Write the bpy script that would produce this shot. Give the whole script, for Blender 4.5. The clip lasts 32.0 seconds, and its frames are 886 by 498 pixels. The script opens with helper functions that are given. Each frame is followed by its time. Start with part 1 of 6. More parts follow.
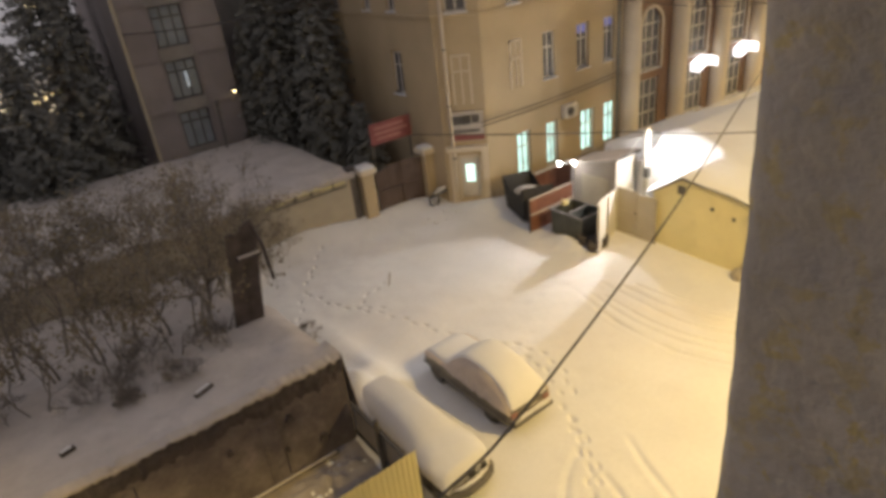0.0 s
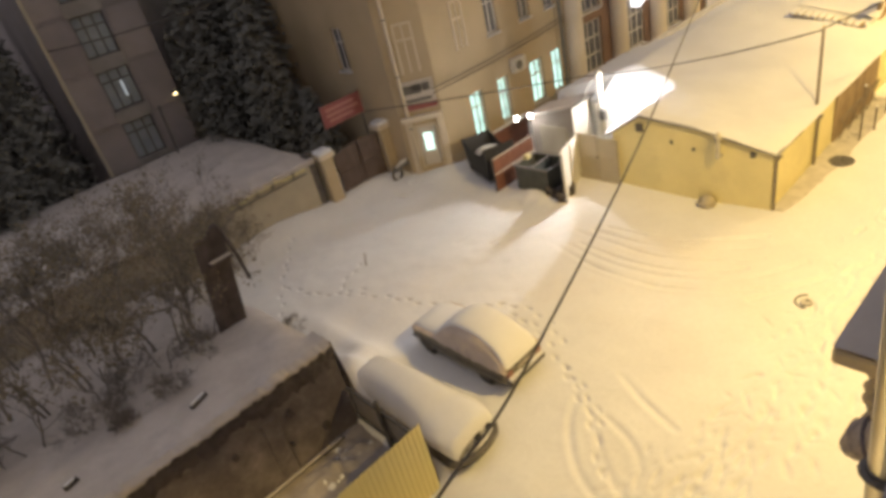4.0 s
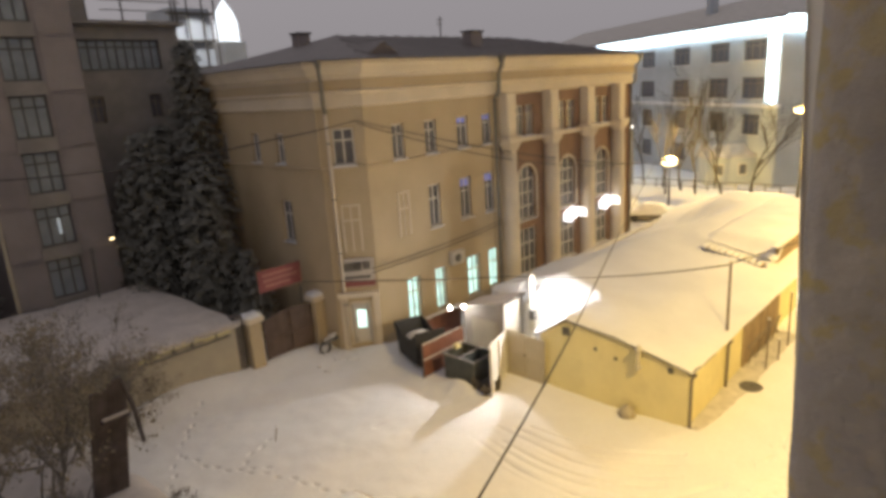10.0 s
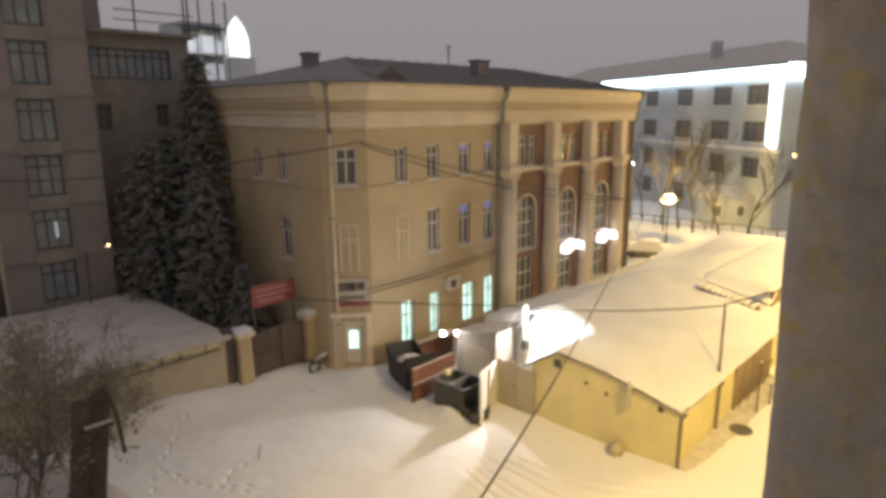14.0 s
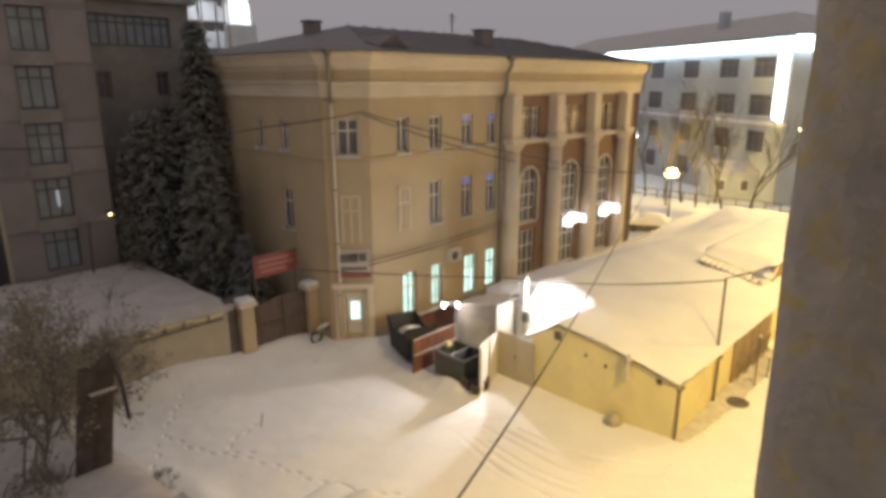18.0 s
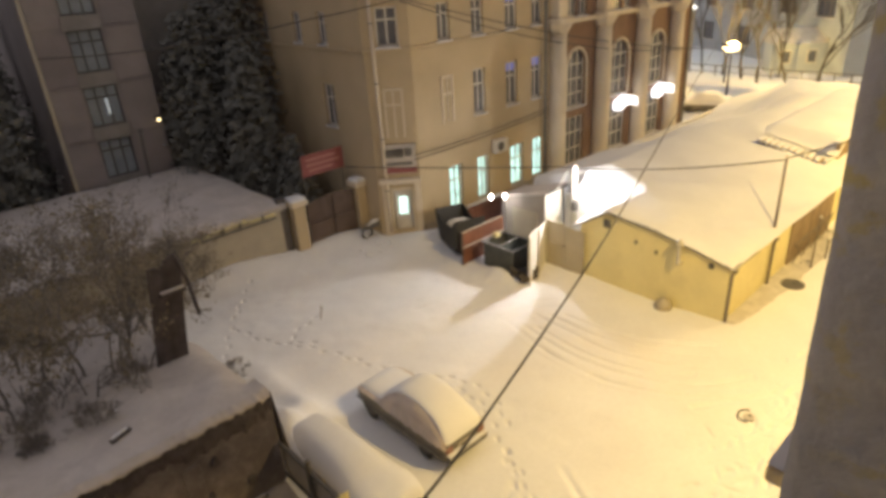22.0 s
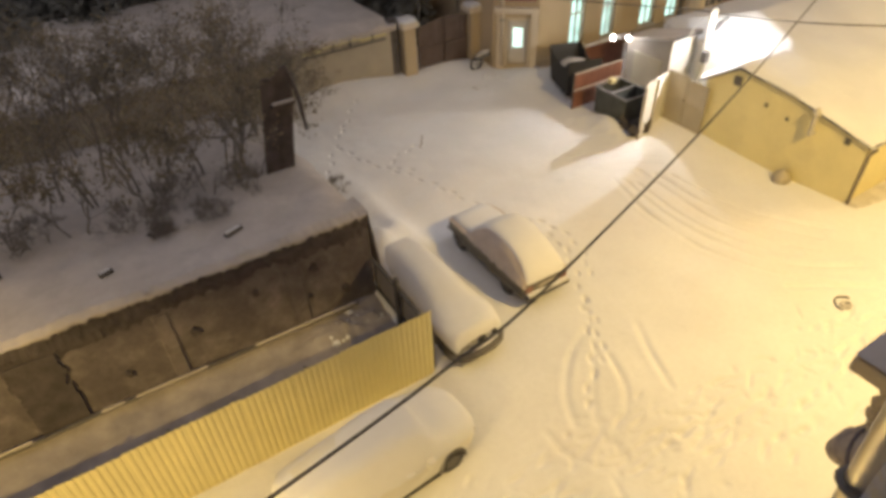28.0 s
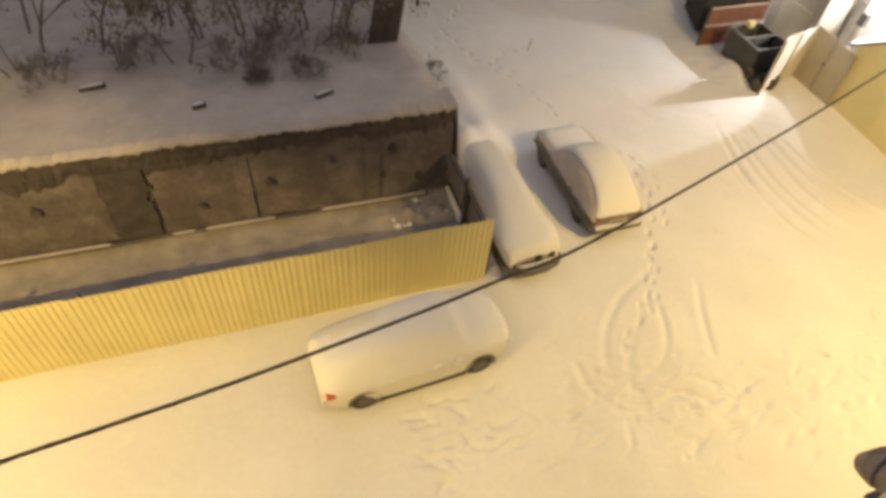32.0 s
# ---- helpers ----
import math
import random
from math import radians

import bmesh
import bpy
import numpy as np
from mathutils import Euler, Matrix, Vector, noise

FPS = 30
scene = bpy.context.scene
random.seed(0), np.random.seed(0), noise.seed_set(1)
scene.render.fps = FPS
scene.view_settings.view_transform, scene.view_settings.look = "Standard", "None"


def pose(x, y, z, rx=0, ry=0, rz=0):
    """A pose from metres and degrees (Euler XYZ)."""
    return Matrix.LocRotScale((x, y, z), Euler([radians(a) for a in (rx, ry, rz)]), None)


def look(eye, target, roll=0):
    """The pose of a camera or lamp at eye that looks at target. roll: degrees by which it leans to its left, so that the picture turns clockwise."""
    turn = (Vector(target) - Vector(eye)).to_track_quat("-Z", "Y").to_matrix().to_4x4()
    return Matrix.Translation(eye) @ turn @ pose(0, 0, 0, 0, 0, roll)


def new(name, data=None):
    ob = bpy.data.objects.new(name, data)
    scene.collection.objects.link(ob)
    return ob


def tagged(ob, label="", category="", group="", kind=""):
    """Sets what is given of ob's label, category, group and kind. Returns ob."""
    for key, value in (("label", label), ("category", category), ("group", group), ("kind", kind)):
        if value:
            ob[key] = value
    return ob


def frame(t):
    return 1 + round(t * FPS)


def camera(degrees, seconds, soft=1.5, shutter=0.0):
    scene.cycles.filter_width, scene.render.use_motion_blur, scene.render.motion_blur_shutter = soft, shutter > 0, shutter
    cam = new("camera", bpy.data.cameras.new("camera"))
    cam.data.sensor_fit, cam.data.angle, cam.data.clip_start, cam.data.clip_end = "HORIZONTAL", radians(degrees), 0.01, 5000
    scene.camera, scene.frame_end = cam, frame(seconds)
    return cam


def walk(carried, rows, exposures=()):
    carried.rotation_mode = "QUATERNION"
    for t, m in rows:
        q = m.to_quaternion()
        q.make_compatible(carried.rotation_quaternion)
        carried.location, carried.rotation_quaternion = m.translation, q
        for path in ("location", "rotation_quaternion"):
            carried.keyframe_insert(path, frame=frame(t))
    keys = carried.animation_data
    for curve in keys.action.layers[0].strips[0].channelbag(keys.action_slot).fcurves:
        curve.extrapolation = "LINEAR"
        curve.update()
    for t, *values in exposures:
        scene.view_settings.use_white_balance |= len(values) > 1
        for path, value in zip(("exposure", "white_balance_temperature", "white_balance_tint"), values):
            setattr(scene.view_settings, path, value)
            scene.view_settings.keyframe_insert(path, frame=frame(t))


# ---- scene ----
cam = camera(70.85, 32.0, soft=3.9)
PATH = [
    (0.0, 0.0, -0.059, 12.46, 62.79, 5.96, -37.46),
    (0.5, 0.0, -0.049, 12.465, 62.01, 4.74, -35.88),
    (1.0, 0.0, -0.023, 12.48, 60.35, 3.16, -36.78),
    (1.5, 0.0, -0.009, 12.49, 59.72, 6.05, -37.46),
    (2.0, 0.0, 0.0, 12.5, 59.54, 10.15, -39.85),
    (2.5, 0.0, 0.01, 12.5, 59.05, 14.12, -41.59),
    (3.0, 0.0, 0.016, 12.5, 58.7, 15.67, -43.11),
    (3.5, 0.0, 0.021, 12.5, 58.77, 13.79, -43.5),
    (5.5, 0.0, 0.021, 12.5, 58.96, 11.49, -44.6),
    (6.0, 0.0, 0.021, 12.5, 59.77, 12.7, -45.76),
    (6.5, 0.0, 0.021, 12.5, 60.21, 14.21, -48.11),
    (7.0, 0.0, 0.021, 12.5, 65.29, 12.43, -50.0),
    (7.5, 0.0, 0.021, 12.5, 70.46, 9.04, -48.6),
    (8.0, 0.0, 0.016, 12.5, 74.21, 7.11, -49.21),
    (8.5, 0.0, 0.016, 12.5, 74.92, 6.95, -49.16),
    (9.0, 0.0, 0.016, 12.5, 74.97, 3.08, -47.18),
    (9.5, 0.0, 0.01, 12.5, 74.21, 4.27, -47.69),
    (10.0, 0.0, 0.005, 12.5, 75.19, 3.57, -47.23),
    (10.5, 0.0, 0.003, 12.5, 76.35, 2.63, -47.17),
    (11.0, 0.0, 0.0, 12.5, 77.37, 1.28, -47.09),
    (11.5, 0.0, 0.0, 12.5, 77.5, 0.4, -47.19),
    (12.0, 0.0, 0.0, 12.5, 77.37, -0.44, -46.92),
    (12.5, 0.0, 0.0, 12.5, 77.37, -0.37, -46.81),
    (13.0, 0.0, 0.0, 12.5, 77.39, 0.07, -46.66),
    (13.5, 0.0, 0.0, 12.5, 77.51, 0.19, -46.77),
    (14.0, 0.0, 0.0, 12.5, 77.51, 0.4, -46.78),
    (14.5, 0.0, 0.0, 12.5, 77.58, 0.32, -46.36),
    (16.5, 0.0, 0.0, 12.5, 77.13, 0.57, -46.08),
    (17.0, 0.0, 0.0, 12.5, 76.53, 0.56, -46.37),
    (17.5, 0.0, 0.0, 12.5, 75.63, 0.52, -46.54),
    (18.0, 0.0, 0.0, 12.5, 74.94, -0.04, -46.51),
    (18.5, 0.0, 0.0, 12.5, 73.54, 0.07, -46.37),
    (19.0, 0.0, 0.0, 12.5, 71.29, 0.27, -44.99),
    (19.5, 0.0, 0.0, 12.5, 70.03, -0.03, -44.24),
    (20.0, 0.0, 0.0, 12.5, 68.83, -0.34, -43.77),
    (20.5, 0.0, 0.0, 12.5, 68.73, -0.17, -43.56),
    (21.0, 0.0, 0.0, 12.5, 67.59, 1.53, -43.46),
    (21.5, 0.0, 0.0, 12.5, 65.78, 2.48, -43.5),
    (22.0, 0.0, 0.0, 12.5, 65.19, 3.44, -43.17),
    (22.5, 0.0, 0.003, 12.5, 64.82, 4.39, -41.44),
    (23.0, 0.0, 0.005, 12.5, 64.14, 5.12, -39.56),
    (23.5, 0.0, 0.007, 12.5, 62.78, 4.95, -38.89),
    (24.0, 0.0, 0.009, 12.5, 61.34, 4.59, -39.54),
    (24.5, 0.0, 0.01, 12.5, 59.65, 4.74, -39.47),
    (26.5, 0.0, 0.016, 12.5, 55.0, 3.08, -35.4),
    (27.0, 0.0, 0.018, 12.5, 52.73, 2.78, -33.94),
    (27.5, 0.0, 0.021, 12.5, 51.91, 2.57, -32.6),
    (28.0, 0.0, 0.023, 12.5, 50.86, 1.97, -31.89),
    (28.5, 0.0, 0.029, 12.5, 49.85, 1.07, -30.85),
    (29.0, 0.0, 0.034, 12.5, 48.53, 0.43, -29.51),
    (29.5, 0.0, 0.043, 12.5, 46.5, -0.34, -28.05),
    (30.0, 0.0, 0.052, 12.5, 44.99, -0.81, -25.72),
    (30.5, 0.0, 0.057, 12.5, 44.31, -2.18, -24.12),
    (31.0, 0.0, 0.062, 12.5, 43.14, -2.9, -22.23),
    (31.5, 0.0, 0.065, 12.5, 42.11, -3.51, -19.97),
    (32.0, 0.0, 0.068, 12.5, 41.6, -4.05, -17.63),
]
walk(cam, [(t, pose(*v)) for t, *v in PATH])

# ---- sky and lamps ----
world = bpy.data.worlds.new("night_sky")
scene.world = world
world.use_nodes = True
wn = world.node_tree
bg = wn.nodes["Background"]
tc = wn.nodes.new("ShaderNodeTexCoord")
sx = wn.nodes.new("ShaderNodeSeparateXYZ")
wr = wn.nodes.new("ShaderNodeValToRGB")
wn.links.new(tc.outputs["Generated"], sx.inputs[0])
wn.links.new(sx.outputs["Z"], wr.inputs[0])
wn.links.new(wr.outputs[0], bg.inputs[0])
wr.color_ramp.elements[0].position, wr.color_ramp.elements[0].color = 0.0, (0.212, 0.197, 0.206, 1)
wr.color_ramp.elements[1].position, wr.color_ramp.elements[1].color = 0.5, (0.301, 0.279, 0.292, 1)
bg.inputs[1].default_value = 0.94
scene.view_settings.exposure = 0.50

SODIUM = (1.0, 0.675, 0.20)
COOL = (1.0, 0.97, 0.95)


def lamp(name, at, watts, colour, size=0.15, to=None, spread=None, blend=0.12):
    data = bpy.data.lights.new(name, "SPOT" if to else "POINT")
    data.energy, data.color, data.shadow_soft_size = watts, colour, size
    ob = new(name, data)
    if to:
        data.spot_size, data.spot_blend = radians(spread), blend
        ob.matrix_world = look(at, to)
    else:
        ob.location = at
    return ob


# cut-off sodium lanterns along the own house, the open lamps of the square, cool floodlights
lamp("street_light_right", (15.2, 0.75, 12.4), 5850, SODIUM, 0.2, (16.6, 3.0, 0), 126, 0.6)
lamp("street_light_left", (-11.5, 0.75, 10.2), 6500, SODIUM, 0.22, (-11.5, 2.35, 0), 123, 0.22)
lamp("street_light_end", (37.5, 0.75, 12.0), 7800, SODIUM, 0.2, (37.5, 0.76, 0), 152, 0.6)
lamp("street_light_market", (51.0, 12.1, 9.1), 2000, SODIUM, 0.3)
lamp("street_light_square", (57.1, 24.3, 4.9), 6000, SODIUM, 0.3)
lamp("flood_small", (20.2, 18.96, 2.3), 60, COOL, 0.05)
lamp("flood_roof", (21.5, 14.7, 3.5), 330, COOL, 0.05)
lamp("flood_yard", (21.9, 14.5, 4.4), 1000, COOL, 0.04, (13.1, 16.4, 0), 47, 0.1)
lamp("flood_scaffold", (23.6, 44.6, 19.5), 900, COOL, 0.2, (24.8, 49.0, 16.0), 52)
lamp("street_light_north", (8.2, 86.0, 9.3), 4000, SODIUM, 0.3)

# ---- materials ----


def mat(name, colour, rough=0.7, metal=0.0, vary=0.0, scale=3.0, grain=0.0, bump=0.0, bump_scale=40.0, second=None, blend=(0.45, 0.62), emit=0.0, rand=0.0, coord="Object", spec=0.5, trans=0.0, second_scale=1.0):
    """A surface: base colour with stains at one scale, grain at a finer one, and relief."""
    m = bpy.data.materials.new(name)
    m.use_nodes = True
    t = m.node_tree
    b = t.nodes["Principled BSDF"]
    b.inputs["Roughness"].default_value, b.inputs["Metallic"].default_value = rough, metal
    b.inputs["Specular IOR Level"].default_value = spec
    b.inputs["Transmission Weight"].default_value = trans
    col = t.nodes.new("ShaderNodeRGB")
    col.outputs[0].default_value = (*colour, 1)
    out = col.outputs[0]
    co = t.nodes.new("ShaderNodeTexCoord").outputs[coord]

    def noise_node(s, detail=5.0, ro=0.6):
        n = t.nodes.new("ShaderNodeTexNoise")
        n.inputs["Scale"].default_value, n.inputs["Detail"].default_value, n.inputs["Roughness"].default_value = s, detail, ro
        t.links.new(co, n.inputs["Vector"])
        return n.outputs["Fac"]

    def ramp(src, lo, hi):
        r = t.nodes.new("ShaderNodeMapRange")
        r.inputs[1].default_value, r.inputs[2].default_value = lo, hi
        t.links.new(src, r.inputs[0])
        return r.outputs[0]

    def mix(fac, a, c, mode="MIX"):
        x = t.nodes.new("ShaderNodeMix")
        x.data_type, x.blend_type = "RGBA", mode
        if isinstance(fac, float):
            x.inputs[0].default_value = fac
        else:
            t.links.new(fac, x.inputs[0])
        t.links.new(a, x.inputs[6])
        if isinstance(c, tuple):
            x.inputs[7].default_value = (*c, 1)
        else:
            t.links.new(c, x.inputs[7])
        return x.outputs[2]

    if second:
        out = mix(ramp(noise_node(scale * second_scale), *blend), out, second)
    if vary:
        out = mix(ramp(noise_node(scale), 0.3, 0.7), out, tuple(max(0.0, c * (1 - vary)) for c in colour))
    if grain:
        g = t.nodes.new("ShaderNodeMapRange")
        g.inputs[3].default_value, g.inputs[4].default_value = 1 - grain, 1 + grain
        t.links.new(noise_node(bump_scale, 3.0), g.inputs[0])
        gc = t.nodes.new("ShaderNodeCombineColor")
        for k in range(3):
            t.links.new(g.outputs[0], gc.inputs[k])
        out = mix(1.0, out, gc.outputs[0], "MULTIPLY")
    if rand:
        oi = t.nodes.new("ShaderNodeObjectInfo")
        g = t.nodes.new("ShaderNodeMapRange")
        g.inputs[3].default_value, g.inputs[4].default_value = 1 - rand, 1 + rand
        t.links.new(oi.outputs["Random"], g.inputs[0])
        gc = t.nodes.new("ShaderNodeCombineColor")
        for k in range(3):
            t.links.new(g.outputs[0], gc.inputs[k])
        out = mix(1.0, out, gc.outputs[0], "MULTIPLY")
    t.links.new(out, b.inputs["Base Color"])
    if bump:
        bn = t.nodes.new("ShaderNodeBump")
        bn.inputs["Strength"].default_value, bn.inputs["Distance"].default_value = bump, 0.02
        t.links.new(noise_node(bump_scale, 6.0), bn.inputs["Height"])
        t.links.new(bn.outputs[0], b.inputs["Normal"])
    if emit:
        t.links.new(out, b.inputs["Emission Color"])
        b.inputs["Emission Strength"].default_value = emit
    return m


SNOW = mat("snow", (0.80, 0.80, 0.81), 0.75, vary=0.09, scale=0.4, grain=0.06, bump=0.5, bump_scale=7.0, second=(0.74, 0.70, 0.66), blend=(0.48, 0.72), second_scale=0.35, spec=0.2)
SNOW_ROOF = mat("roof_snow", (0.80, 0.80, 0.81), 0.8, vary=0.10, scale=0.35, grain=0.03, bump=0.25, bump_scale=5.0, spec=0.2)
# greyed snow: some dirt, plus the dimness of the unlit terrace darkened into the colour
SNOW_DIM = mat("dimmed_grey_snow", (0.60, 0.55, 0.51), 0.85, vary=0.22, scale=1.1, grain=0.08, bump=0.6, bump_scale=8.0, second=(0.46, 0.42, 0.39), blend=(0.52, 0.75), second_scale=1.4, spec=0.15)
# thin snow, darkened and warmed to carry the shade of a flank off the lamp
SNOW_SIDE_SHADE = mat("shade_toned_thin_snow", (0.60, 0.52, 0.46), 0.8, vary=0.18, scale=2.5, grain=0.08, bump=0.3, bump_scale=20.0, spec=0.2)
SNOW_DIRTY = mat("trodden_snow", (0.60, 0.57, 0.53), 0.8, vary=0.3, scale=2.0, grain=0.1, bump=0.5, bump_scale=14.0, spec=0.2)
PLASTER = mat("yellow_plaster", (0.525, 0.425, 0.28), 0.85, vary=0.16, scale=0.35, grain=0.06, bump=0.15, bump_scale=30.0, spec=0.2)
CREAM = mat("cream_stucco", (0.71, 0.625, 0.49), 0.85, vary=0.14, scale=0.6, grain=0.05, bump=0.12, bump_scale=30.0, spec=0.2)
BRICK_RED = mat("red_wall", (0.29, 0.19, 0.135), 0.85, vary=0.25, scale=0.8, grain=0.1, bump=0.2, bump_scale=26.0, spec=0.2)
ROOF = mat("dark_sheet_roof", (0.165, 0.145, 0.14), 0.6, vary=0.3, scale=0.5, grain=0.08, second=(0.25, 0.225, 0.22), blend=(0.5, 0.7))
METAL_DARK = mat("dark_metal", (0.15, 0.14, 0.13), 0.6, 0.2, vary=0.4, scale=4.0, grain=0.1)
IRON = mat("grey_iron", (0.20, 0.19, 0.18), 0.5, 0.6, vary=0.3, scale=5.0, grain=0.1)
PIPE_BRIGHT = mat("bright_galvanised_pipe", (0.72, 0.67, 0.57), 0.36, 0.85, vary=0.2, scale=6.0, grain=0.06)
PIPE_GREY = mat("grey_painted_pipe", (0.25, 0.235, 0.20), 0.55, 0.2, vary=0.3, scale=4.0, grain=0.06)
ZINC = mat("galvanised_sheet", (0.58, 0.55, 0.48), 0.5, 0.25, vary=0.25, scale=4.0, grain=0.06)
FRAME_G = mat("grey_frame", (0.09, 0.085, 0.08), 0.6, vary=0.2, scale=6.0)
# pale blue-grey base colour stands in for the sky reflected in the panes
GLASS_SKY_TINT = mat("sky_tinted_glass", (0.26, 0.295, 0.325), 0.3, vary=0.35, scale=0.9, spec=0.3)
GLASS = mat("window_glass", (0.185, 0.19, 0.215), 0.25, vary=0.3, scale=0.6, spec=0.6, trans=0.25)
FRAME_W = mat("white_frame", (0.70, 0.66, 0.60), 0.6, vary=0.15, scale=6.0)
FRAME_D = mat("brown_frame", (0.20, 0.165, 0.135), 0.6, vary=0.2, scale=6.0)
ROOM = mat("dim_room", (0.22, 0.19, 0.16), 0.9, vary=0.3, scale=1.5)
GLASS_CLEAR = mat("clear_glass", (0.92, 0.95, 0.95), 0.03, trans=1.0)
LIT = mat("lit_room", (0.70, 1.0, 0.94), 0.8, vary=0.55, scale=1.3, grain=0.25, bump_scale=2.5, emit=1.15)
LIT_BLUE = mat("lit_blue", (0.26, 0.30, 0.75), 0.8, vary=0.4, scale=2.0, emit=0.22)
LIT_TV = mat("lit_screen", (0.55, 0.62, 0.66), 0.6, emit=0.25)
NEON = mat("white_neon", (1.0, 0.97, 1.0), 0.5, emit=1.4)
# emission on the stone replaces the floodlight that would fall on it
FLOODLIT = mat("self_glowing_stone", (0.86, 0.93, 1.0), 0.7, vary=0.35, scale=0.5, emit=1.1)
LED = mat("led_strip", (0.70, 0.90, 1.0), 0.5, emit=6.0)
BULB = mat("sodium_bulb", (1.0, 0.78, 0.40), 0.4, emit=4.0)
BULB_W = mat("white_bulb", (1.0, 0.98, 0.95), 0.4, emit=9.0)
SHED_WALL = mat("shed_plaster", (0.76, 0.68, 0.38), 0.85, vary=0.12, scale=0.7, grain=0.07, bump=0.2, bump_scale=24.0, spec=0.2, second=(0.66, 0.58, 0.33), blend=(0.52, 0.68), second_scale=1.6)
FENCE = mat("yellow_profiled_sheet", (0.70, 0.63, 0.33), 0.55, 0.1, vary=0.1, scale=1.5, grain=0.03, rand=0.015)
FENCE_BACK = mat("grey_profiled_sheet", (0.37, 0.33, 0.28), 0.6, 0.1, vary=0.15, scale=2.0)
RUIN = mat("ruined_concrete", (0.265, 0.237, 0.255), 0.95, vary=0.45, scale=1.7, grain=0.3, bump=0.9, bump_scale=9.0, second=(0.145, 0.128, 0.14), blend=(0.42, 0.58), second_scale=0.7, spec=0.1)
# darker concrete for the ruin's top course, doorway and holes
RUIN_DARK = mat("dark_concrete", (0.125, 0.112, 0.125), 0.95, vary=0.4, scale=3.0, grain=0.25, bump=0.8, bump_scale=16.0, spec=0.1)
WOOD_DARK = mat("old_dark_wood", (0.135, 0.12, 0.112), 0.9, vary=0.4, scale=3.0, grain=0.2, bump=0.5, bump_scale=22.0, rand=0.25, spec=0.2)
TOWER = mat("grey_brown_panel", (0.275, 0.245, 0.24), 0.9, vary=0.2, scale=0.6, grain=0.1, bump=0.2, bump_scale=22.0, spec=0.2, rand=0.08)
TOWER_D = mat("dark_cladding", (0.29, 0.27, 0.25), 0.85, vary=0.3, scale=0.8, grain=0.1, spec=0.2)
# darker copy of the bark: the backlight on the far trees is in the colour
BARK_BACKLIT = mat("backlit_bark", (0.085, 0.075, 0.065), 0.95, vary=0.35, scale=4.0, grain=0.2, spec=0.1)
BARK = mat("bark", (0.26, 0.235, 0.215), 0.95, vary=0.35, scale=6.0, grain=0.2, spec=0.1)
# darker copy of the old wood, so the right lamp leaves the shack dim
SHACK_DIM_WOOD = mat("dimmed_planks", (0.115, 0.10, 0.105), 0.95, vary=0.4, scale=3.0, grain=0.2, bump=0.3, bump_scale=30.0, rand=0.12, spec=0.1)
LEAF = mat("dry_leaves", (0.29, 0.245, 0.17), 0.9, vary=0.4, scale=2.0, spec=0.1)
# needles paler than foliage: the veiling glare over the dark trees is in the colour
CONIFER = mat("veiled_needles", (0.235, 0.235, 0.215), 0.95, vary=0.2, scale=0.6, second=(0.245, 0.24, 0.225), blend=(0.5, 0.7), second_scale=3.0, spec=0.1)
GATE = mat("brown_gate_paint", (0.15, 0.105, 0.085), 0.6, 0.2, vary=0.3, scale=2.0, grain=0.08, rand=0.1)
BOARD = mat("brown_boards", (0.33, 0.245, 0.165), 0.8, vary=0.3, scale=2.5, grain=0.12, rand=0.12, spec=0.2)
RUST = mat("red_brown_sheet", (0.24, 0.10, 0.06), 0.65, 0.1, vary=0.3, scale=2.5, grain=0.1, rand=0.1)
WHITE_SHEET = mat("white_sheet", (0.66, 0.64, 0.60), 0.6, 0.0, vary=0.15, scale=1.2, grain=0.05)
GREY_SHEET = mat("grey_beige_sheet", (0.44, 0.39, 0.30), 0.6, 0.1, vary=0.15, scale=1.2, grain=0.05)
BANNER = mat("red_banner", (0.31, 0.10, 0.095), 0.7, vary=0.25, scale=1.5)
BANNER_T = mat("pale_print", (0.44, 0.20, 0.17), 0.7)
POSTER = mat("white_poster", (0.55, 0.50, 0.44), 0.7, vary=0.15, scale=2.0)
BLACK = mat("black_rubber", (0.045, 0.043, 0.04), 0.8, vary=0.3, scale=8.0)
PAINT_W = mat("white_car_paint", (0.72, 0.70, 0.64), 0.35, 0.0, vary=0.06, scale=1.5)
PAINT_G = mat("grey_car_paint", (0.20, 0.18, 0.15), 0.4, 0.2, vary=0.2, scale=2.0)
TAIL_DULL = mat("dull_red_lens", (0.34, 0.17, 0.14), 0.5, vary=0.4, scale=9.0)
PAINT_D = mat("dark_car_paint", (0.11, 0.095, 0.08), 0.4, 0.2, vary=0.2, scale=2.0)
CHROME = mat("dull_chrome", (0.60, 0.57, 0.52), 0.3, 0.9, vary=0.2, scale=8.0)
RED_LIGHT = mat("tail_light_red", (0.55, 0.06, 0.03), 0.3)
AMBER = mat("clear_lens", (0.75, 0.70, 0.62), 0.2)
CABLE = mat("cable_rubber", (0.07, 0.06, 0.05), 0.6, vary=0.3, scale=20.0)
REVEAL = mat("rough_render", (0.42, 0.405, 0.415), 0.98, vary=0.22, scale=24.0, grain=0.2, bump=0.3, bump_scale=62.0, second=(0.45, 0.385, 0.19), blend=(0.53, 0.62), second_scale=3.4, spec=0.05)
TRODDEN = mat("trampled_dirty_snow", (0.45, 0.41, 0.39), 0.85, vary=0.35, scale=1.4, grain=0.12, bump=0.6, bump_scale=10.0, second=(0.30, 0.26, 0.23), blend=(0.50, 0.72), second_scale=0.7, spec=0.15)
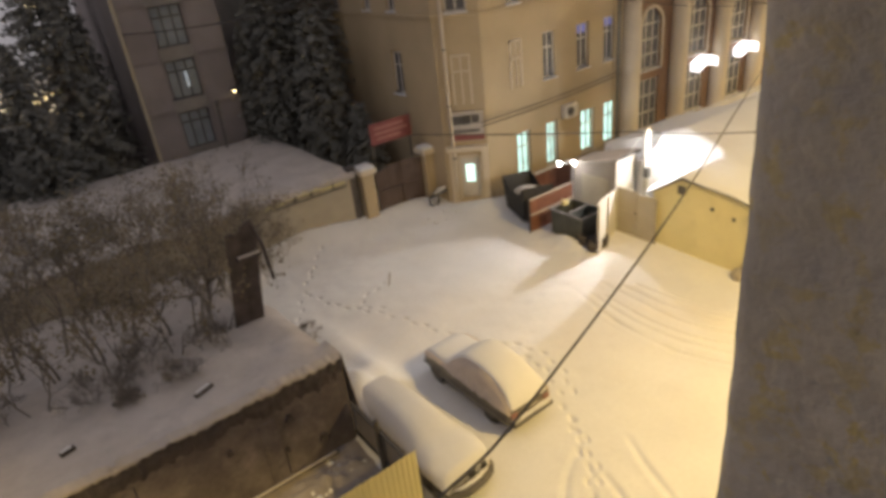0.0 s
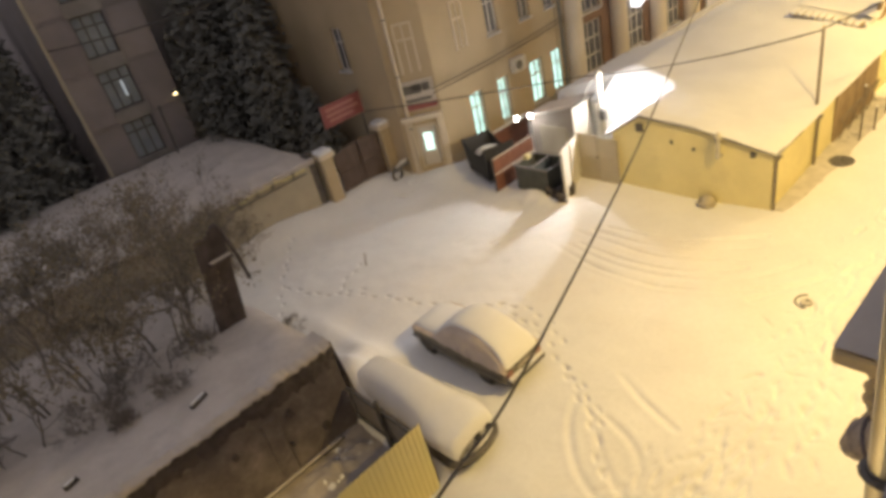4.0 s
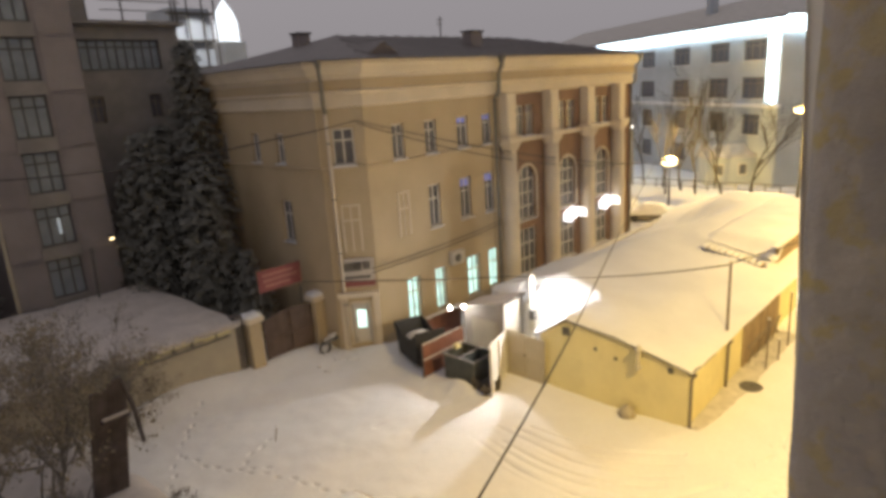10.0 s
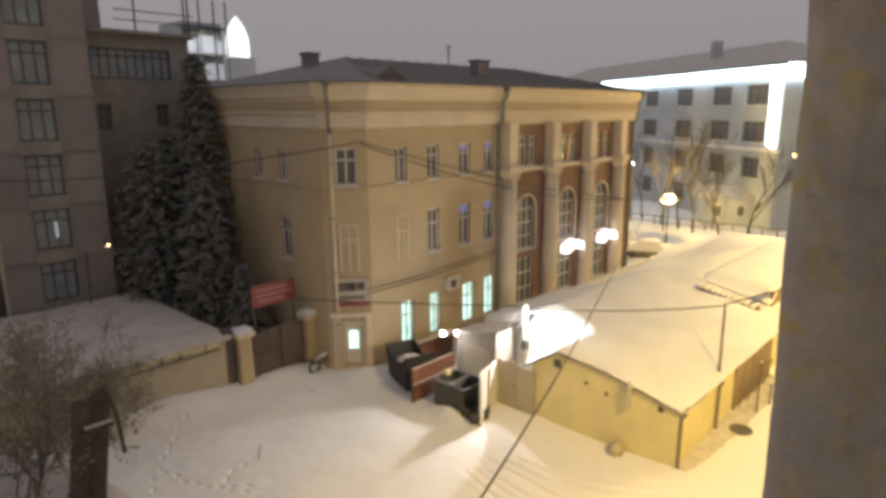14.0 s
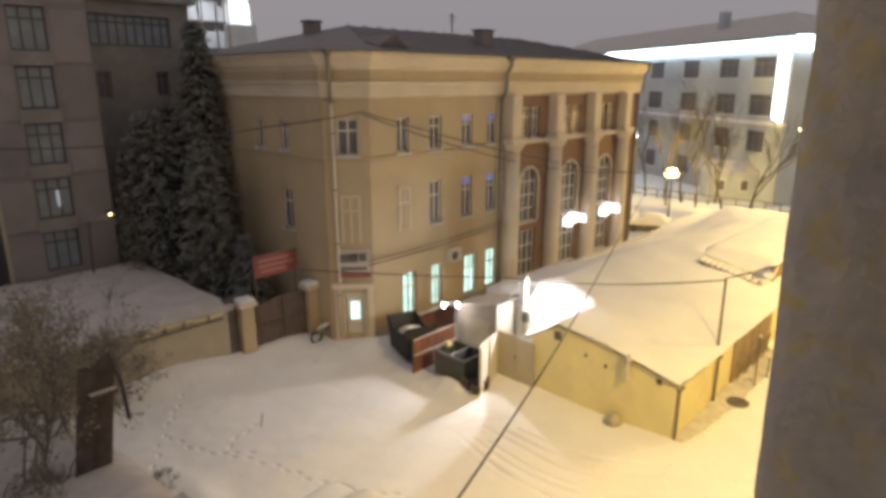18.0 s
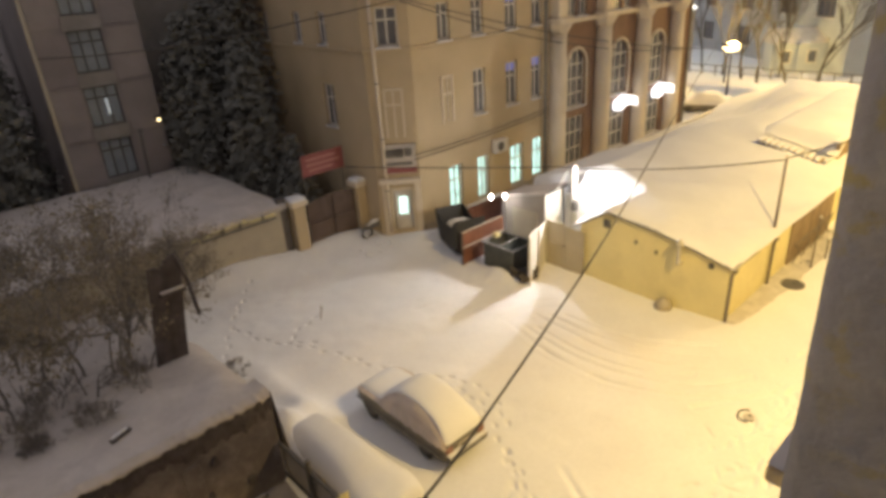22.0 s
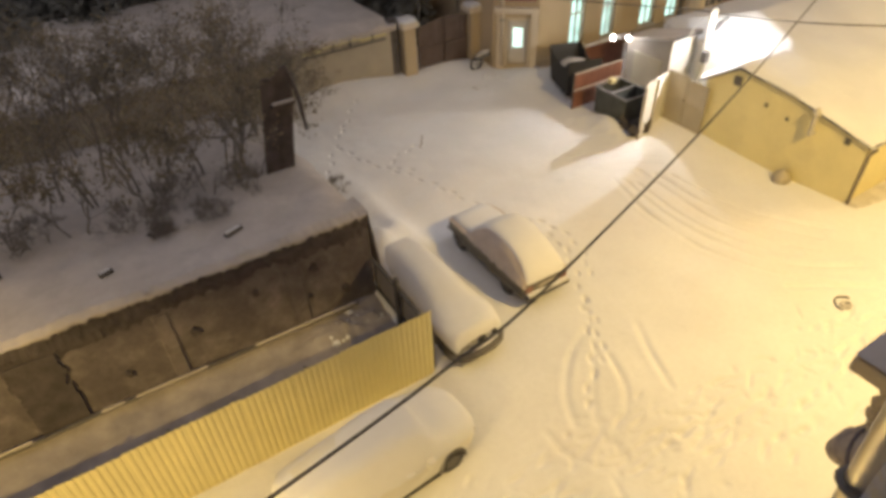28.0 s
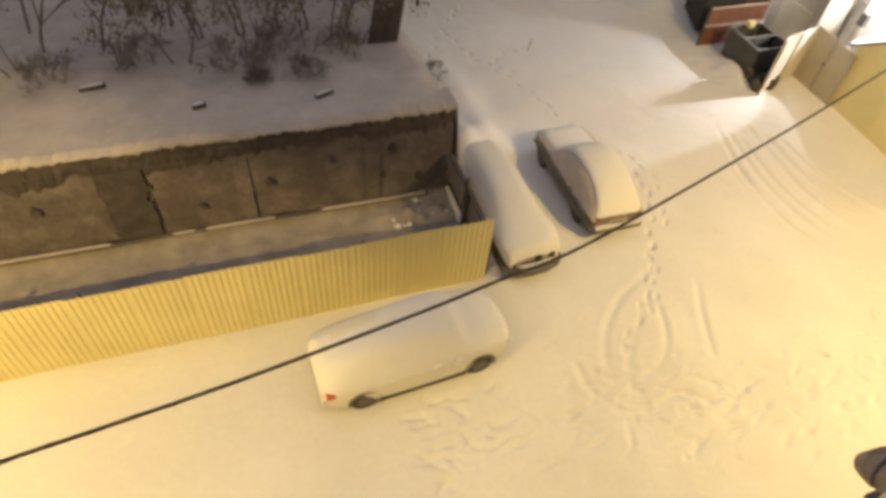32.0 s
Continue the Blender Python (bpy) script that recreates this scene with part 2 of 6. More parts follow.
CONSOLE = mat("weathered_console", (0.52, 0.44, 0.36), 0.95, vary=0.35, scale=9.0, grain=0.25, bump=0.7, bump_scale=40.0, second=(0.27, 0.24, 0.22), blend=(0.5, 0.62), second_scale=1.3, spec=0.1)
FACADE_OWN = mat("own_facade_plaster", (0.62, 0.50, 0.30), 0.9, vary=0.2, scale=1.5, grain=0.1, bump=0.3, bump_scale=30.0, spec=0.1)
# bluish and lifted: the foggy glow over distant walls is mixed into this colour
FAR_WALL = mat("hazed_far_facade", (0.46, 0.50, 0.55), 0.9, vary=0.2, scale=0.3, grain=0.05, spec=0.1)

# ---- mesh helpers ----


class Form:
    """Collects vertices and faces for one mesh."""

    def __init__(self):
        self.v, self.f = [], []

    def add(self, verts, faces):
        n = len(self.v)
        self.v += [tuple(p) for p in verts]
        self.f += [tuple(i + n for i in q) for q in faces]
        return self

    def box(self, x0, x1, y0, y1, z0, z1, m=None, c=0.0):
        x0, x1, y0, y1, z0, z1 = min(x0, x1), max(x0, x1), min(y0, y1), max(y0, y1), min(z0, z1), max(z0, z1)
        if c:  # chamfered upright edges and top
            ring = [(x0 + c, y0), (x1 - c, y0), (x1, y0 + c), (x1, y1 - c), (x1 - c, y1), (x0 + c, y1), (x0, y1 - c), (x0, y0 + c)]
            inner = [(min(max(x, x0 + c), x1 - c), min(max(y, y0 + c), y1 - c)) for x, y in ring]
            rows = [[(x, y, z0) for x, y in ring], [(x, y, z1 - c) for x, y in ring], [(x * 0.5 + u * 0.5, y * 0.5 + w * 0.5, z1) for (x, y), (u, w) in zip(ring, inner)]]
            vs = [p for r in rows for p in r]
            fs = [(k * 8 + i, k * 8 + (i + 1) % 8, k * 8 + 8 + (i + 1) % 8, k * 8 + 8 + i) for k in range(2) for i in range(8)]
            fs += [tuple(range(7, -1, -1)), tuple(range(16, 24))]
        else:
            vs = [(x, y, z) for z in (z0, z1) for x, y in ((x0, y0), (x1, y0), (x1, y1), (x0, y1))]
            fs = [(3, 2, 1, 0), (4, 5, 6, 7), (0, 1, 5, 4), (1, 2, 6, 5), (2, 3, 7, 6), (3, 0, 4, 7)]
        if m:
            vs = [m @ Vector(p) for p in vs]
        return self.add(vs, fs)

    def tube(self, points, radii, n=8, caps=True):
        pts = [Vector(p) for p in points]
        if isinstance(radii, (int, float)):
            radii = [radii] * len(pts)
        vs, fs = [], []
        for i, p in enumerate(pts):
            d = (pts[min(i + 1, len(pts) - 1)] - pts[max(i - 1, 0)]).normalized()
            a = d.orthogonal().normalized() if i == 0 else (a - d * a.dot(d)).normalized()
            b = d.cross(a)
            for k in range(n):
                w = 2 * math.pi * k / n
                vs.append(p + (a * math.cos(w) + b * math.sin(w)) * radii[i])
        for i in range(len(pts) - 1):
            for k in range(n):
                fs.append((i * n + k, i * n + (k + 1) % n, (i + 1) * n + (k + 1) % n, (i + 1) * n + k))
        if caps:
            fs += [tuple(range(n - 1, -1, -1)), tuple(range(len(vs) - n, len(vs)))]
        return self.add(vs, fs)

    def prism(self, poly, axis, a, b):
        """A polygon in the other two axes, drawn from a to b along axis (0, 1, 2)."""
        def put(u, w, s):
            q = [u, w]
            q.insert(axis, s)
            return tuple(q)
        n = len(poly)
        vs = [put(u, w, a) for u, w in poly] + [put(u, w, b) for u, w in poly]
        fs = [tuple(range(n)), tuple(range(2 * n - 1, n - 1, -1))] + [(i, i + n, (i + 1) % n + n, (i + 1) % n) for i in range(n)]
        return self.add(vs, fs)

    def sheet(self, xs, ys, h):
        """A grid over xs and ys with heights h[j][i]."""
        n = len(xs)
        vs = [(x, y, h[j][i]) for j, y in enumerate(ys) for i, x in enumerate(xs)]
        fs = [(j * n + i, j * n + i + 1, (j + 1) * n + i + 1, (j + 1) * n + i) for j in range(len(ys) - 1) for i in range(n - 1)]
        return self.add(vs, fs)

    def ball(self, c, r, n=8, m=6, squash=1.0):
        pts = [(c[0], c[1], c[2] - r * squash * math.cos(math.pi * j / m)) for j in range(m + 1)]
        rad = [max(1e-4, r * math.sin(math.pi * j / m)) for j in range(m + 1)]
        return self.tube(pts, rad, n)

    def mesh(self, name, smooth=False):
        me = bpy.data.meshes.new(name)
        me.from_pydata(self.v, [], self.f)
        bm = bmesh.new()
        bm.from_mesh(me)
        bmesh.ops.recalc_face_normals(bm, faces=bm.faces)
        bm.to_mesh(me)
        bm.free()
        if smooth:
            me.shade_smooth()
        return me


def part(name, form, material, parent=None, label="", smooth=False):
    me = form.mesh(name, smooth)
    me.materials.append(material)
    ob = new(name, me)
    if parent:
        ob.parent = parent
    if label:
        ob["label"] = label
    return ob


def thing(name, label, category, group="", kind="", at=(0, 0, 0)):
    ob = new(name)
    ob.empty_display_size = 0.3
    ob.location = at
    return tagged(ob, label, category, group, kind)


def solo(name, form, material, label, category, group="", kind="", smooth=False):
    return tagged(part(name, form, material, None, "", smooth), label, category, group, kind)


def fnoise(x, y, s, seed=0.0):
    return noise.noise(Vector((x * s, y * s, seed)))


def holed_wall(form, m, u0, u1, z0, z1, holes, depth):
    """A wall in the plane of m (u along, z up, depth inward) with openings through it."""
    us = sorted({u0, u1, *[h[0] for h in holes], *[h[1] for h in holes]})
    zs = sorted({z0, z1, *[h[2] for h in holes], *[h[3] for h in holes]})

    def inside(u, z):
        return any(h[0] < u < h[1] and h[2] < z < h[3] for h in holes)

    def q(*p):
        form.add([m @ Vector(a) for a in p], [(0, 1, 2, 3)])
    for a, b in zip(us, us[1:]):
        for c, d in zip(zs, zs[1:]):
            if inside((a + b) / 2, (c + d) / 2):
                continue
            q((a, 0, c), (b, 0, c), (b, 0, d), (a, 0, d))
            q((a, depth, c), (a, depth, d), (b, depth, d), (b, depth, c))
    for a, b, c, d in [*holes, (u0, u1, z0, z1)]:
        q((a, 0, c), (a, depth, c), (a, depth, d), (a, 0, d))
        q((b, 0, c), (b, 0, d), (b, depth, d), (b, depth, c))
        q((a, 0, c), (b, 0, c), (b, depth, c), (a, depth, c))
        q((a, 0, d), (a, depth, d), (b, depth, d), (b, 0, d))


def window(parent, m, a, b, c, d, casing=None, lit=None, arch=False, mullions=1, transom=0.68, rows=1, sill=True, deep=0.16, glass=None):
    """A window set in an opening: frame, bars, panes and sill as parts; the plane of m as in holed_wall."""
    w = new("window")
    w.parent = parent
    fm = casing or FRAME_W
    f = Form()
    t = 0.085
    for box in ((a, a + t, c, d), (b - t, b, c, d), (a, b, c, c + t), (a, b, d - t, d)):
        f.box(box[0], box[1], deep - 0.03, deep + 0.05, box[2], box[3], m)
    for k in range(1, mullions + 1):
        u = a + (b - a) * k / (mullions + 1)
        f.box(u - 0.042, u + 0.042, deep - 0.02, deep + 0.04, c, d, m)
    for k in range(1, rows + 1):
        z = c + (d - c) * (transom if rows == 1 else k / (rows + 1))
        f.box(a, b, deep - 0.025, deep + 0.045, z - 0.04, z + 0.04, m)
    part("window_frame", f, fm, w)
    part("pane", Form().box(a, b, deep + 0.005, deep + 0.02, c, d, m), GLASS_CLEAR if lit else glass or GLASS, w)
    part("lit_blind" if lit else "curtain", Form().box(a - 0.1, b + 0.1, deep + 0.22, deep + 0.25, c - 0.1, d + 0.1, m), lit or ROOM, w)
    if sill:
        part("sill", Form().box(a - 0.06, b + 0.06, -0.10, deep - 0.03, c - 0.07, c, m), SNOW_ROOF if not lit else CREAM, w)
    return w

# ---- ground ----


def near_line(px, py, pts):
    """Distance from the points to a polyline."""
    best = np.full(px.shape, 99.0)
    for (x0, y0), (x1, y1) in zip(pts, pts[1:]):
        dx, dy = x1 - x0, y1 - y0
        s = np.clip(((px - x0) * dx + (py - y0) * dy) / (dx * dx + dy * dy), 0, 1)
        best = np.minimum(best, np.hypot(px - x0 - s * dx, py - y0 - s * dy))
    return best


def curve(pts, n=8):
    """A smooth line through a few points."""
    p = [pts[0], *pts, pts[-1]]
    out = []
    for a, b, c, d in zip(p, p[1:], p[2:], p[3:]):
        for k in range(n):
            s = k / n
            out.append(tuple(0.5 * (2 * b[i] + (c[i] - a[i]) * s + (2 * a[i] - 5 * b[i] + 4 * c[i] - d[i]) * s * s + (3 * b[i] - a[i] - 3 * c[i] + d[i]) * s ** 3) for i in range(len(b))))
    return out + [pts[-1]]


TYRE = [
    [(15.05, 14.2), (14.94, 13.2), (14.5, 11.2), (14.45, 9.3), (14.9, 7.7), (15.9, 6.0), (17.0, 4.9), (18.2, 4.25)],
    [(15.25, 12.9), (14.9, 10.55), (15.2, 8.5), (16.2, 6.65), (17.75, 5.6)],
    [(16.15, 13.1), (16.0, 11.7), (16.0, 9.7), (16.45, 8.2), (17.3, 6.8)],
    [(16.9, 12.2), (17.0, 10.6), (17.5, 8.9), (18.6, 7.2)],
    [(9.2, 8.2), (8.2, 7.7), (7.35, 6.9), (6.9, 6.05)],
    [(9.0, 7.15), (8.7, 6.25), (8.1, 5.6), (7.6, 5.45)],
    [(8.85, 7.45), (8.05, 6.7), (7.35, 5.8)],
    [(10.45, 7.6), (10.0, 6.7), (9.6, 5.6)],
    [(6.2, 6.2), (6.35, 5.35), (7.5, 5.7)],
    [(13.3, 16.9), (15.3, 16.4), (17.2, 15.6)],
    [(13.9, 15.6), (15.6, 15.0), (17.3, 14.3)],
    [(15.1, 6.25), (16.2, 5.5), (17.4, 4.8)],
    [(14.2, 14.4), (16.0, 13.7), (17.2, 12.9)],
    [(15.2, 14.6), (16.5, 14.0), (17.6, 13.3)],
    [(16.5, 12.6), (16.45, 10.6), (16.95, 8.7), (17.9, 7.1)],
    [(15.5, 12.5), (15.3, 10.5), (15.6, 8.6), (16.6, 7.0)],
]
WALKED = [
    [(7.7, 21.4), (8.0, 19.7), (8.6, 18.45), (9.35, 16.8), (10.0, 14.8), (10.55, 13.4), (10.9, 12.2), (10.85, 10.9), (10.0, 9.3), (9.6, 8.4), (9.0, 7.4), (8.6, 6.8)],
    [(10.1, 9.5), (9.4, 8.4), (8.5, 7.2), (7.7, 6.5), (7.1, 6.05)],
    [(10.8, 13.3), (11.4, 12.1), (11.3, 10.8), (10.6, 9.6)],
    [(9.4, 17.6), (8.9, 18.9), (10.8, 19.6)],
    [(4.6, 17.5), (6.0, 18.6), (7.6, 21.3), (10.0, 24.3)],
]
RNG = np.random.default_rng(5)


def lattice(px, py, s, seed):
    """Smooth value noise on arrays, -1 to 1."""
    g = np.random.default_rng(seed).uniform(-1, 1, (256, 256))
    x, y = px * s, py * s
    i, j = np.floor(x).astype(int), np.floor(y).astype(int)
    u, w = x - i, y - j
    u, w = u * u * (3 - 2 * u), w * w * (3 - 2 * w)
    i0, j0, i1, j1 = i % 256, j % 256, (i + 1) % 256, (j + 1) % 256
    return (g[i0, j0] * (1 - u) + g[i1, j0] * u) * (1 - w) + (g[i0, j1] * (1 - u) + g[i1, j1] * u) * w


def bell(d, r):
    return np.exp(-(d / r) ** 2)


def ground_height(px, py):
    z = 0.05 * lattice(px, py, 0.23, 1) + 0.025 * lattice(px, py, 0.8, 2) + 0.010 * lattice(px, py, 2.6, 3) + 0.014 * lattice(px, py, 1.7, 4) * (py > 14.0)
    # drifts along the garages, the gate, the fences and behind the parked van
    z += 0.75 * bell(py - 25.6, 1.3) * bell(px - 9.5, 3.6) + 0.28 * bell(py - 25.2, 0.8) * bell(px - 15.2, 1.6)
    z += 0.35 * bell(px - 5.6, 0.8) * bell(py - 15.5, 2.4) + 0.30 * bell(px - 6.9, 0.55) * bell(py - 16.0, 2.2)
    z += 0.05 * bell(py - 8.75, 0.45) * (px < 4.6) * (px > -30) + 0.22 * bell(px - 18.3, 1.0) * bell(py - 22.2, 0.8)
    # snow bank running up to the back of the drifted-over car, and the fall of the yard towards the shed
    z += 0.95 * bell(px - 5.75, 0.55) * bell(py - 13.5, 1.3) + 0.42 * bell(px - 6.1, 0.55) * bell(py - 13.35, 0.75) + 0.75 * bell(px - 5.35, 0.35) * bell(py - 11.6, 1.9) + 0.55 * bell(px - 6.7, 0.6) * bell(py - 14.3, 0.8)
    z += 0.42 * bell(px - 17.62, 0.42) * bell(py - 16.3, 0.9) + 0.035 * lattice(px, py, 3.1, 8) * bell(px - 17.2, 0.8) * bell(py - 16.8, 1.0)
    z -= 0.22 * bell(px - 21.0, 2.6) * bell(py - 10.5, 3.2)
    for k, line in enumerate(TYRE):
        d = near_line(px, py, curve(line, 6))
        fade = (1.5 if k < 4 or k in (11, 14, 15) else 0.55 if k > 8 else 1.0) * (0.6 + 0.4 * lattice(px, py, 0.9, 20 + k))
        fade = fade * (1 - bell(np.hypot(px - 15.05, py - 14.2), 1.4))
        z += fade * (-0.06 * bell(d, 0.08) + 0.014 * bell(d - 0.19, 0.08))
    steps = []
    for line in WALKED:
        c = curve(line, 10)
        run = 0.0
        for k, ((x0, y0), (x1, y1)) in enumerate(zip(c, c[1:])):
            seg = math.hypot(x1 - x0, y1 - y0)
            run += seg
            if run > 0.42:
                run = 0.0
                side = 0.06 if len(steps) % 2 else -0.06
                steps.append((x0 - side * (y1 - y0) / seg, y0 + side * (x1 - x0) / seg, math.atan2(y1 - y0, x1 - x0)))
    for _ in range(700):  # trodden strip along the own building
        x = RNG.uniform(2.0, 30.0)
        y = np.interp(x, [3, 8, 12, 16, 30], [5.3, 4.6, 3.9, 4.0, 4.6]) + RNG.normal(0, 0.55)
        steps.append((x, y, RNG.normal(0, 0.45)))
    trail = len(steps) - 700
    for k, (x, y, a) in enumerate(steps):
        deep = 1.35 if k < trail else RNG.uniform(0.3, 1.1)
        ru, rw = (0.14, 0.065) if k < trail else (RNG.uniform(0.1, 0.32), RNG.uniform(0.045, 0.085))
        i = np.nonzero((np.abs(px[0] - x) < 0.5))[0]
        j = np.nonzero((np.abs(py[:, 0] - y) < 0.5))[0]
        if len(i) and len(j):
            s = np.s_[j[0]:j[-1] + 1, i[0]:i[-1] + 1]
            u = (px[s] - x) * math.cos(a) + (py[s] - y) * math.sin(a)
            w = -(px[s] - x) * math.sin(a) + (py[s] - y) * math.cos(a)
            r = np.sqrt((u / ru) ** 2 + (w / rw) ** 2)
            z[s] += deep * (-0.06 * np.exp(-r ** 3) + 0.004 * np.exp(-((r - 1.5) / 0.5) ** 2))
    # melted rings round the manhole covers
    for x, y in ((15.73, 4.9), (24.6, 6.95), (26.65, 7.45)):
        z -= 0.05 * bell(np.hypot(px - x, py - y), 0.36)
    return np.where(np.hypot(px - 15, py - 12) > 90, 0.0, z)


def spread(lo, hi, step, far):
    mid = list(np.arange(lo, hi + step / 2, step))
    out, s = [], step
    left, right = [], []
    a, b = lo, hi
    while a > -far:
        s *= 1.28
        a -= s
        left.append(a)
    s = step
    while b < far:
        s *= 1.28
        b += s
        right.append(b)
    return np.array(left[::-1] + mid + right)


gx, gy = spread(-2.0, 21.0, 0.055, 2500), spread(2.0, 25.0, 0.055, 2500)
GX, GY = np.meshgrid(gx, gy)
GZ = ground_height(GX, GY)
gm = bpy.data.meshes.new("ground")
n, r = len(gx), len(gy)
idx = np.arange(n * r).reshape(r, n)
quads = np.stack([idx[:-1, :-1], idx[:-1, 1:], idx[1:, 1:], idx[1:, :-1]], -1).reshape(-1, 4)
gm.vertices.add(n * r)
gm.vertices.foreach_set("co", np.stack([GX, GY, GZ], -1).ravel())
gm.loops.add(quads.size)
gm.loops.foreach_set("vertex_index", quads.ravel())
gm.polygons.add(len(quads))
gm.polygons.foreach_set("loop_start", np.arange(0, quads.size, 4))
gm.update(calc_edges=True)
gm.shade_smooth()
gm.materials.append(SNOW)
tagged(new("ground", gm), "fresh snow over the yard with tyre tracks and footprints", "snowy ground", kind="structure")

# ---- yellow three-storey building ----
palace = thing("yellow_building", "yellow three-storey stucco building with cream cornice and portico columns", "building", at=(30, 29, 0))


def anchor(top):
    """Parts are modelled in world metres: shift the direct parts of a thing back by its place."""
    for c in top.children:
        c.location = -top.location


FRONT = Matrix.Translation((0, 22.5, 0))
WEST = Matrix(((0, 1, 0, 17.2), (-1, 0, 0, 0), (0, 0, 1, 0), (0, 0, 0, 1)))
ch = Vector((18.8 - 17.2, 22.5 - 23.9, 0))
CL = ch.length
ch.normalize()
CHAM = Matrix(((ch.x, -ch.y, 0, 17.2), (ch.y, ch.x, 0, 23.9), (0, 0, 1, 0), (0, 0, 0, 1)))
TOPZ = 13.75
w3 = [(20.5, 21.3), (22.75, 23.6), (25.2, 26.1), (27.3, 28.15)]
w1 = [(20.75, 21.7), (22.85, 23.7), (25.5, 26.6), (27.4, 28.5)]
holes = [(a, b, 9.12, 10.8) for a, b in w3] + [(a, b, 5.25, 7.5) for a, b in w3[1:]] + [(a, b, 0.62, 2.95) for a, b in w1]
f = Form()
holed_wall(f, FRONT, 18.8, 28.9, 0, TOPZ, holes, 0.5)
part("wall", f, PLASTER, palace)
arches = [(30.5, 32.3), (35.05, 37.0), (39.6, 41.5)]
h2 = []
for a, b in arches:
    h2 += [(a, a + 0.85, 9.2, 11.0), (b - 0.85, b, 9.2, 11.0), (a, b, 4.0, 7.35), (a, b, 0.45, 3.45)]
f = Form()
holed_wall(f, FRONT, 28.9, 45.0, 0, 11.7, h2, 0.5)
part("portico_wall", f, BRICK_RED, palace, "red-brown wall behind the columns")
f = Form()
holed_wall(f, FRONT, 28.9, 45.0, 11.7, TOPZ, [], 0.5)
part("entablature", f, CREAM, palace)
w_w = [(-27.45, -26.75), (-29.7, -29.0), (-33.0, -32.3)]
f = Form()
holed_wall(f, WEST, -36.0, -23.9, 0, TOPZ, [(a, b, 9.2, 10.65) for a, b in w_w] + [(-27.65, -26.75, 5.2, 7.3)], 0.5)
part("wall", f, PLASTER, palace)
f = Form()
holed_wall(f, CHAM, 0, CL, 0, TOPZ, [(0.62, 1.62, 9.15, 10.85), (0.72, 1.62, 0.25, 2.35)], 0.5)
part("wall", f, PLASTER, palace)
part("wall", Form().box(17.7, 45.0, 35.5, 36.0, 0, TOPZ), PLASTER, palace)
part("wall", Form().box(44.5, 45.0, 23.0, 35.5, 0, TOPZ), PLASTER, palace)
for k, (a, b) in enumerate(w3):
    wd = window(palace, FRONT, a, b, 9.12, 10.8, mullions=1, transom=0.7)
    if k > 1:
        part("lit_transom", Form().box(a + 0.09, b - 0.09, 0.152, 0.163, 10.45, 10.7, FRONT), LIT_BLUE, wd, "bluish light in the upper pane")
    if k:
        wd = window(palace, FRONT, a, b, 5.25, 7.5, mullions=1, transom=0.66)
        if k > 1:
            part("lit_transom", Form().box(a + 0.09, b - 0.09, 0.152, 0.163, 7.0, 7.4, FRONT), LIT_BLUE, wd, "bluish light in the upper pane")
    else:
        f = Form()
        for e in ((a, a + 0.1, 5.25, 7.5), (b - 0.1, b, 5.25, 7.5), (a, b, 7.4, 7.5), (a + 0.42, b - 0.42, 5.3, 7.4), (a, b, 6.6, 6.7)):
            f.box(e[0], e[1], -0.05, 0.01, e[2], e[3], FRONT)
        part("blind_window", f, CREAM, palace, "walled-up window with plaster frame")
for a, b in w1:
    window(palace, FRONT, a, b, 0.62, 2.95, lit=LIT, mullions=1, transom=0.66)
for a, b in w_w:
    window(palace, WEST, a, b, 9.2, 10.65)
window(palace, WEST, -27.65, -26.75, 5.2, 7.3)
window(palace, CHAM, 0.62, 1.62, 9.15, 10.85)
f = Form()
for e in ((0.68, 0.78, 5.0, 7.3), (1.50, 1.60, 5.0, 7.3), (0.68, 1.6, 7.2, 7.3), (0.68, 1.6, 6.5, 6.58), (1.1, 1.18, 5.0, 7.2)):
    f.box(e[0], e[1], -0.05, 0.01, e[2], e[3], CHAM)
part("blind_window", f, CREAM, palace, "walled-up window with plaster frame")
for a, b in arches:
    window(palace, FRONT, a, a + 0.85, 9.2, 11.0, mullions=1, transom=0.7)
    window(palace, FRONT, b - 0.85, b, 9.2, 11.0, mullions=1, transom=0.7)
    wd = window(palace, FRONT, a, b, 4.0, 7.35, mullions=2, rows=3)
    f = Form()  # spandrels that round the head
    c, r = (a + b) / 2, (b - a) / 2
    for sgn in (-1, 1):
        poly = [(c + sgn * r, 7.35), (c + sgn * r, 7.35 - r)] + [(c + sgn * r * math.cos(q), 7.35 - r + r * math.sin(q)) for q in np.linspace(0.1, math.pi / 2, 7)]
        f.prism(poly, 1, 22.495, 22.64)
    part("arch_head", f, BRICK_RED, wd)
    arc = [(c + (r + 0.1) * math.cos(q), 22.46, 7.35 - r + (r + 0.1) * math.sin(q)) for q in np.linspace(0, math.pi, 13)]
    part("arch_trim", Form().tube([(c + r + 0.1, 22.46, 4.0), *arc, (c - r - 0.1, 22.46, 4.0)], 0.09, 6), CREAM, wd, "cream arch moulding")
    window(palace, FRONT, a, b, 0.45, 3.45, mullions=2, rows=2)
# cornice in stepped courses round the front, the corner and the side
prof = [(0.0, 11.75), (0.10, 11.80), (0.10, 12.35), (0.22, 12.45), (0.16, 12.55), (0.16, 13.05), (0.35, 13.20), (0.50, 13.55), (0.62, 13.62), (0.62, 13.80), (0.0, 13.80)]
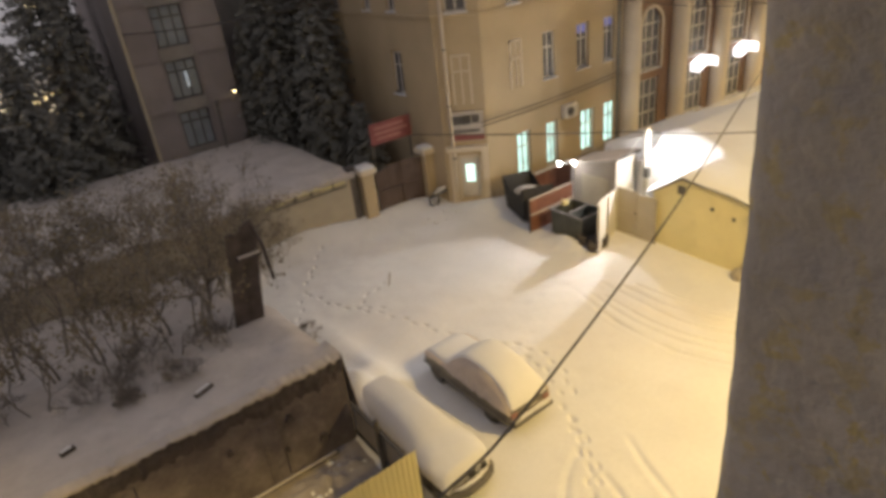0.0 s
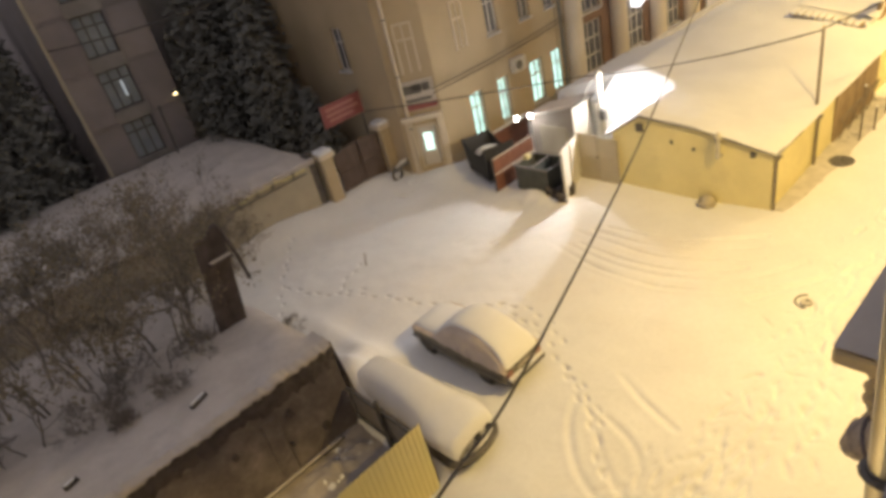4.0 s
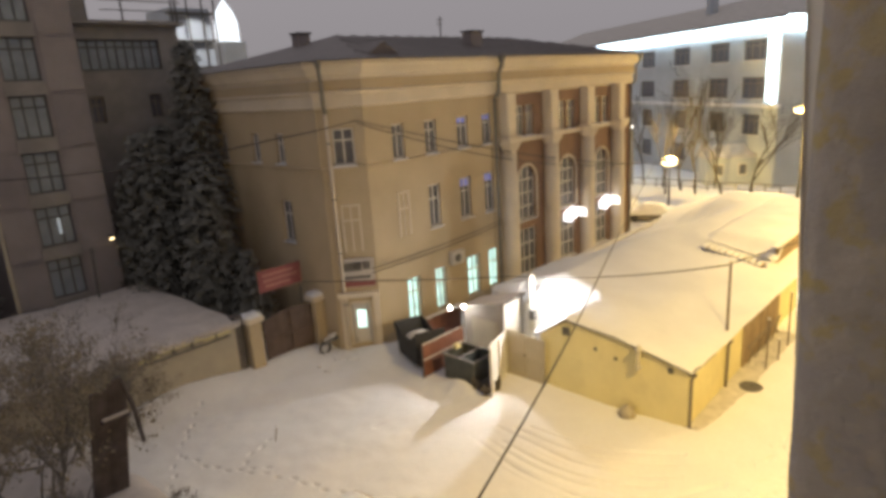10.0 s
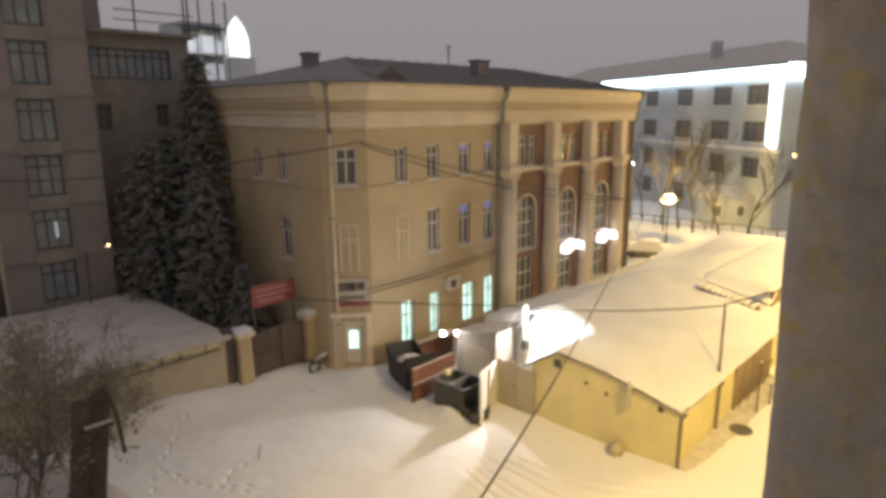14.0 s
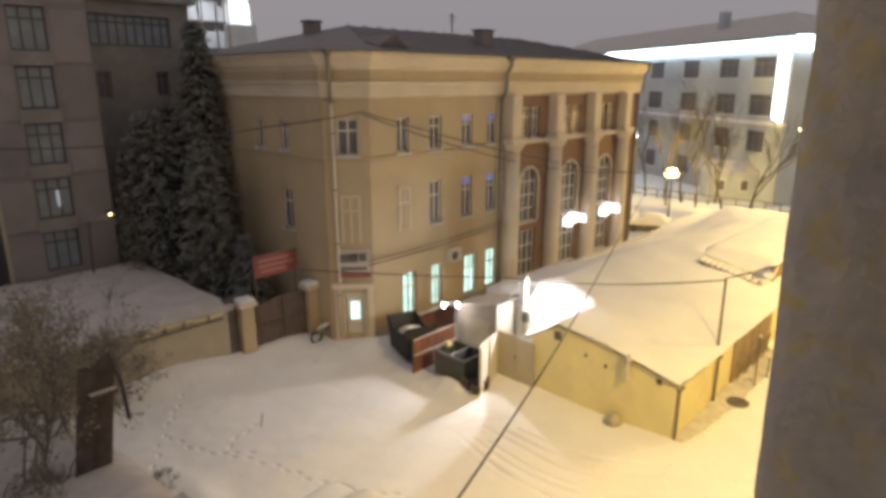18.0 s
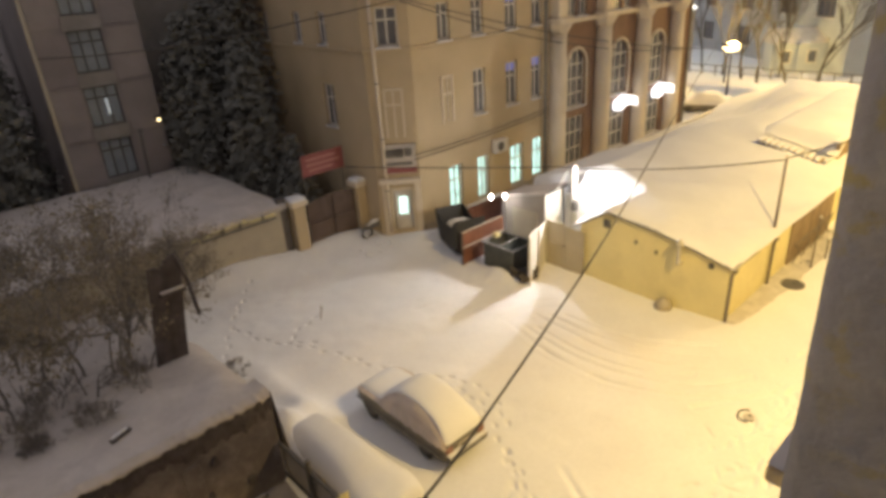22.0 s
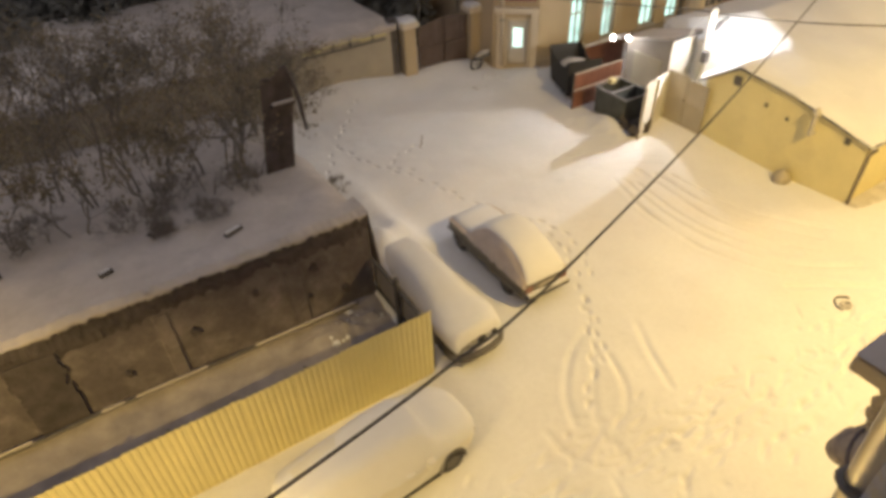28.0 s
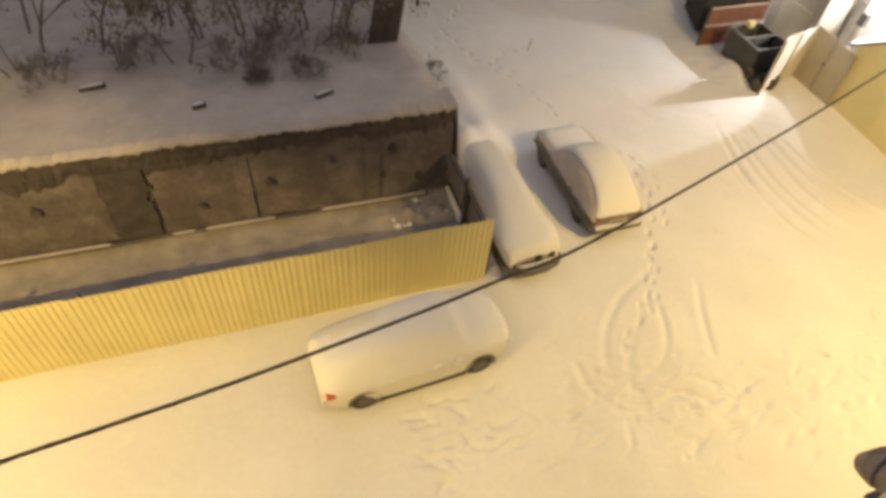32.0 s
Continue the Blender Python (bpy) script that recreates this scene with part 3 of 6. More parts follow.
plan = [((17.2, 36.0), (-1, 0)), ((17.2, 23.9), (-1, -0.42)), ((18.8, 22.5), (-0.42, -1)), ((45.0, 22.5), (1, -1)), ((45.0, 36.0), (1, 0))]
f = Form()
vs = [(p[0] + o[0] * d, p[1] + o[1] * d, z) for p, o in plan for d, z in prof]
k = len(prof)
f.add(vs, [(i * k + j, i * k + (j + 1) % k, (i + 1) * k + (j + 1) % k, (i + 1) * k + j) for i in range(len(plan) - 1) for j in range(k)])
part("cornice", f, CREAM, palace, "deep cream cornice")
f = Form()
pr3 = [(0.10, 12.52), (0.19, 12.54), (0.19, 12.98), (0.10, 13.0)]
vs = [(p[0] + o[0] * d, p[1] + o[1] * d, z) for p, o in plan for d, z in pr3]
f.add(vs, [(i * 4 + j, i * 4 + (j + 1) % 4, (i + 1) * 4 + (j + 1) % 4, (i + 1) * 4 + j) for i in range(len(plan) - 1) for j in range(4)])
part("frieze_band", f, PLASTER, palace, "darker ochre frieze band")
f = Form()
for z in (12.40,):
    pr3 = [(0.0, z), (0.27, z + 0.03), (0.27, z + 0.09), (0.0, z + 0.12)]
    vs = [(p[0] + o[0] * d, p[1] + o[1] * d, q) for p, o in plan for d, q in pr3]
    f.add(vs, [(i * 4 + j, i * 4 + (j + 1) % 4, (i + 1) * 4 + (j + 1) % 4, (i + 1) * 4 + j) for i in range(len(plan) - 1) for j in range(4)])
part("moulding", f, CREAM, palace)
f = Form()
pr2 = [(0.0, 8.92), (0.08, 8.95), (0.08, 9.05), (0.0, 9.08)]
vs = [(p[0] + o[0] * d, p[1] + o[1] * d, z) for p, o in plan[:3] + [((28.6, 22.5), (0, -1))] for d, z in pr2]
f.add(vs, [(i * 4 + j, i * 4 + (j + 1) % 4, (i + 1) * 4 + (j + 1) % 4, (i + 1) * 4 + j) for i in range(3) for j in range(4)])
part("string_course", f, PLASTER, palace)
f = Form()
vs = [(p[0] + o[0] * 0.8, p[1] + o[1] * 0.8, 13.82) for p, o in plan] + [(22.9, 29.2, 15.5), (39.0, 29.2, 15.5)]
f.add(vs, [(0, 1, 5), (1, 2, 5), (2, 3, 6, 5), (3, 4, 6), (4, 0, 5, 6)])
part("roof", f, ROOF, palace, "dark hipped sheet roof thinly dusted with snow")
for at, s, hgt in (((30.3, 25.4), 0.55, 15.4), ((21.2, 30.0), 0.38, 15.6)):
    ck = part("chimney", Form().box(at[0] - s, at[0] + s, at[1] - 0.35, at[1] + 0.35, 14.0, hgt, c=0.03), TOWER, palace)
    part("chimney_cap", Form().box(at[0] - s - 0.08, at[0] + s + 0.08, at[1] - 0.43, at[1] + 0.43, hgt, hgt + 0.1, c=0.03), METAL_DARK, ck)
part("mast", Form().tube([(32.5, 30.0, 15.0), (32.5, 30.0, 16.9)], 0.05, 6).tube([(32.2, 30, 16.7), (32.8, 30, 16.7)], 0.03, 5).tube([(32.25, 30, 16.4), (32.75, 30, 16.4)], 0.03, 5), METAL_DARK, palace)
part("pilaster", Form().box(28.05, 28.9, 22.40, 22.5, 0, 11.75), PLASTER, palace)
for x in (29.2, 33.65, 38.1, 42.4):
    col = part("column", Form().tube([(x, 22.15, 0.0), (x, 22.15, 0.25), (x, 22.15, 0.35), (x, 22.15, 4.0), (x, 22.15, 8.5)], [0.62, 0.62, 0.54, 0.52, 0.46], 20), CREAM, palace, "", True)
    part("capital", Form().tube([(x, 22.15, 8.5), (x, 22.15, 8.62), (x, 22.15, 8.85), (x, 22.15, 9.05)], [0.48, 0.56, 0.70, 0.78], 8).box(x - 0.66, x + 0.66, 21.55, 22.5, 9.05, 9.3, c=0.05), CREAM, col)
    part("pier", Form().box(x - 0.42, x + 0.42, 21.8, 22.5, 9.3, 11.75, c=0.04), CREAM, col)
part("balcony_ledge", Form().box(28.9, 44.2, 22.2, 22.5, 8.9, 9.12), CREAM, palace)
for x in (36.05, 40.75):
    arc = [(x - 0.98 + 1.96 * k / 10, 3.15 + 0.65 * k / 10 * 0.0 + 0.28 * math.sin(math.pi * k / 10)) for k in range(11)]
    f = Form().prism([(u, z) for u, z in arc] + [(u, z + 0.52) for u, z in reversed(arc)], 1, 21.6, 22.2)
    part("lit_canopy_sign", f, NEON, palace, "glowing white arched sign over the entrance")
# downpipes, led out over the cornice
for px, py, out, r in ((17.45, 23.5, (-0.45, -0.45), 0.085), (28.35, 22.36, (0.0, -0.62), 0.12), (44.8, 22.36, (0.1, -0.62), 0.085)):
    top = [(px, py, 11.55), (px + out[0] * 0.5, py + out[1] * 0.5, 11.9), (px + out[0] * 0.55, py + out[1] * 0.55, 12.9), (px + out[0], py + out[1], 13.3), (px + out[0], py + out[1], 13.75)]
    dp = part("downpipe", Form().tube([(px, py, 0.2), *top[:1]], r, 10), CREAM if px < 18 else PIPE_GREY, palace, "", True)
    part("upper_pipe", Form().tube(top, r, 10), PIPE_GREY, dp, "grey pipe bent round the cornice", True)
    part("hopper", Form().tube([(px + out[0], py + out[1], 13.5), (px + out[0], py + out[1], 13.85)], [r * 1.1, r * 2.2], 10), IRON, dp)
    for z in (2.4, 5.0, 7.6, 10.2):
        part("clamp", Form().tube([(px, py, z - 0.03), (px, py, z + 0.03)], r * 1.2, 10), IRON, dp)
E1 = Vector((22.9, 29.2, 15.5))
for k in range(1, 24):  # standing seams on the slope to the yard
    x = 18.5 + 1.12 * k
    u = max(0.0, min(1.0, (x - 18.46) / (E1.x - 18.46), (45.8 - x) / 6.8))
    part("seam", Form().tube([(x, 21.7, 13.86), (x, 21.7 + 7.5 * u, 13.86 + 1.68 * u)], 0.035, 4), ROOF, palace)
part("dormer", Form().add([(19.5, 22.6, 14.02), (21.5, 22.6, 14.02), (20.5, 22.6, 14.62), (20.5, 25.3, 14.62)], [(0, 1, 2), (0, 2, 3), (1, 3, 2), (0, 3, 1)]), ROOF, palace, "low gabled roof hatch")
# corner entrance
door = part("entrance_door", Form().box(0.76, 1.58, 0.14, 0.20, 0.25, 2.33, CHAM), FRAME_W, palace, "pale door with a lit glazed panel")
part("lit_glass", Form().box(0.95, 1.40, 0.11, 0.135, 1.05, 1.95, CHAM), LIT, door)
part("door_frame", Form().box(0.60, 0.72, -0.06, 0.2, 0.2, 2.45, CHAM).box(1.62, 1.74, -0.06, 0.2, 0.2, 2.45, CHAM).box(0.60, 1.74, -0.06, 0.2, 2.35, 2.47, CHAM), CREAM, door)
part("door_surround", Form().box(0.2, 0.55, -0.12, 0.0, 0, 2.9, CHAM).box(1.78, 2.1, -0.12, 0.0, 0, 2.9, CHAM).box(0.1, 2.12, -0.3, 0.0, 2.75, 2.98, CHAM), CREAM, palace)
sb = part("sign_board", Form().box(0.35, 2.0, -0.14, -0.02, 3.25, 4.65, CHAM), POSTER, palace, "pale signboard with dark lettering bars and a red band")
for u, w, z, h in ((0.5, 0.9, 4.05, 0.42), (1.0, 0.35, 4.2, 0.3), (0.5, 1.3, 3.66, 0.16), (1.45, 0.35, 4.1, 0.4)):
    part("print_bar", Form().box(u, u + w, -0.16, -0.14, z, z + h, CHAM), IRON, sb)
part("red_band", Form().box(0.35, 2.0, -0.165, -0.14, 3.28, 3.55, CHAM), BANNER, sb)
ac = part("air_conditioner", Form().box(23.9, 24.85, 22.1, 22.45, 2.95, 3.65, c=0.03), FRAME_W, palace)
part("fan_grille", Form().tube([(24.25, 22.09, 3.3), (24.25, 22.06, 3.3)], 0.24, 14), IRON, ac)
part("plinth", Form().box(18.9, 28.3, 22.38, 22.5, 0, 0.45), PLASTER, palace)
anchor(palace)

# ---- grey apartment tower behind ----
tower = thing("apartment_tower", "dark grey-brown panel apartment block with stacked windows", "apartment block", at=(9, 37, 0))
TW = Matrix.Translation((0, 35.0, 0))
TW2 = Matrix.Translation((0, 37.0, 0))
rows = [(0.57 + 2.66 * k, 2.57 + 2.66 * k) for k in range(10)]
f = Form()
holed_wall(f, TW, 6.5, 11.5, 0, 27, [(8.1, 9.7, a, b) for a, b in rows], 0.4)
part("wall", f, TOWER, tower)
part("wall", Form().box(6.5, 6.9, 35.4, 46, 0, 27), TOWER, tower)
part("wall", Form().box(11.1, 11.5, 35.4, 46, 0, 27), TOWER, tower)
part("wall", Form().box(6.9, 11.1, 45.6, 46, 0, 27), TOWER, tower)
part("roof", Form().box(6.9, 11.1, 35.4, 45.6, 26.8, 27), TOWER, tower)
for k, (a, b) in enumerate(rows):
    window(tower, TW, 8.1, 9.7, a, b, casing=FRAME_G, mullions=2, transom=0.72, sill=False, glass=GLASS_SKY_TINT)
    part("spandrel", Form().box(8.0, 9.8, 34.96, 35.0, b, a + 2.66), TOWER_D, tower, "dark spandrel panel")
    for x0, x1 in ((6.61, 7.98), (9.82, 11.55)):
        part("belt_course", Form().box(x0, x1, 34.95, 35.0, a - 0.62, a - 0.52), TOWER, tower)
    for x0, x1 in ((6.63, 7.95), (9.85, 11.45)):
        part("wall_panel", Form().box(x0, x1, 34.95, 35.0, a - 0.48, a + 2.0), TOWER, tower)
    if k == 2:
        part("lit_screen", Form().box(9.0, 9.14, 35.11, 35.12, a + 0.55, a + 1.35), LIT_TV, tower, "faintly lit object behind the window")
f = Form()
holed_wall(f, TW2, 11.5, 17.6, 0, 16.7, [(11.75, 16.45, 14.35, 15.95), (12.25, 12.95, 11.6, 13.0), (15.4, 16.1, 11.7, 13.0)], 0.4)
part("wing_wall", f, TOWER_D, tower)
window(tower, TW2, 11.75, 16.45, 14.35, 15.95, casing=FRAME_G, mullions=9, transom=0.75, sill=False, glass=GLASS_SKY_TINT)
window(tower, TW2, 12.25, 12.95, 11.6, 13.0, casing=FRAME_D, sill=False)
window(tower, TW2, 15.4, 16.1, 11.7, 13.0, casing=FRAME_D, sill=False)
part("wing_roof", Form().box(11.5, 17.9, 36.6, 46, 16.7, 16.9), TOWER_D, tower)
part("wing_wall", Form().box(17.2, 17.6, 37.4, 46, 0, 16.7), TOWER_D, tower)
part("roof_box", Form().box(12.3, 13.3, 38, 40, 16.9, 18.6), TOWER_D, tower)
part("roof_rail", Form().box(13.5, 17.9, 36.65, 36.7, 17.9, 17.96).box(13.5, 17.9, 36.65, 36.7, 17.4, 17.45).tube([(14.6, 36.7, 16.9), (14.6, 36.7, 20)], 0.05, 6).tube([(17.6, 36.7, 16.9), (17.6, 36.7, 20)], 0.06, 6), METAL_DARK, tower)
part("corner_strip", Form().box(6.44, 6.60, 34.90, 34.95, 0, 27), GREY_SHEET, tower, "pale strip down the corner")
wl = part("wall_lamp", Form().box(11.1, 11.34, 34.70, 34.95, 5.78, 5.92, c=0.02), METAL_DARK, tower)
part("lamp_glass", Form().ball((11.22, 34.72, 5.76), 0.09, 8, 6, 0.7), BULB, wl, "dim glowing lamp glass")
anchor(tower)

# ---- garages and gate ----
gar = thing("garage_row", "low beige garage block under a flat snow-covered roof", "garage", at=(5, 30, 0))
part("wall", Form().box(-14, 12.5, 25.3, 34.6, -0.1, 2.62), GREY_SHEET, gar, "beige plastered wall")
xs, ys = np.linspace(-14.2, 12.75, 40), np.linspace(25.15, 34.7, 16)
hh = [[2.66 + 0.34 * min(1, 3 * min(y - 25.15 + 0.05, 12.8 - x)) + 0.08 * fnoise(x, y, 0.5) for x in xs] for y in ys]
f = Form().sheet(xs, ys, hh)
f.box(-14.2, 12.75, 25.15, 34.7, 2.5, 2.66)
part("roof_snow", f, SNOW_DIM, gar, "thick snow on the flat roof", True)
part("gas_pipe", Form().tube([(8.2, 25.2, 2.36), (9.0, 25.2, 2.38), (9.1, 25.2, 2.48), (10.9, 25.2, 2.50), (11.0, 25.2, 2.40), (12.2, 25.2, 2.42)], 0.06, 8), FENCE, gar, "yellow gas pipe")
part("gas_pipe", Form().tube([(9.2, 25.18, 2.64), (10.6, 25.18, 2.65), (10.7, 25.18, 2.5)], 0.055, 8), FENCE, gar, "yellow gas pipe")
for x in (8.6, 9.6, 10.4, 11.5):
    part("pipe_bracket", Form().box(x, x + 0.06, 25.12, 25.3, 2.28, 2.56), IRON, gar)
f = Form()
rnd = random.Random(21)
for k in range(46):  # uneven snow lip along the eaves
    f.ball((7.6 + 0.112 * k, 25.16 + rnd.uniform(-0.04, 0.03), 2.70 + rnd.uniform(-0.05, 0.04)), rnd.uniform(0.07, 0.14), 7, 5, 0.7)
part("snow_lip", f, SNOW_DIM, gar, "uneven lip of snow along the eaves", True)
part("lower_pipe", Form().tube([(8.4, 25.2, 2.2), (12.2, 25.2, 2.2)], 0.04, 8), IRON, gar)
part("corner_post", Form().box(12.5, 12.9, 25.35, 25.8, -0.1, 2.9), WOOD_DARK, gar)
part("vent_pole", Form().tube([(9.85, 34.1, 2.8), (9.95, 34.1, 5.5)], 0.06, 7), METAL_DARK, gar, "thin dark vent pole")
part("pole_cap", Form().tube([(9.95, 34.1, 5.5), (9.95, 34.1, 5.62)], [0.13, 0.05], 8), METAL_DARK, gar)
anchor(gar)
gate = thing("gate", "closed brown metal double gate between yellow pillars", "gate", at=(15.3, 25.3, 0))
for x0 in (13.9, 15.4):
    leaf = part("gate_leaf", Form().box(x0, x0 + 0.05, 25.25, 25.33, 0.15, 2.25).box(x0 + 1.42, x0 + 1.47, 25.25, 25.33, 0.15, 2.4).box(x0, x0 + 1.47, 25.25, 25.33, 0.15, 0.22).box(x0, x0 + 1.47, 25.25, 25.33, 1.2, 1.27), GATE, gate)
    for k in range(9):
        x = x0 + 0.02 + 0.16 * k
        s = (x - 13.9) / 3.0
        part("slat", Form().box(x, x + 0.145, 25.33, 25.36, 0.12, 2.05 + 0.45 * math.sin(math.pi * (0.15 + 0.7 * s))), GATE, leaf)
anchor(gate)
for x in (13.35, 17.0):
    p = thing("gate_pillar", "yellow plastered gate pillar with a cream cap and snow on top", "pillar", "gate pillars", at=(x, 25.3, 0))
    part("shaft", Form().box(-0.32, 0.32, -0.32, 0.32, -0.1, 2.5, c=0.03), PLASTER, p)
    part("cap", Form().box(-0.45, 0.45, -0.45, 0.45, 2.5, 2.72, c=0.05), CREAM, p)
    part("snow_cap", Form().box(-0.4, 0.4, -0.4, 0.4, 2.72, 2.86, c=0.1), SNOW_ROOF, p, "", True)
ban = thing("banner", "faded red banner with pale print on posts behind the gate", "banner", at=(15.6, 26, 0))
bf = Form().box(14.35, 16.75, 25.98, 26.02, 3.38, 4.46)
part("cloth", bf, BANNER, ban)
for z0, a, b in ((4.12, 14.6, 16.3), (3.85, 14.6, 16.5), (3.58, 14.7, 16.1)):
    part("print_bar", Form().box(a, b, 25.965, 25.98, z0, z0 + 0.14), BANNER_T, ban)
for x in (14.45, 16.65):
    part("post", Form().tube([(x, 26.06, 0), (x, 26.06, 4.5)], 0.04, 6), METAL_DARK, ban)
anchor(ban)

# ---- yellow shed and the long market roof ----
shed = thing("shed", "pale yellow plastered shed with a thick snow roof and brown downpipes", "shed", at=(25, 11, 0))
gable = [(7.8, -0.5), (14.1, -0.5), (14.1, 2.15), (12.8, 2.98), (10.6, 2.75), (7.8, 2.12)]
part("front_wall", Form().prism(gable, 0, 20.35, 20.6), SHED_WALL, shed)
part("side_wall", Form().box(20.6, 26.0, 7.8, 8.05, -0.5, 2.12), SHED_WALL, shed)
part("side_wall", Form().box(26.0, 31.0, 7.8, 8.05, -0.1, 2.05), BOARD, shed, "brown boarded side wall")
part("back_wall", Form().box(20.6, 31.0, 13.9, 14.1, -0.1, 2.1).box(30.8, 31.0, 8.05, 13.9, -0.1, 2.05), SHED_WALL, shed)


def shed_top(x, y):
    base = np.interp(y, [7.4, 7.8, 10.6, 12.8, 14.1, 14.4], [2.02, 2.12, 2.75, 2.98, 2.15, 2.0])
    edge = min(1.0, max(0.0, min((x - 20.22) / 0.35, (y - 7.62) / 0.5, 1.0)))
    return base + 0.05 + 0.16 * math.sqrt(edge) + 0.05 * fnoise(x, y, 0.6) + 0.02 * fnoise(x, y, 2.2, 3.0)


xs, ys = np.linspace(20.22, 22.6, 20), np.linspace(7.62, 14.4, 44)
part("roof_snow", Form().sheet(xs, ys, [[shed_top(x, y) for x in xs] for y in ys]), SNOW_ROOF, shed, "smooth snow on the roof", True)
f = Form()
edge_y = [7.64, 7.8, 10.6, 12.8, 14.1, 14.4]
edge_z = [2.08, 2.12, 2.75, 2.98, 2.15, 2.0]
f.add([(x, y, z + d) for x in (20.24, 22.5) for d in (-0.03, 0.06) for y, z in zip(edge_y, edge_z)], [(i, i + 1, i + 7, i + 6) for i in range(5)] + [(i + 12, i + 18, i + 19, i + 13) for i in range(5)] + [(i, i + 12, i + 13, i + 1) for i in range(5)] + [(i + 6, i + 7, i + 19, i + 18) for i in range(5)] + [(0, 6, 18, 12), (5, 17, 23, 11)])
part("roof_sheet", f, IRON, shed)
for x in (20.45, 24.0):
    dp = part("downpipe", Form().tube([(x, 7.58, 2.05), (x - 0.08 if x < 21 else x, 7.7, 1.85), (x - 0.08 if x < 21 else x, 7.72, -0.15)], 0.06, 8), FRAME_D, shed, "brown downpipe")
for y, z, s in ((12.83, 2.50, 0.17), (11.5, 2.06, 0.06), (10.62, 1.88, 0.06), (8.46, 1.98, 0.1)):
    part("wall_vent", Form().box(20.30, 20.36, y - s, y + s, z - s, z + s, c=0.02), METAL_DARK, shed)
part("flue", Form().tube([(20.35, 9.6, 1.8), (20.1, 9.6, 1.8), (20.1, 9.6, 2.6)], 0.08, 10).tube([(20.1, 9.6, 2.58), (20.1, 9.6, 2.78)], [0.16, 0.05], 10), ZINC, shed, "galvanised flue on the gable")
for k in range(12):
    part("board", Form().box(26.05 + 0.41 * k, 26.43 + 0.41 * k, 7.74, 7.8, -0.05, 2.02), BOARD, shed)
for k in range(4):  # low lattice rail before the boards
    x = 26.3 + 1.1 * k
    part("lattice", Form().tube([(x, 7.6, 0.1), (x + 1.0, 7.6, 0.95)], 0.025, 5).tube([(x, 7.6, 0.95), (x + 1.0, 7.6, 0.1)], 0.025, 5), FRAME_D, shed)
part("lattice_rail", Form().box(26.2, 30.8, 7.58, 7.62, 0.95, 1.0), FRAME_D, shed)
anchor(shed)
market = thing("market_hall", "long low market roof deep in snow along the facade", "building", at=(36, 15, 0))


def market_top(x, y):
    ridge = np.interp(y, [7.4, 7.8, 10.6, 12.8, 15.3, 19.4], [2.12, 2.24, 2.86, 3.15, 3.6, 2.2])
    ridge = min(ridge, 2.45 + max(0.0, x - 22.35) * 0.62 + max(0.0, 13.2 - y) * 0.9)
    if y > 16.2 and x < 23.7:
        return 1.7
    lump = 0.72 * max(0.0, 1 - math.hypot((x - 43.3) / 5.5, (y - 14.2) / 3.0))
    d = (y - 15.2 + 0.235 * (x - 31.5)) / 1.5
    lump -= 0.5 * min(1.0, max(0.0, d)) ** 1.5 * min(1.0, max(0.0, (x - 29.5) / 4)) * min(1.0, max(0.0, (46 - x) / 5))
    lump += 0.28 * math.exp(-((d + 0.2) / 0.7) ** 2) * min(1.0, max(0.0, (x - 31) / 5)) * min(1.0, max(0.0, (46 - x) / 5))
    lip = 0.12 * min(1.0, max(0.0, (y - 7.4) / 0.4)) - 0.12
    return ridge + lump + lip + 0.06 * fnoise(x, y, 0.35, 7) + 0.03 * fnoise(x, y, 1.1, 2)


xs, ys = np.linspace(22.3, 47.0, 150), np.linspace(7.62, 19.4, 80)
part("roof_snow", Form().sheet(xs, ys, [[market_top(x, y) for x in xs] for y in ys]), SNOW_ROOF, market, "deep drifted snow on the roof", True)
part("wall", Form().box(22.36, 22.7, 13.6, 16.45, -0.1, 2.42), WHITE_SHEET, market, "white sheet wall")
part("wall", Form().box(23.7, 46.8, 19.0, 19.2, -0.1, 2.05), WHITE_SHEET, market, "white sheet wall")
part("wall", Form().box(31.2, 46.8, 7.9, 8.1, -0.1, 2.15), SHED_WALL, market)
part("wall", Form().box(46.6, 46.8, 8.1, 19.0, -0.1, 2.0), SHED_WALL, market)
anchor(market)


# strip under the eaves of the shed, thawed and trampled
sx_, sv = np.linspace(20.3, 31.0, 60), np.linspace(0, 1, 7)


def snow_level(x, y):
    return float(GZ[np.argmin(np.abs(gy - y)), np.argmin(np.abs(gx - x))])


f = Form()
for x in sx_:
    edge = np.interp(x, [20.3, 21.2, 24.3, 31.0], [7.35, 7.10, 6.86, 6.75]) + 0.04 * fnoise(x, 0, 2.5)
    f.v += [(x, 7.82 + (edge - 7.82) * s, snow_level(x, 7.82 + (edge - 7.82) * s) + (0.022 if s < 0.99 else -0.02)) for s in sv]
f.f += [(i * 7 + j, i * 7 + j + 1, (i + 1) * 7 + j + 1, (i + 1) * 7 + j) for i in range(len(sx_) - 1) for j in range(6)]
solo("eaves_strip", f, SNOW_DIRTY, "grey thawed strip of snow under the shed eaves", "snowy ground", kind="structure", smooth=True)

# ---- fence, ruin ----
fence = thing("sheet_fence", "yellow corrugated metal fence on posts, snow along its foot", "fence", at=(0, 9.2, 0))


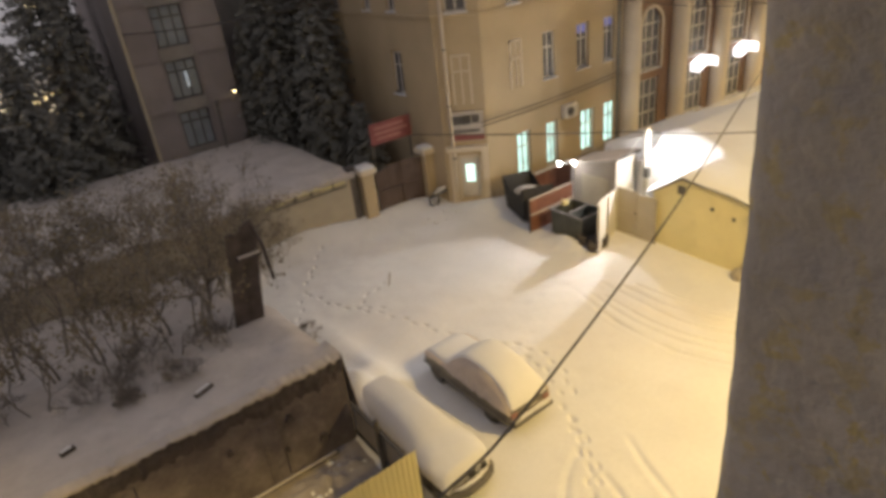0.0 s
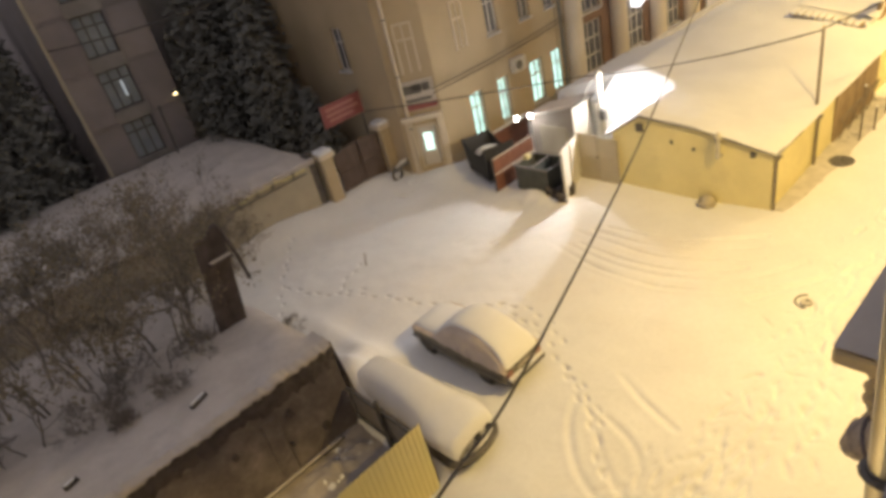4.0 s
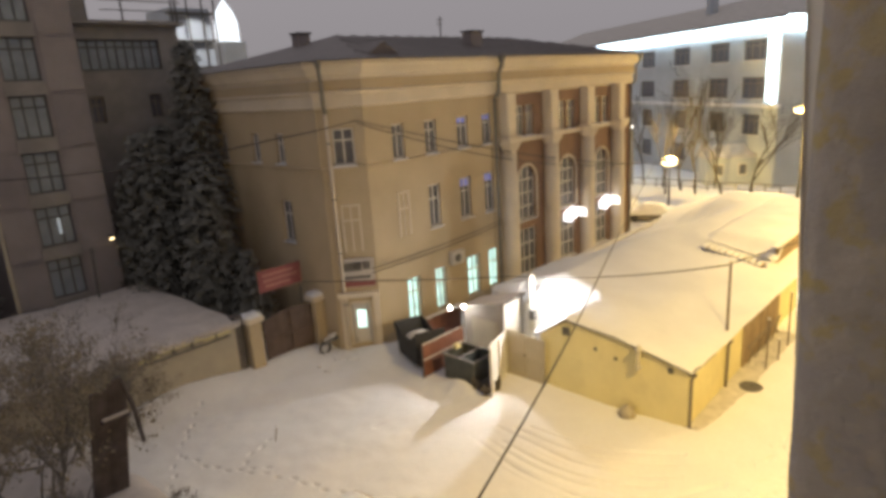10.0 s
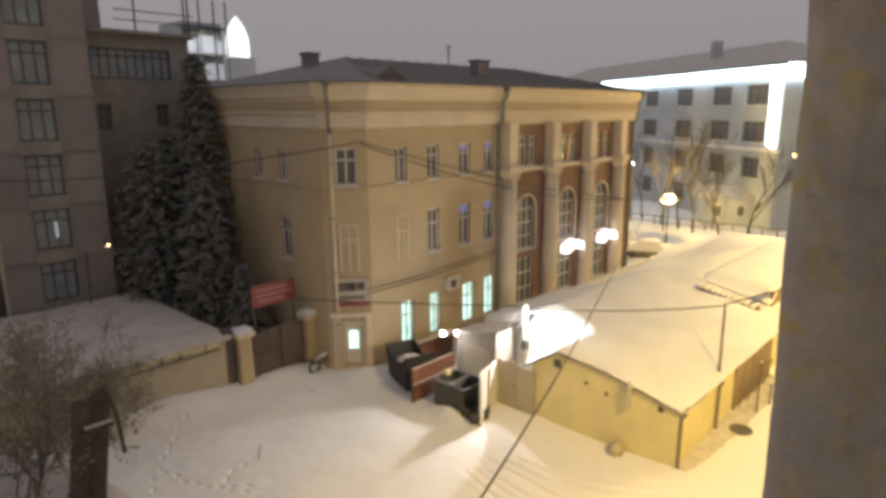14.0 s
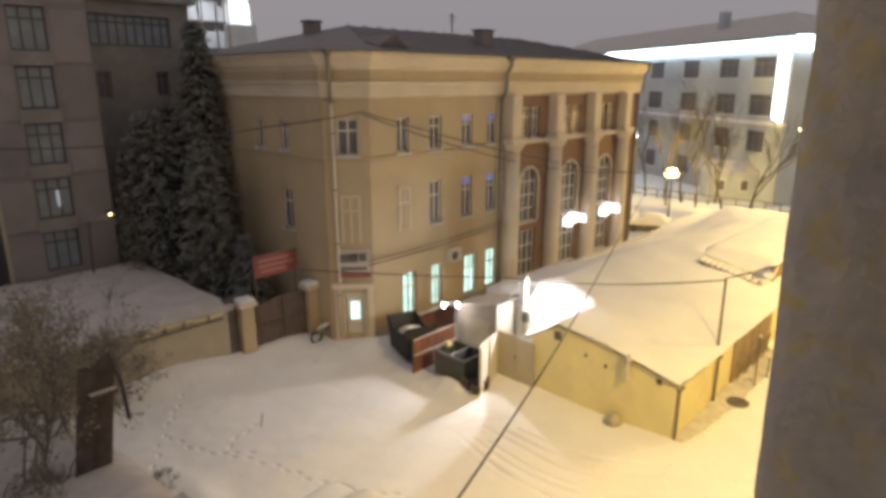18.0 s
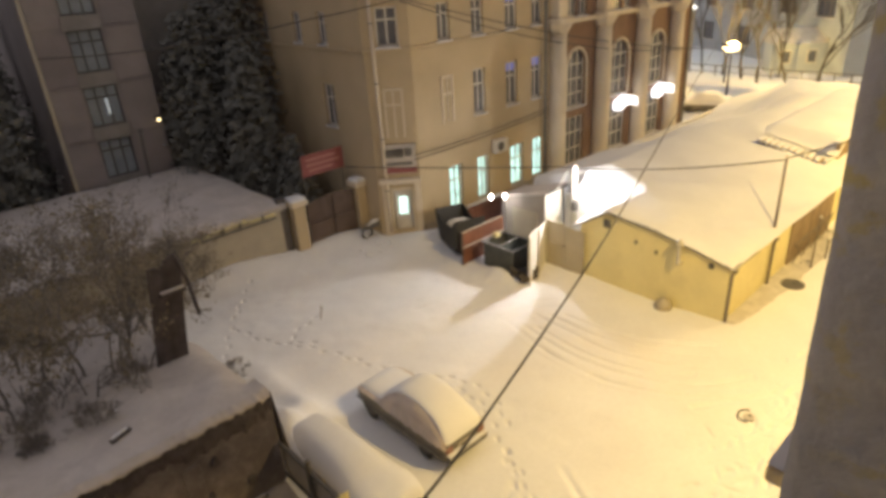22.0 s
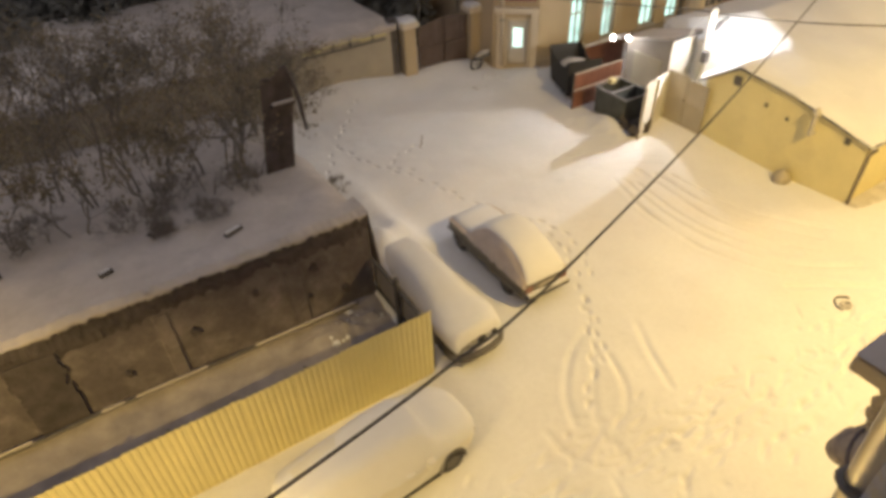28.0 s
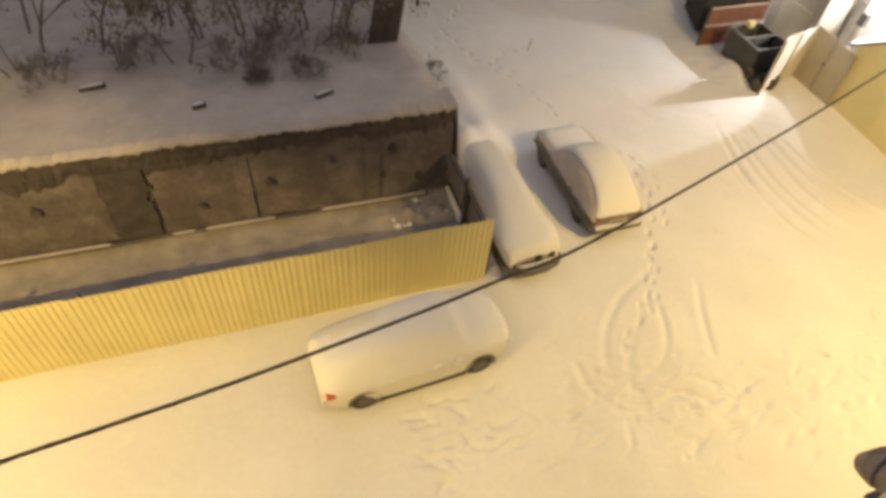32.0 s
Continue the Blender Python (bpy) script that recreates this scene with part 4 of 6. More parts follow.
def fence_run(p0, p1, z0, z1, pitch, material, parent, name="fence_sheet", width=1.15):
    """Profiled sheets, each a part, with trapezoid ribs."""
    a, b = Vector((*p0, 0)), Vector((*p1, 0))
    d = (b - a)
    length = d.length
    d.normalize()
    nrm = Vector((-d.y, d.x, 0))
    k, u = 0, 0.0
    while u < length - 0.02:
        e = min(u + width, length)
        f = Form()
        pts = []
        s = u
        while s < e - 1e-6:
            for ds, off in ((0, 0), (0.30, 0), (0.42, 0.015), (0.88, 0.015)):
                q = s + ds * pitch
                if q < e:
                    pts.append((q, off))
            s += pitch
        pts.append((e, 0))
        zt = z1 + 0.02 * math.sin(k * 1.7)
        front = [a + d * q + nrm * (o + 0.0015 * (k % 2)) for q, o in pts]
        vs = [(p.x, p.y, z) for z in (z0, zt) for p in front] + [(p.x + nrm.x * 0.006, p.y + nrm.y * 0.006, z) for z in (z0, zt) for p in front]
        m = len(front)
        fs = [(i, i + 1, m + i + 1, m + i) for i in range(m - 1)] + [(2 * m + i, 3 * m + i, 3 * m + i + 1, 2 * m + i + 1) for i in range(m - 1)] + [(m + i, m + i + 1, 3 * m + i + 1, 3 * m + i) for i in range(m - 1)]
        part(name, f.add(vs, fs), material, parent)
        u, k = e, k + 1


fence_run((4.95, 9.2), (-20.0, 9.0), -0.25, 2.2, 0.138, FENCE, fence)
for k in range(9):
    part("post", Form().box(4.7 - 2.9 * k, 4.76 - 2.9 * k, 9.24, 9.3, -0.1, 2.15), IRON, fence)
part("rail", Form().box(-20, 4.9, 9.25, 9.29, 1.7, 1.75).box(-20, 4.9, 9.25, 9.29, 0.5, 0.55), IRON, fence)
anchor(fence)
side = thing("side_fence", "low grey sheet fence panel with dark rails and post", "fence", at=(5, 11, 0))
fence_run((5.02, 12.4), (5.02, 9.25), -0.05, 1.55, 0.2, FENCE_BACK, side)
part("rail", Form().box(4.92, 4.98, 9.3, 12.4, 1.5, 1.58).box(4.92, 4.98, 9.3, 12.4, 0.5, 0.56), METAL_DARK, side)
part("post", Form().tube([(4.9, 10.9, 0), (4.9, 10.9, 1.95)], 0.07, 8), METAL_DARK, side)
anchor(side)

ruin = thing("ruined_wall", "crumbling concrete ruin wall with a dark broken top edge and snow above", "wall", at=(-5, 12.5, 0))
xs = np.linspace(-24, 5.0, 520)


def ruin_top(x):
    return 2.95 + 0.05 * fnoise(x, 0, 0.9) + 0.05 * fnoise(x, 3, 3.1) + 0.09 * fnoise(x, 7, 7.0) + 0.05 * fnoise(x, 8, 19.0) + 0.07 * math.exp(-((x - 5.0) / 0.16) ** 2)


f = Form()
for k, x in enumerate(xs):
    t = ruin_top(x)
    b = 0.07 * fnoise(x, 1, 1.3)
    f.v += [(x, 12.5 + b, -0.1), (x, 12.5 + 0.6 * b, 1.2), (x, 12.47, t - 0.12), (x, 12.62, t - 0.04), (x, 13.0, t - 0.04)]
f.f += [(5 * i + j, 5 * i + 5 + j, 5 * i + 6 + j, 5 * i + 1 + j) for i in range(len(xs) - 1) for j in range(4)]
m = len(f.v)
f.f.append((m - 5, m - 4, m - 3, m - 2, m - 1))
part("wall_body", f, RUIN, ruin)
f = Form()
for k, x in enumerate(xs):
    t = ruin_top(x)
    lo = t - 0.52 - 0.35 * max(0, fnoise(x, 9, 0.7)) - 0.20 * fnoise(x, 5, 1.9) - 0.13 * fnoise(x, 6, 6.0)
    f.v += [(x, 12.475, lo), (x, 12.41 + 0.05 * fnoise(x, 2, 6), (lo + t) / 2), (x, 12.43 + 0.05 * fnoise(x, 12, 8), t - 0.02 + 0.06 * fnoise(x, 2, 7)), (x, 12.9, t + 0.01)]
f.f += [(4 * i + j, 4 * i + 4 + j, 4 * i + 5 + j, 4 * i + 1 + j) for i in range(len(xs) - 1) for j in range(3)]
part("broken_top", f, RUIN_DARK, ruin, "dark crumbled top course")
rnd = random.Random(3)
for x, w, h in ((-10.5, 0.8, 2.3), (-0.68, 0.36, 2.35), (2.55, 0.45, 2.2)):
    part("buttress", Form().box(x, x + w, 12.435, 12.53, -0.1, h, c=0.03), RUIN, ruin)
f = Form()
for k in range(14):  # ragged edges of the dark doorway
    z = 0.1 + 0.17 * k
    f.box(-3.75 + 0.09 * fnoise(z, 1, 3.0), -2.72 + 0.12 * fnoise(z, 2, 3.0), 12.40, 12.5, z, z + 0.17)
part("blocked_doorway", f, RUIN_DARK, ruin, "dark blocked doorway")
for x, z, s in ((0.1, 1.45, 0.13), (1.75, 1.9, 0.1), (3.35, 2.0, 0.15), (3.1, 1.1, 0.08), (-1.6, 1.0, 0.1), (4.1, 0.9, 0.16), (-5.2, 1.6, 0.16), (-6.6, 0.9, 0.12)):
    part("hole", Form().prism([(x + s * (0.7 + 0.5 * fnoise(q, x, 2.0)) * math.cos(q), z + 1.3 * s * (0.7 + 0.5 * fnoise(q, z, 2.0)) * math.sin(q)) for q in np.linspace(0, 5.7, 11)], 1, 12.40, 12.5), RUIN_DARK, ruin, "broken-out dark hole")
part("pipe_run", Form().tube([(-20, 12.2, 0.42), (-4.0, 12.2, 0.36), (-2.6, 12.2, 0.42), (3.9, 12.2, 0.40), (4.3, 12.2, 0.4)], 0.05, 8), IRON, ruin, "thin pipe along the wall foot")
for a, b in ((-20.0, -7.1), (-6.8, -3.9), (-2.5, -1.9), (-1.7, 0.1), (1.3, 4.25)):
    part("pipe_snow", Form().tube([(a, 12.19, 0.43), (a + 0.06, 12.19, 0.45), (b - 0.08, 12.19, 0.45), (b, 12.19, 0.43)], [0.01, 0.045, 0.045, 0.01], 6), SNOW_DIM, ruin, "ridge of snow on the pipe", True)
anchor(ruin)
# high snow-covered ground behind the ruin wall
xs, ys = np.linspace(-26, 5.05, 110), np.linspace(12.5, 25.4, 60)


def terrace(x, y):
    z = 3.06 - 0.30 * max(0, (y - 14.5) / 4) + 0.16 * fnoise(x, y, 0.4, 2) + 0.06 * fnoise(x, y, 1.5, 4)
    z -= max(0, (y - 17.0)) * 0.16
    if x > 4.2 and y > 13.1:
        z -= 0.5 * ((x - 4.2) / 0.85) ** 2
    if y < 13.4:
        z = max(z, ruin_top(x) + 0.06)
    if y < 12.8:
        z = min(z, ruin_top(x) + 0.12 + 0.3 * (y - 12.5))
    return max(z, 0.4)


f = Form().sheet(xs, ys, [[terrace(x, y) for x in xs] for y in ys])
n = len(xs)
f.add([(5.05, y, terrace(5.05, y)) for y in ys] + [(5.35, y, -0.1) for y in ys], [(i, i + 1, i + 1 + len(ys), i + len(ys)) for i in range(len(ys) - 1)])
xl = np.linspace(-26, 5.0, 520)
n = len(xl)
rows = [[(x, 12.62, terrace(x, 12.5) + 0.06) for x in xl], [(x, 12.42 + 0.05 * fnoise(x, 4, 5.0), terrace(x, 12.5) - 0.02) for x in xl], [(x, 12.38 + 0.05 * fnoise(x, 4, 5.0), ruin_top(x) + 0.02) for x in xl], [(x, 12.5, ruin_top(x) - 0.02) for x in xl]]
f.add([p for r in rows for p in r], [(k * n + i, k * n + n + i, k * n + n + 1 + i, k * n + i + 1) for k in range(3) for i in range(n - 1)])
tx, ty = np.linspace(-20, 4.95, 250), np.linspace(9.28, 12.5, 36)


def strip(x, y):
    lump = bell(x - 3.6, 1.1) * bell(y - 11.75, 0.42)
    return 0.10 + 0.05 * fnoise(x, y, 1.1, 5) + 0.03 * fnoise(x, y, 3.0, 6) + lump * (0.14 + 0.45 * abs(fnoise(x, y, 3.2, 8)) + 0.16 * fnoise(x, y, 7.0, 9)) + 0.12 * bell(y - 12.4, 0.3)


solo("trodden_strip", Form().sheet(tx, ty, [[strip(x, y) for x in tx] for y in ty]), TRODDEN, "dirty trodden snow between the fence and the ruin", "snowy ground", kind="structure", smooth=True)
# the terrace's low light is part of this snow colour
solo("snowy_terrace", f, SNOW_DIM, "raised snow-covered ground behind the ruined wall", "snowy ground", kind="structure", smooth=True)

# ---- own facade: wall round the window, reveal, downpipe, lower cornice ----
own = Form()
holed_wall(own, Matrix(((1, 0, 0, 0), (0, -1, 0, 0.052), (0, 0, 1, 0), (0, 0, 0, 1))), -45, 60, -0.1, 22, [(-1.1, 0.262, 11.3, 13.6)], 0.55)
solo("wall_own", own, REVEAL, "rough rendered outer wall and window reveal of the viewer's house", "wall", kind="structure")
zs, ys = np.linspace(11.3, 13.6, 260), [0.0535, 0.0535, 0.048, 0.03, 0.0, -0.08, -0.2, -0.35, -0.46]
f = Form()
for z in zs:
    e = 0.218 - 0.053 * (z - 12.36)
    for k, y in enumerate(ys):
        f.v.append((0.36 if k == 0 else e + (0.004 if k == 1 else 0.0) + 0.004 * fnoise(z, y, 14.0) + 0.003 * fnoise(z, y, 45.0, 3), y, z))
k = len(ys)
f.f += [(i * k + j, i * k + j + 1, (i + 1) * k + j + 1, (i + 1) * k + j) for i in range(len(zs) - 1) for j in range(k - 1)]
solo("window_reveal", f, REVEAL, "rough plastered side of the window opening", "window reveal", kind="structure", smooth=True)
room = Form().box(-3, 3, -4.2, -4.0, 10.4, 14.2).box(-3.2, -3, -4.2, -0.46, 10.4, 14.2).box(3, 3.2, -4.2, -0.46, 10.4, 14.2).box(-3, 3, -4.0, -0.46, 10.3, 10.4)
solo("wall_room", room, ROOM, "plain walls of the dark room behind the window", "wall", kind="structure")
solo("ceiling", Form().box(-3, 3, -4.0, -0.46, 14.0, 14.2), ROOM, "plain ceiling of the dark room", "ceiling", kind="structure")
dp = thing("house_downpipe", "galvanised downpipe with iron brackets on the house wall", "downpipe", at=(1.2, 0.176, 0))


def pipe_y(z):
    return max(0.0, 0.0459 * (z - 10.6))


part("pipe", Form().tube([(0, 0, 0.3), (0, 0, 10.5), (0, pipe_y(10.9), 10.9), (0, pipe_y(11.5), 11.5), (0, pipe_y(13.0), 13.0), (0, pipe_y(17.5), 17.5)], 0.032, 18), PIPE_BRIGHT, dp, "", True)
for z in (11.70, 11.62, 9.5, 13.6):
    part("joint", Form().tube([(0, pipe_y(z), z - 0.006), (0, pipe_y(z), z + 0.006)], 0.0345, 18), PIPE_BRIGHT, dp)
for z in (11.12, 13.3):
    y = pipe_y(z)
    part("band", Form().tube([(0.04 * math.cos(q), y + 0.04 * math.sin(q), z) for q in np.linspace(0, 2 * math.pi, 15)], 0.011, 6), METAL_DARK, dp, "dark iron band")
    part("bracket", Form().tube([(0.0, y - 0.03, z), (0.02, -0.12, z - 0.02)], 0.011, 6), METAL_DARK, dp)

# ---- overhead cable passing the window ----
c, s_ = math.cos(radians(23)), math.sin(radians(23))
Y0 = 2.0
along = [(-2.1, 0.9205, 0.42), (-0.262, 0.9205, 1.249), (0.42, 0.9205, 1.53), (1.22, 0.9205, 1.803), (2.26, 0.9205, 2.07), (6.1, 0.9205, 2.55), (12.8, 0.9205, 3.03), (44.0, 0.9205, 5.4)]
pts = [(Y0 * (u * c - w * s_), Y0 * (u * s_ + w * c), 12.5 - Y0 * d) for u, w, d in along]
cab = curve(pts, 14)
cb = thing("overhead_cable", "black twisted overhead cable slung across the yard", "cable", at=(0, 0, 0))
part("cable", Form().tube(cab, list(np.linspace(0.0075, 0.021, len(cab))), 8), CABLE, cb)
tw = []
run = 0.0
for k in range(len(cab) - 1):
    a, b = Vector(cab[k]), Vector(cab[k + 1])
    seg = (b - a).length
    for q in range(max(1, int(seg / 0.05)) if run < 9 else 1):
        s = q * 0.05 / seg if run < 9 else 0
        p = a + (b - a) * min(s, 1)
        w = (run + seg * s) * 18
        tw.append((p.x, p.y + 0.008 * math.cos(w), p.z + 0.008 * math.sin(w)))
    run += seg
part("strand", Form().tube(tw, 0.0045, 5), CABLE, cb)

# ---- parked cars ----


def loft(form, stations, close=True):
    """Joins rings of equal length, lengthwise."""
    n = len(stations[0])
    vs = [p for ring in stations for p in ring]
    fs = [(i * n + k, i * n + k + 1, (i + 1) * n + k + 1, (i + 1) * n + k) for i in range(len(stations) - 1) for k in range(n - 1)]
    if close:
        fs += [tuple(range(n - 1, -1, -1)), tuple(range(len(vs) - n, len(vs)))]
    return form.add(vs, fs)


def car_ring(x, w, z0, belt, top, tw, snow=0.0):
    """A cross-section: sill, flank, shoulder, roof, and back."""
    half = [(w * 0.94, z0), (w, z0 + 0.12), (w * 1.01, (z0 + belt) / 2), (w * 0.98, belt), (tw + (w - tw) * 0.25, belt + (top - belt) * 0.35), (tw, top - min(0.12, (top - belt) * 0.4)), (tw * 0.82, top), (tw * 0.4, top + 0.025)]
    half = [(a + snow * 0.25, b) for a, b in half]
    return [(x, -a, b) for a, b in half] + [(x, 0, top + 0.03)] + [(x, a, b) for a, b in reversed(half)]


def snow_ring(x, w, belt, top, tw, cover, sag, dip=0.0):
    half = [(w * 1.005, belt - sag), (w * 1.02, belt + 0.02), (tw + (w - tw) * 0.55 + 0.04, belt + (top - belt) * 0.30 + cover * 0.6), (tw + 0.05, top - min(0.1, (top - belt) * 0.4) + cover * 0.8), (tw * 0.8, top + cover), (tw * 0.4, top + cover * 1.15)]
    wob = [(0.10 if k == 0 else 0.018) * fnoise(x * (6 if k == 0 else 3), a * 4 + 9, 1.0) for k, (a, _) in enumerate(half)]
    ring = [(x, -a, b + o) for (a, b), o in zip(half, wob)] + [(x, 0, top + cover * 1.2)] + [(x, a, b + 0.5 * o) for (a, b), o in zip(reversed(half), reversed(wob))]
    hollow = dip * min(1.0, max(0.0, (0.6 - x) / 1.2)) * min(1.0, max(0.0, (x + 2.1) / 0.35))
    return [(u, v, z - hollow * min(1.0, max(0.0, (v + 0.42) / 0.6)) * (z > belt + 0.15)) for u, v, z in ring]


def cabin_cover(t, st, cover):
    """Snow over an upright cabin: a roof strip with a crease along each edge, and thin snow on the side windows in a
    shade-toned colour.
    """
    def edge(x, w, belt, top, tw):
        return min(w - 0.02, tw + 0.0), top - 0.02
    roof = []
    for k, (x, w, z0, belt, top, tw) in enumerate(st):
        a, b = edge(x, w, belt, top, tw)
        c = cover * min(1, 8 * min(k + 0.15, len(st) - 0.85 - k) / len(st))
        half = [(a + 0.012, b - 0.03), (a, b + 0.02), (a * 0.8, b + 0.02 + 0.7 * c), (a * 0.4, b + 0.03 + c)]
        roof.append([(x, -u, v) for u, v in half] + [(x, 0, b + 0.035 + c)] + [(x, u, v) for u, v in reversed(half)])
    part("snow_cover", loft(Form(), roof), SNOW_ROOF, t, "thick snow over roof, windows and bonnet", True)
    for sgn in (-1, 1):
        rows = []
        for x, w, z0, belt, top, tw in st:
            a, b = edge(x, w, belt, top, tw)
            low = belt + 0.14 * fnoise(x * 5, 3, 1.0)
            rows.append([(x, sgn * (w + 0.03), low), (x, sgn * (w + 0.02), belt), (x, sgn * (0.5 * (w + a) + 0.04), 0.5 * (belt + b)), (x, sgn * (a + 0.012), b - 0.03), (x, sgn * (a - 0.05), b - 0.06)])
        part("side_snow", loft(Form(), rows, False), SNOW_SIDE_SHADE, t, "thin snow on the side windows, toned dark as the shaded flank", True)


def dense(st, n):
    """More stations, smoothly between the given ones."""
    return curve(st, n)


def car(label, at, turn, stations, paint, axles, wheel_y, cover, sag, ring, details, dip=0.0):
    t = thing("car", label, "car", "parked cars", at=(*at, 0))
    t.rotation_euler.z = radians(turn)
    st = dense(stations, 4)
    part("body", loft(Form(), [car_ring(x, w, z0, belt, top - (0.08 if ring else 0.0), tw - (0.14 if ring else 0.0)) for x, w, z0, belt, top, tw in st]), paint, t, "", True)
    if ring:
        cabin_cover(t, st, cover)
    else:
        part("snow_cover", loft(Form(), [snow_ring(x, w, belt, top, tw, cover * min(1, 8 * min(k + 0.15, len(st) - 0.85 - k) / len(st)), sag, dip) for k, (x, w, z0, belt, top, tw) in enumerate(st)]), SNOW_ROOF, t, "thick snow over roof, windows and bonnet", True)
    for ax in axles:
        for s in (-1, 1):
            wh = part("wheel", Form().tube([(ax, s * (wheel_y - 0.10), 0.30), (ax, s * (wheel_y - 0.09), 0.30), (ax, s * (wheel_y + 0.06), 0.30), (ax, s * (wheel_y + 0.085), 0.30)], [0.26, 0.30, 0.30, 0.26], 18), BLACK, t)
            part("rim", Form().tube([(ax, s * (wheel_y + 0.08), 0.30), (ax, s * (wheel_y + 0.095), 0.30)], [0.19, 0.16], 14), METAL_DARK, wh)
            part("wheel_arch", Form().tube([(ax + 0.33 * math.cos(q), s * (wheel_y + 0.06), 0.30 + 0.33 * math.sin(q)) for q in np.linspace(-0.1, math.pi + 0.1, 11)], 0.04, 6), METAL_DARK, t)
    for name, box, m, lab in details:
        part(name, Form().box(*box, c=0.02), m, t, lab)
    return t


# small white hatchback in the lane, nose towards the yard
HATCH = [(-2.12, 0.42, 0.36, 0.60, 0.70, 0.34), (-2.04, 0.62, 0.26, 0.74, 0.88, 0.46), (-1.85, 0.74, 0.20, 0.82, 1.08, 0.50), (-1.5, 0.80, 0.17, 0.87, 1.27, 0.52), (-0.9, 0.835, 0.17, 0.88, 1.41, 0.54), (-0.2, 0.845, 0.17, 0.88, 1.46, 0.55), (0.4, 0.84, 0.17, 0.87, 1.42, 0.55), (0.78, 0.83, 0.17, 0.86, 1.30, 0.56), (0.95, 0.825, 0.17, 0.86, 1.12, 0.60), (1.15, 0.81, 0.17, 0.84, 1.0, 0.62), (1.5, 0.78, 0.18, 0.80, 0.93, 0.60), (1.82, 0.70, 0.20, 0.72, 0.84, 0.50), (2.02, 0.56, 0.26, 0.62, 0.74, 0.40), (2.14, 0.34, 0.34, 0.52, 0.62, 0.24)]
hatch = car("white hatchback buried in smooth snow beside the yellow fence", (2.46, 7.36), 4.0, HATCH, PAINT_W, (-1.27, 1.27), 0.74, 0.16, 0.10, 0, [
    ("tail_light", (-2.03, -1.84, -0.75, -0.50, 0.64, 0.80), RED_LIGHT, "red tail light"), ("tail_light", (-2.02, -1.86, 0.42, 0.62, 0.62, 0.76), RED_LIGHT, "red tail light"),
    ("reversing_lamp", (-2.045, -1.95, -0.68, -0.56, 0.70, 0.81), AMBER, "pale lamp"),
    ("sill_trim", (-0.95, 0.95, -0.845, -0.78, 0.16, 0.24), BLACK, "dark sill"), ("sill_trim", (-0.95, 0.95, 0.78, 0.845, 0.16, 0.24), BLACK, "dark sill"),
    ("headlight", (1.86, 2.03, -0.60, -0.40, 0.52, 0.64), AMBER, ""), ("headlight", (1.86, 2.03, 0.40, 0.60, 0.52, 0.64), AMBER, ""), ("rear_bumper", (-2.12, -1.95, -0.66, 0.66, 0.32, 0.52), PAINT_W, ""),
    ("mirror", (0.62, 0.78, -0.98, -0.84, 0.88, 1.02), PAINT_W, "snow-topped mirror"),
    ("handle_snow", (-0.75, -0.55, -0.90, -0.82, 0.84, 0.92), SNOW_ROOF, "clump of snow on the door handle"), ("handle_snow", (0.15, 0.33, -0.90, -0.82, 0.85, 0.92), SNOW_ROOF, "clump of snow on the door handle")], 0.16)
hatch.scale = (1.05, 1.06, 1.05)
# older grey hatchback, rear bumper towards the house
OLD = [(-2.02, 0.70, 0.38, 0.70, 0.80, 0.58), (-1.92, 0.77, 0.28, 0.72, 0.98, 0.66), (-1.55, 0.80, 0.24, 0.78, 1.30, 0.58), (-1.0, 0.81, 0.22, 0.78, 1.52, 0.56), (-0.4, 0.81, 0.22, 0.78, 1.58, 0.56), (0.1, 0.81, 0.22, 0.80, 1.50, 0.56), (0.55, 0.81, 0.22, 0.80, 1.20, 0.60), (0.85, 0.80, 0.22, 0.84, 0.95, 0.68), (1.6, 0.78, 0.24, 0.80, 0.90, 0.66), (1.98, 0.70, 0.34, 0.70, 0.78, 0.58)]
car("old grey-brown hatchback under snow with bare dark flank and chrome-edged bumper", (8.98, 11.75), 90.0, OLD, PAINT_G, (-1.2, 1.22), 0.71, 0.07, 0.02, 1, [
    ("bumper", (-2.16, -2.02, -0.74, 0.74, 0.36, 0.50), METAL_DARK, "dark bumper"), ("bumper_strip", (-2.175, -2.155, -0.73, 0.73, 0.47, 0.505), CHROME, "bright strip"),
    ("bumper_snow", (-2.15, -2.02, -0.70, 0.70, 0.50, 0.56), SNOW_ROOF, ""), ("tail_light", (-2.06, -1.98, -0.72, -0.48, 0.58, 0.74), TAIL_DULL, "snow-filmed dull red tail light"), ("tail_light", (-2.06, -1.98, 0.48, 0.72, 0.58, 0.74), TAIL_DULL, "snow-filmed dull red tail light"),
    ("number_plate", (-2.065, -2.01, -0.26, 0.26, 0.56, 0.67), POSTER, ""), ("plate_bar", (-2.07, -2.06, -0.20, 0.20, 0.59, 0.64), METAL_DARK, ""),
    ("hatch_edge", (-2.04, -1.96, -0.70, 0.70, 0.78, 0.82), METAL_DARK, ""), ("flank_strip", (-1.9, 1.9, 0.80, 0.83, 0.50, 0.56), METAL_DARK, "")])
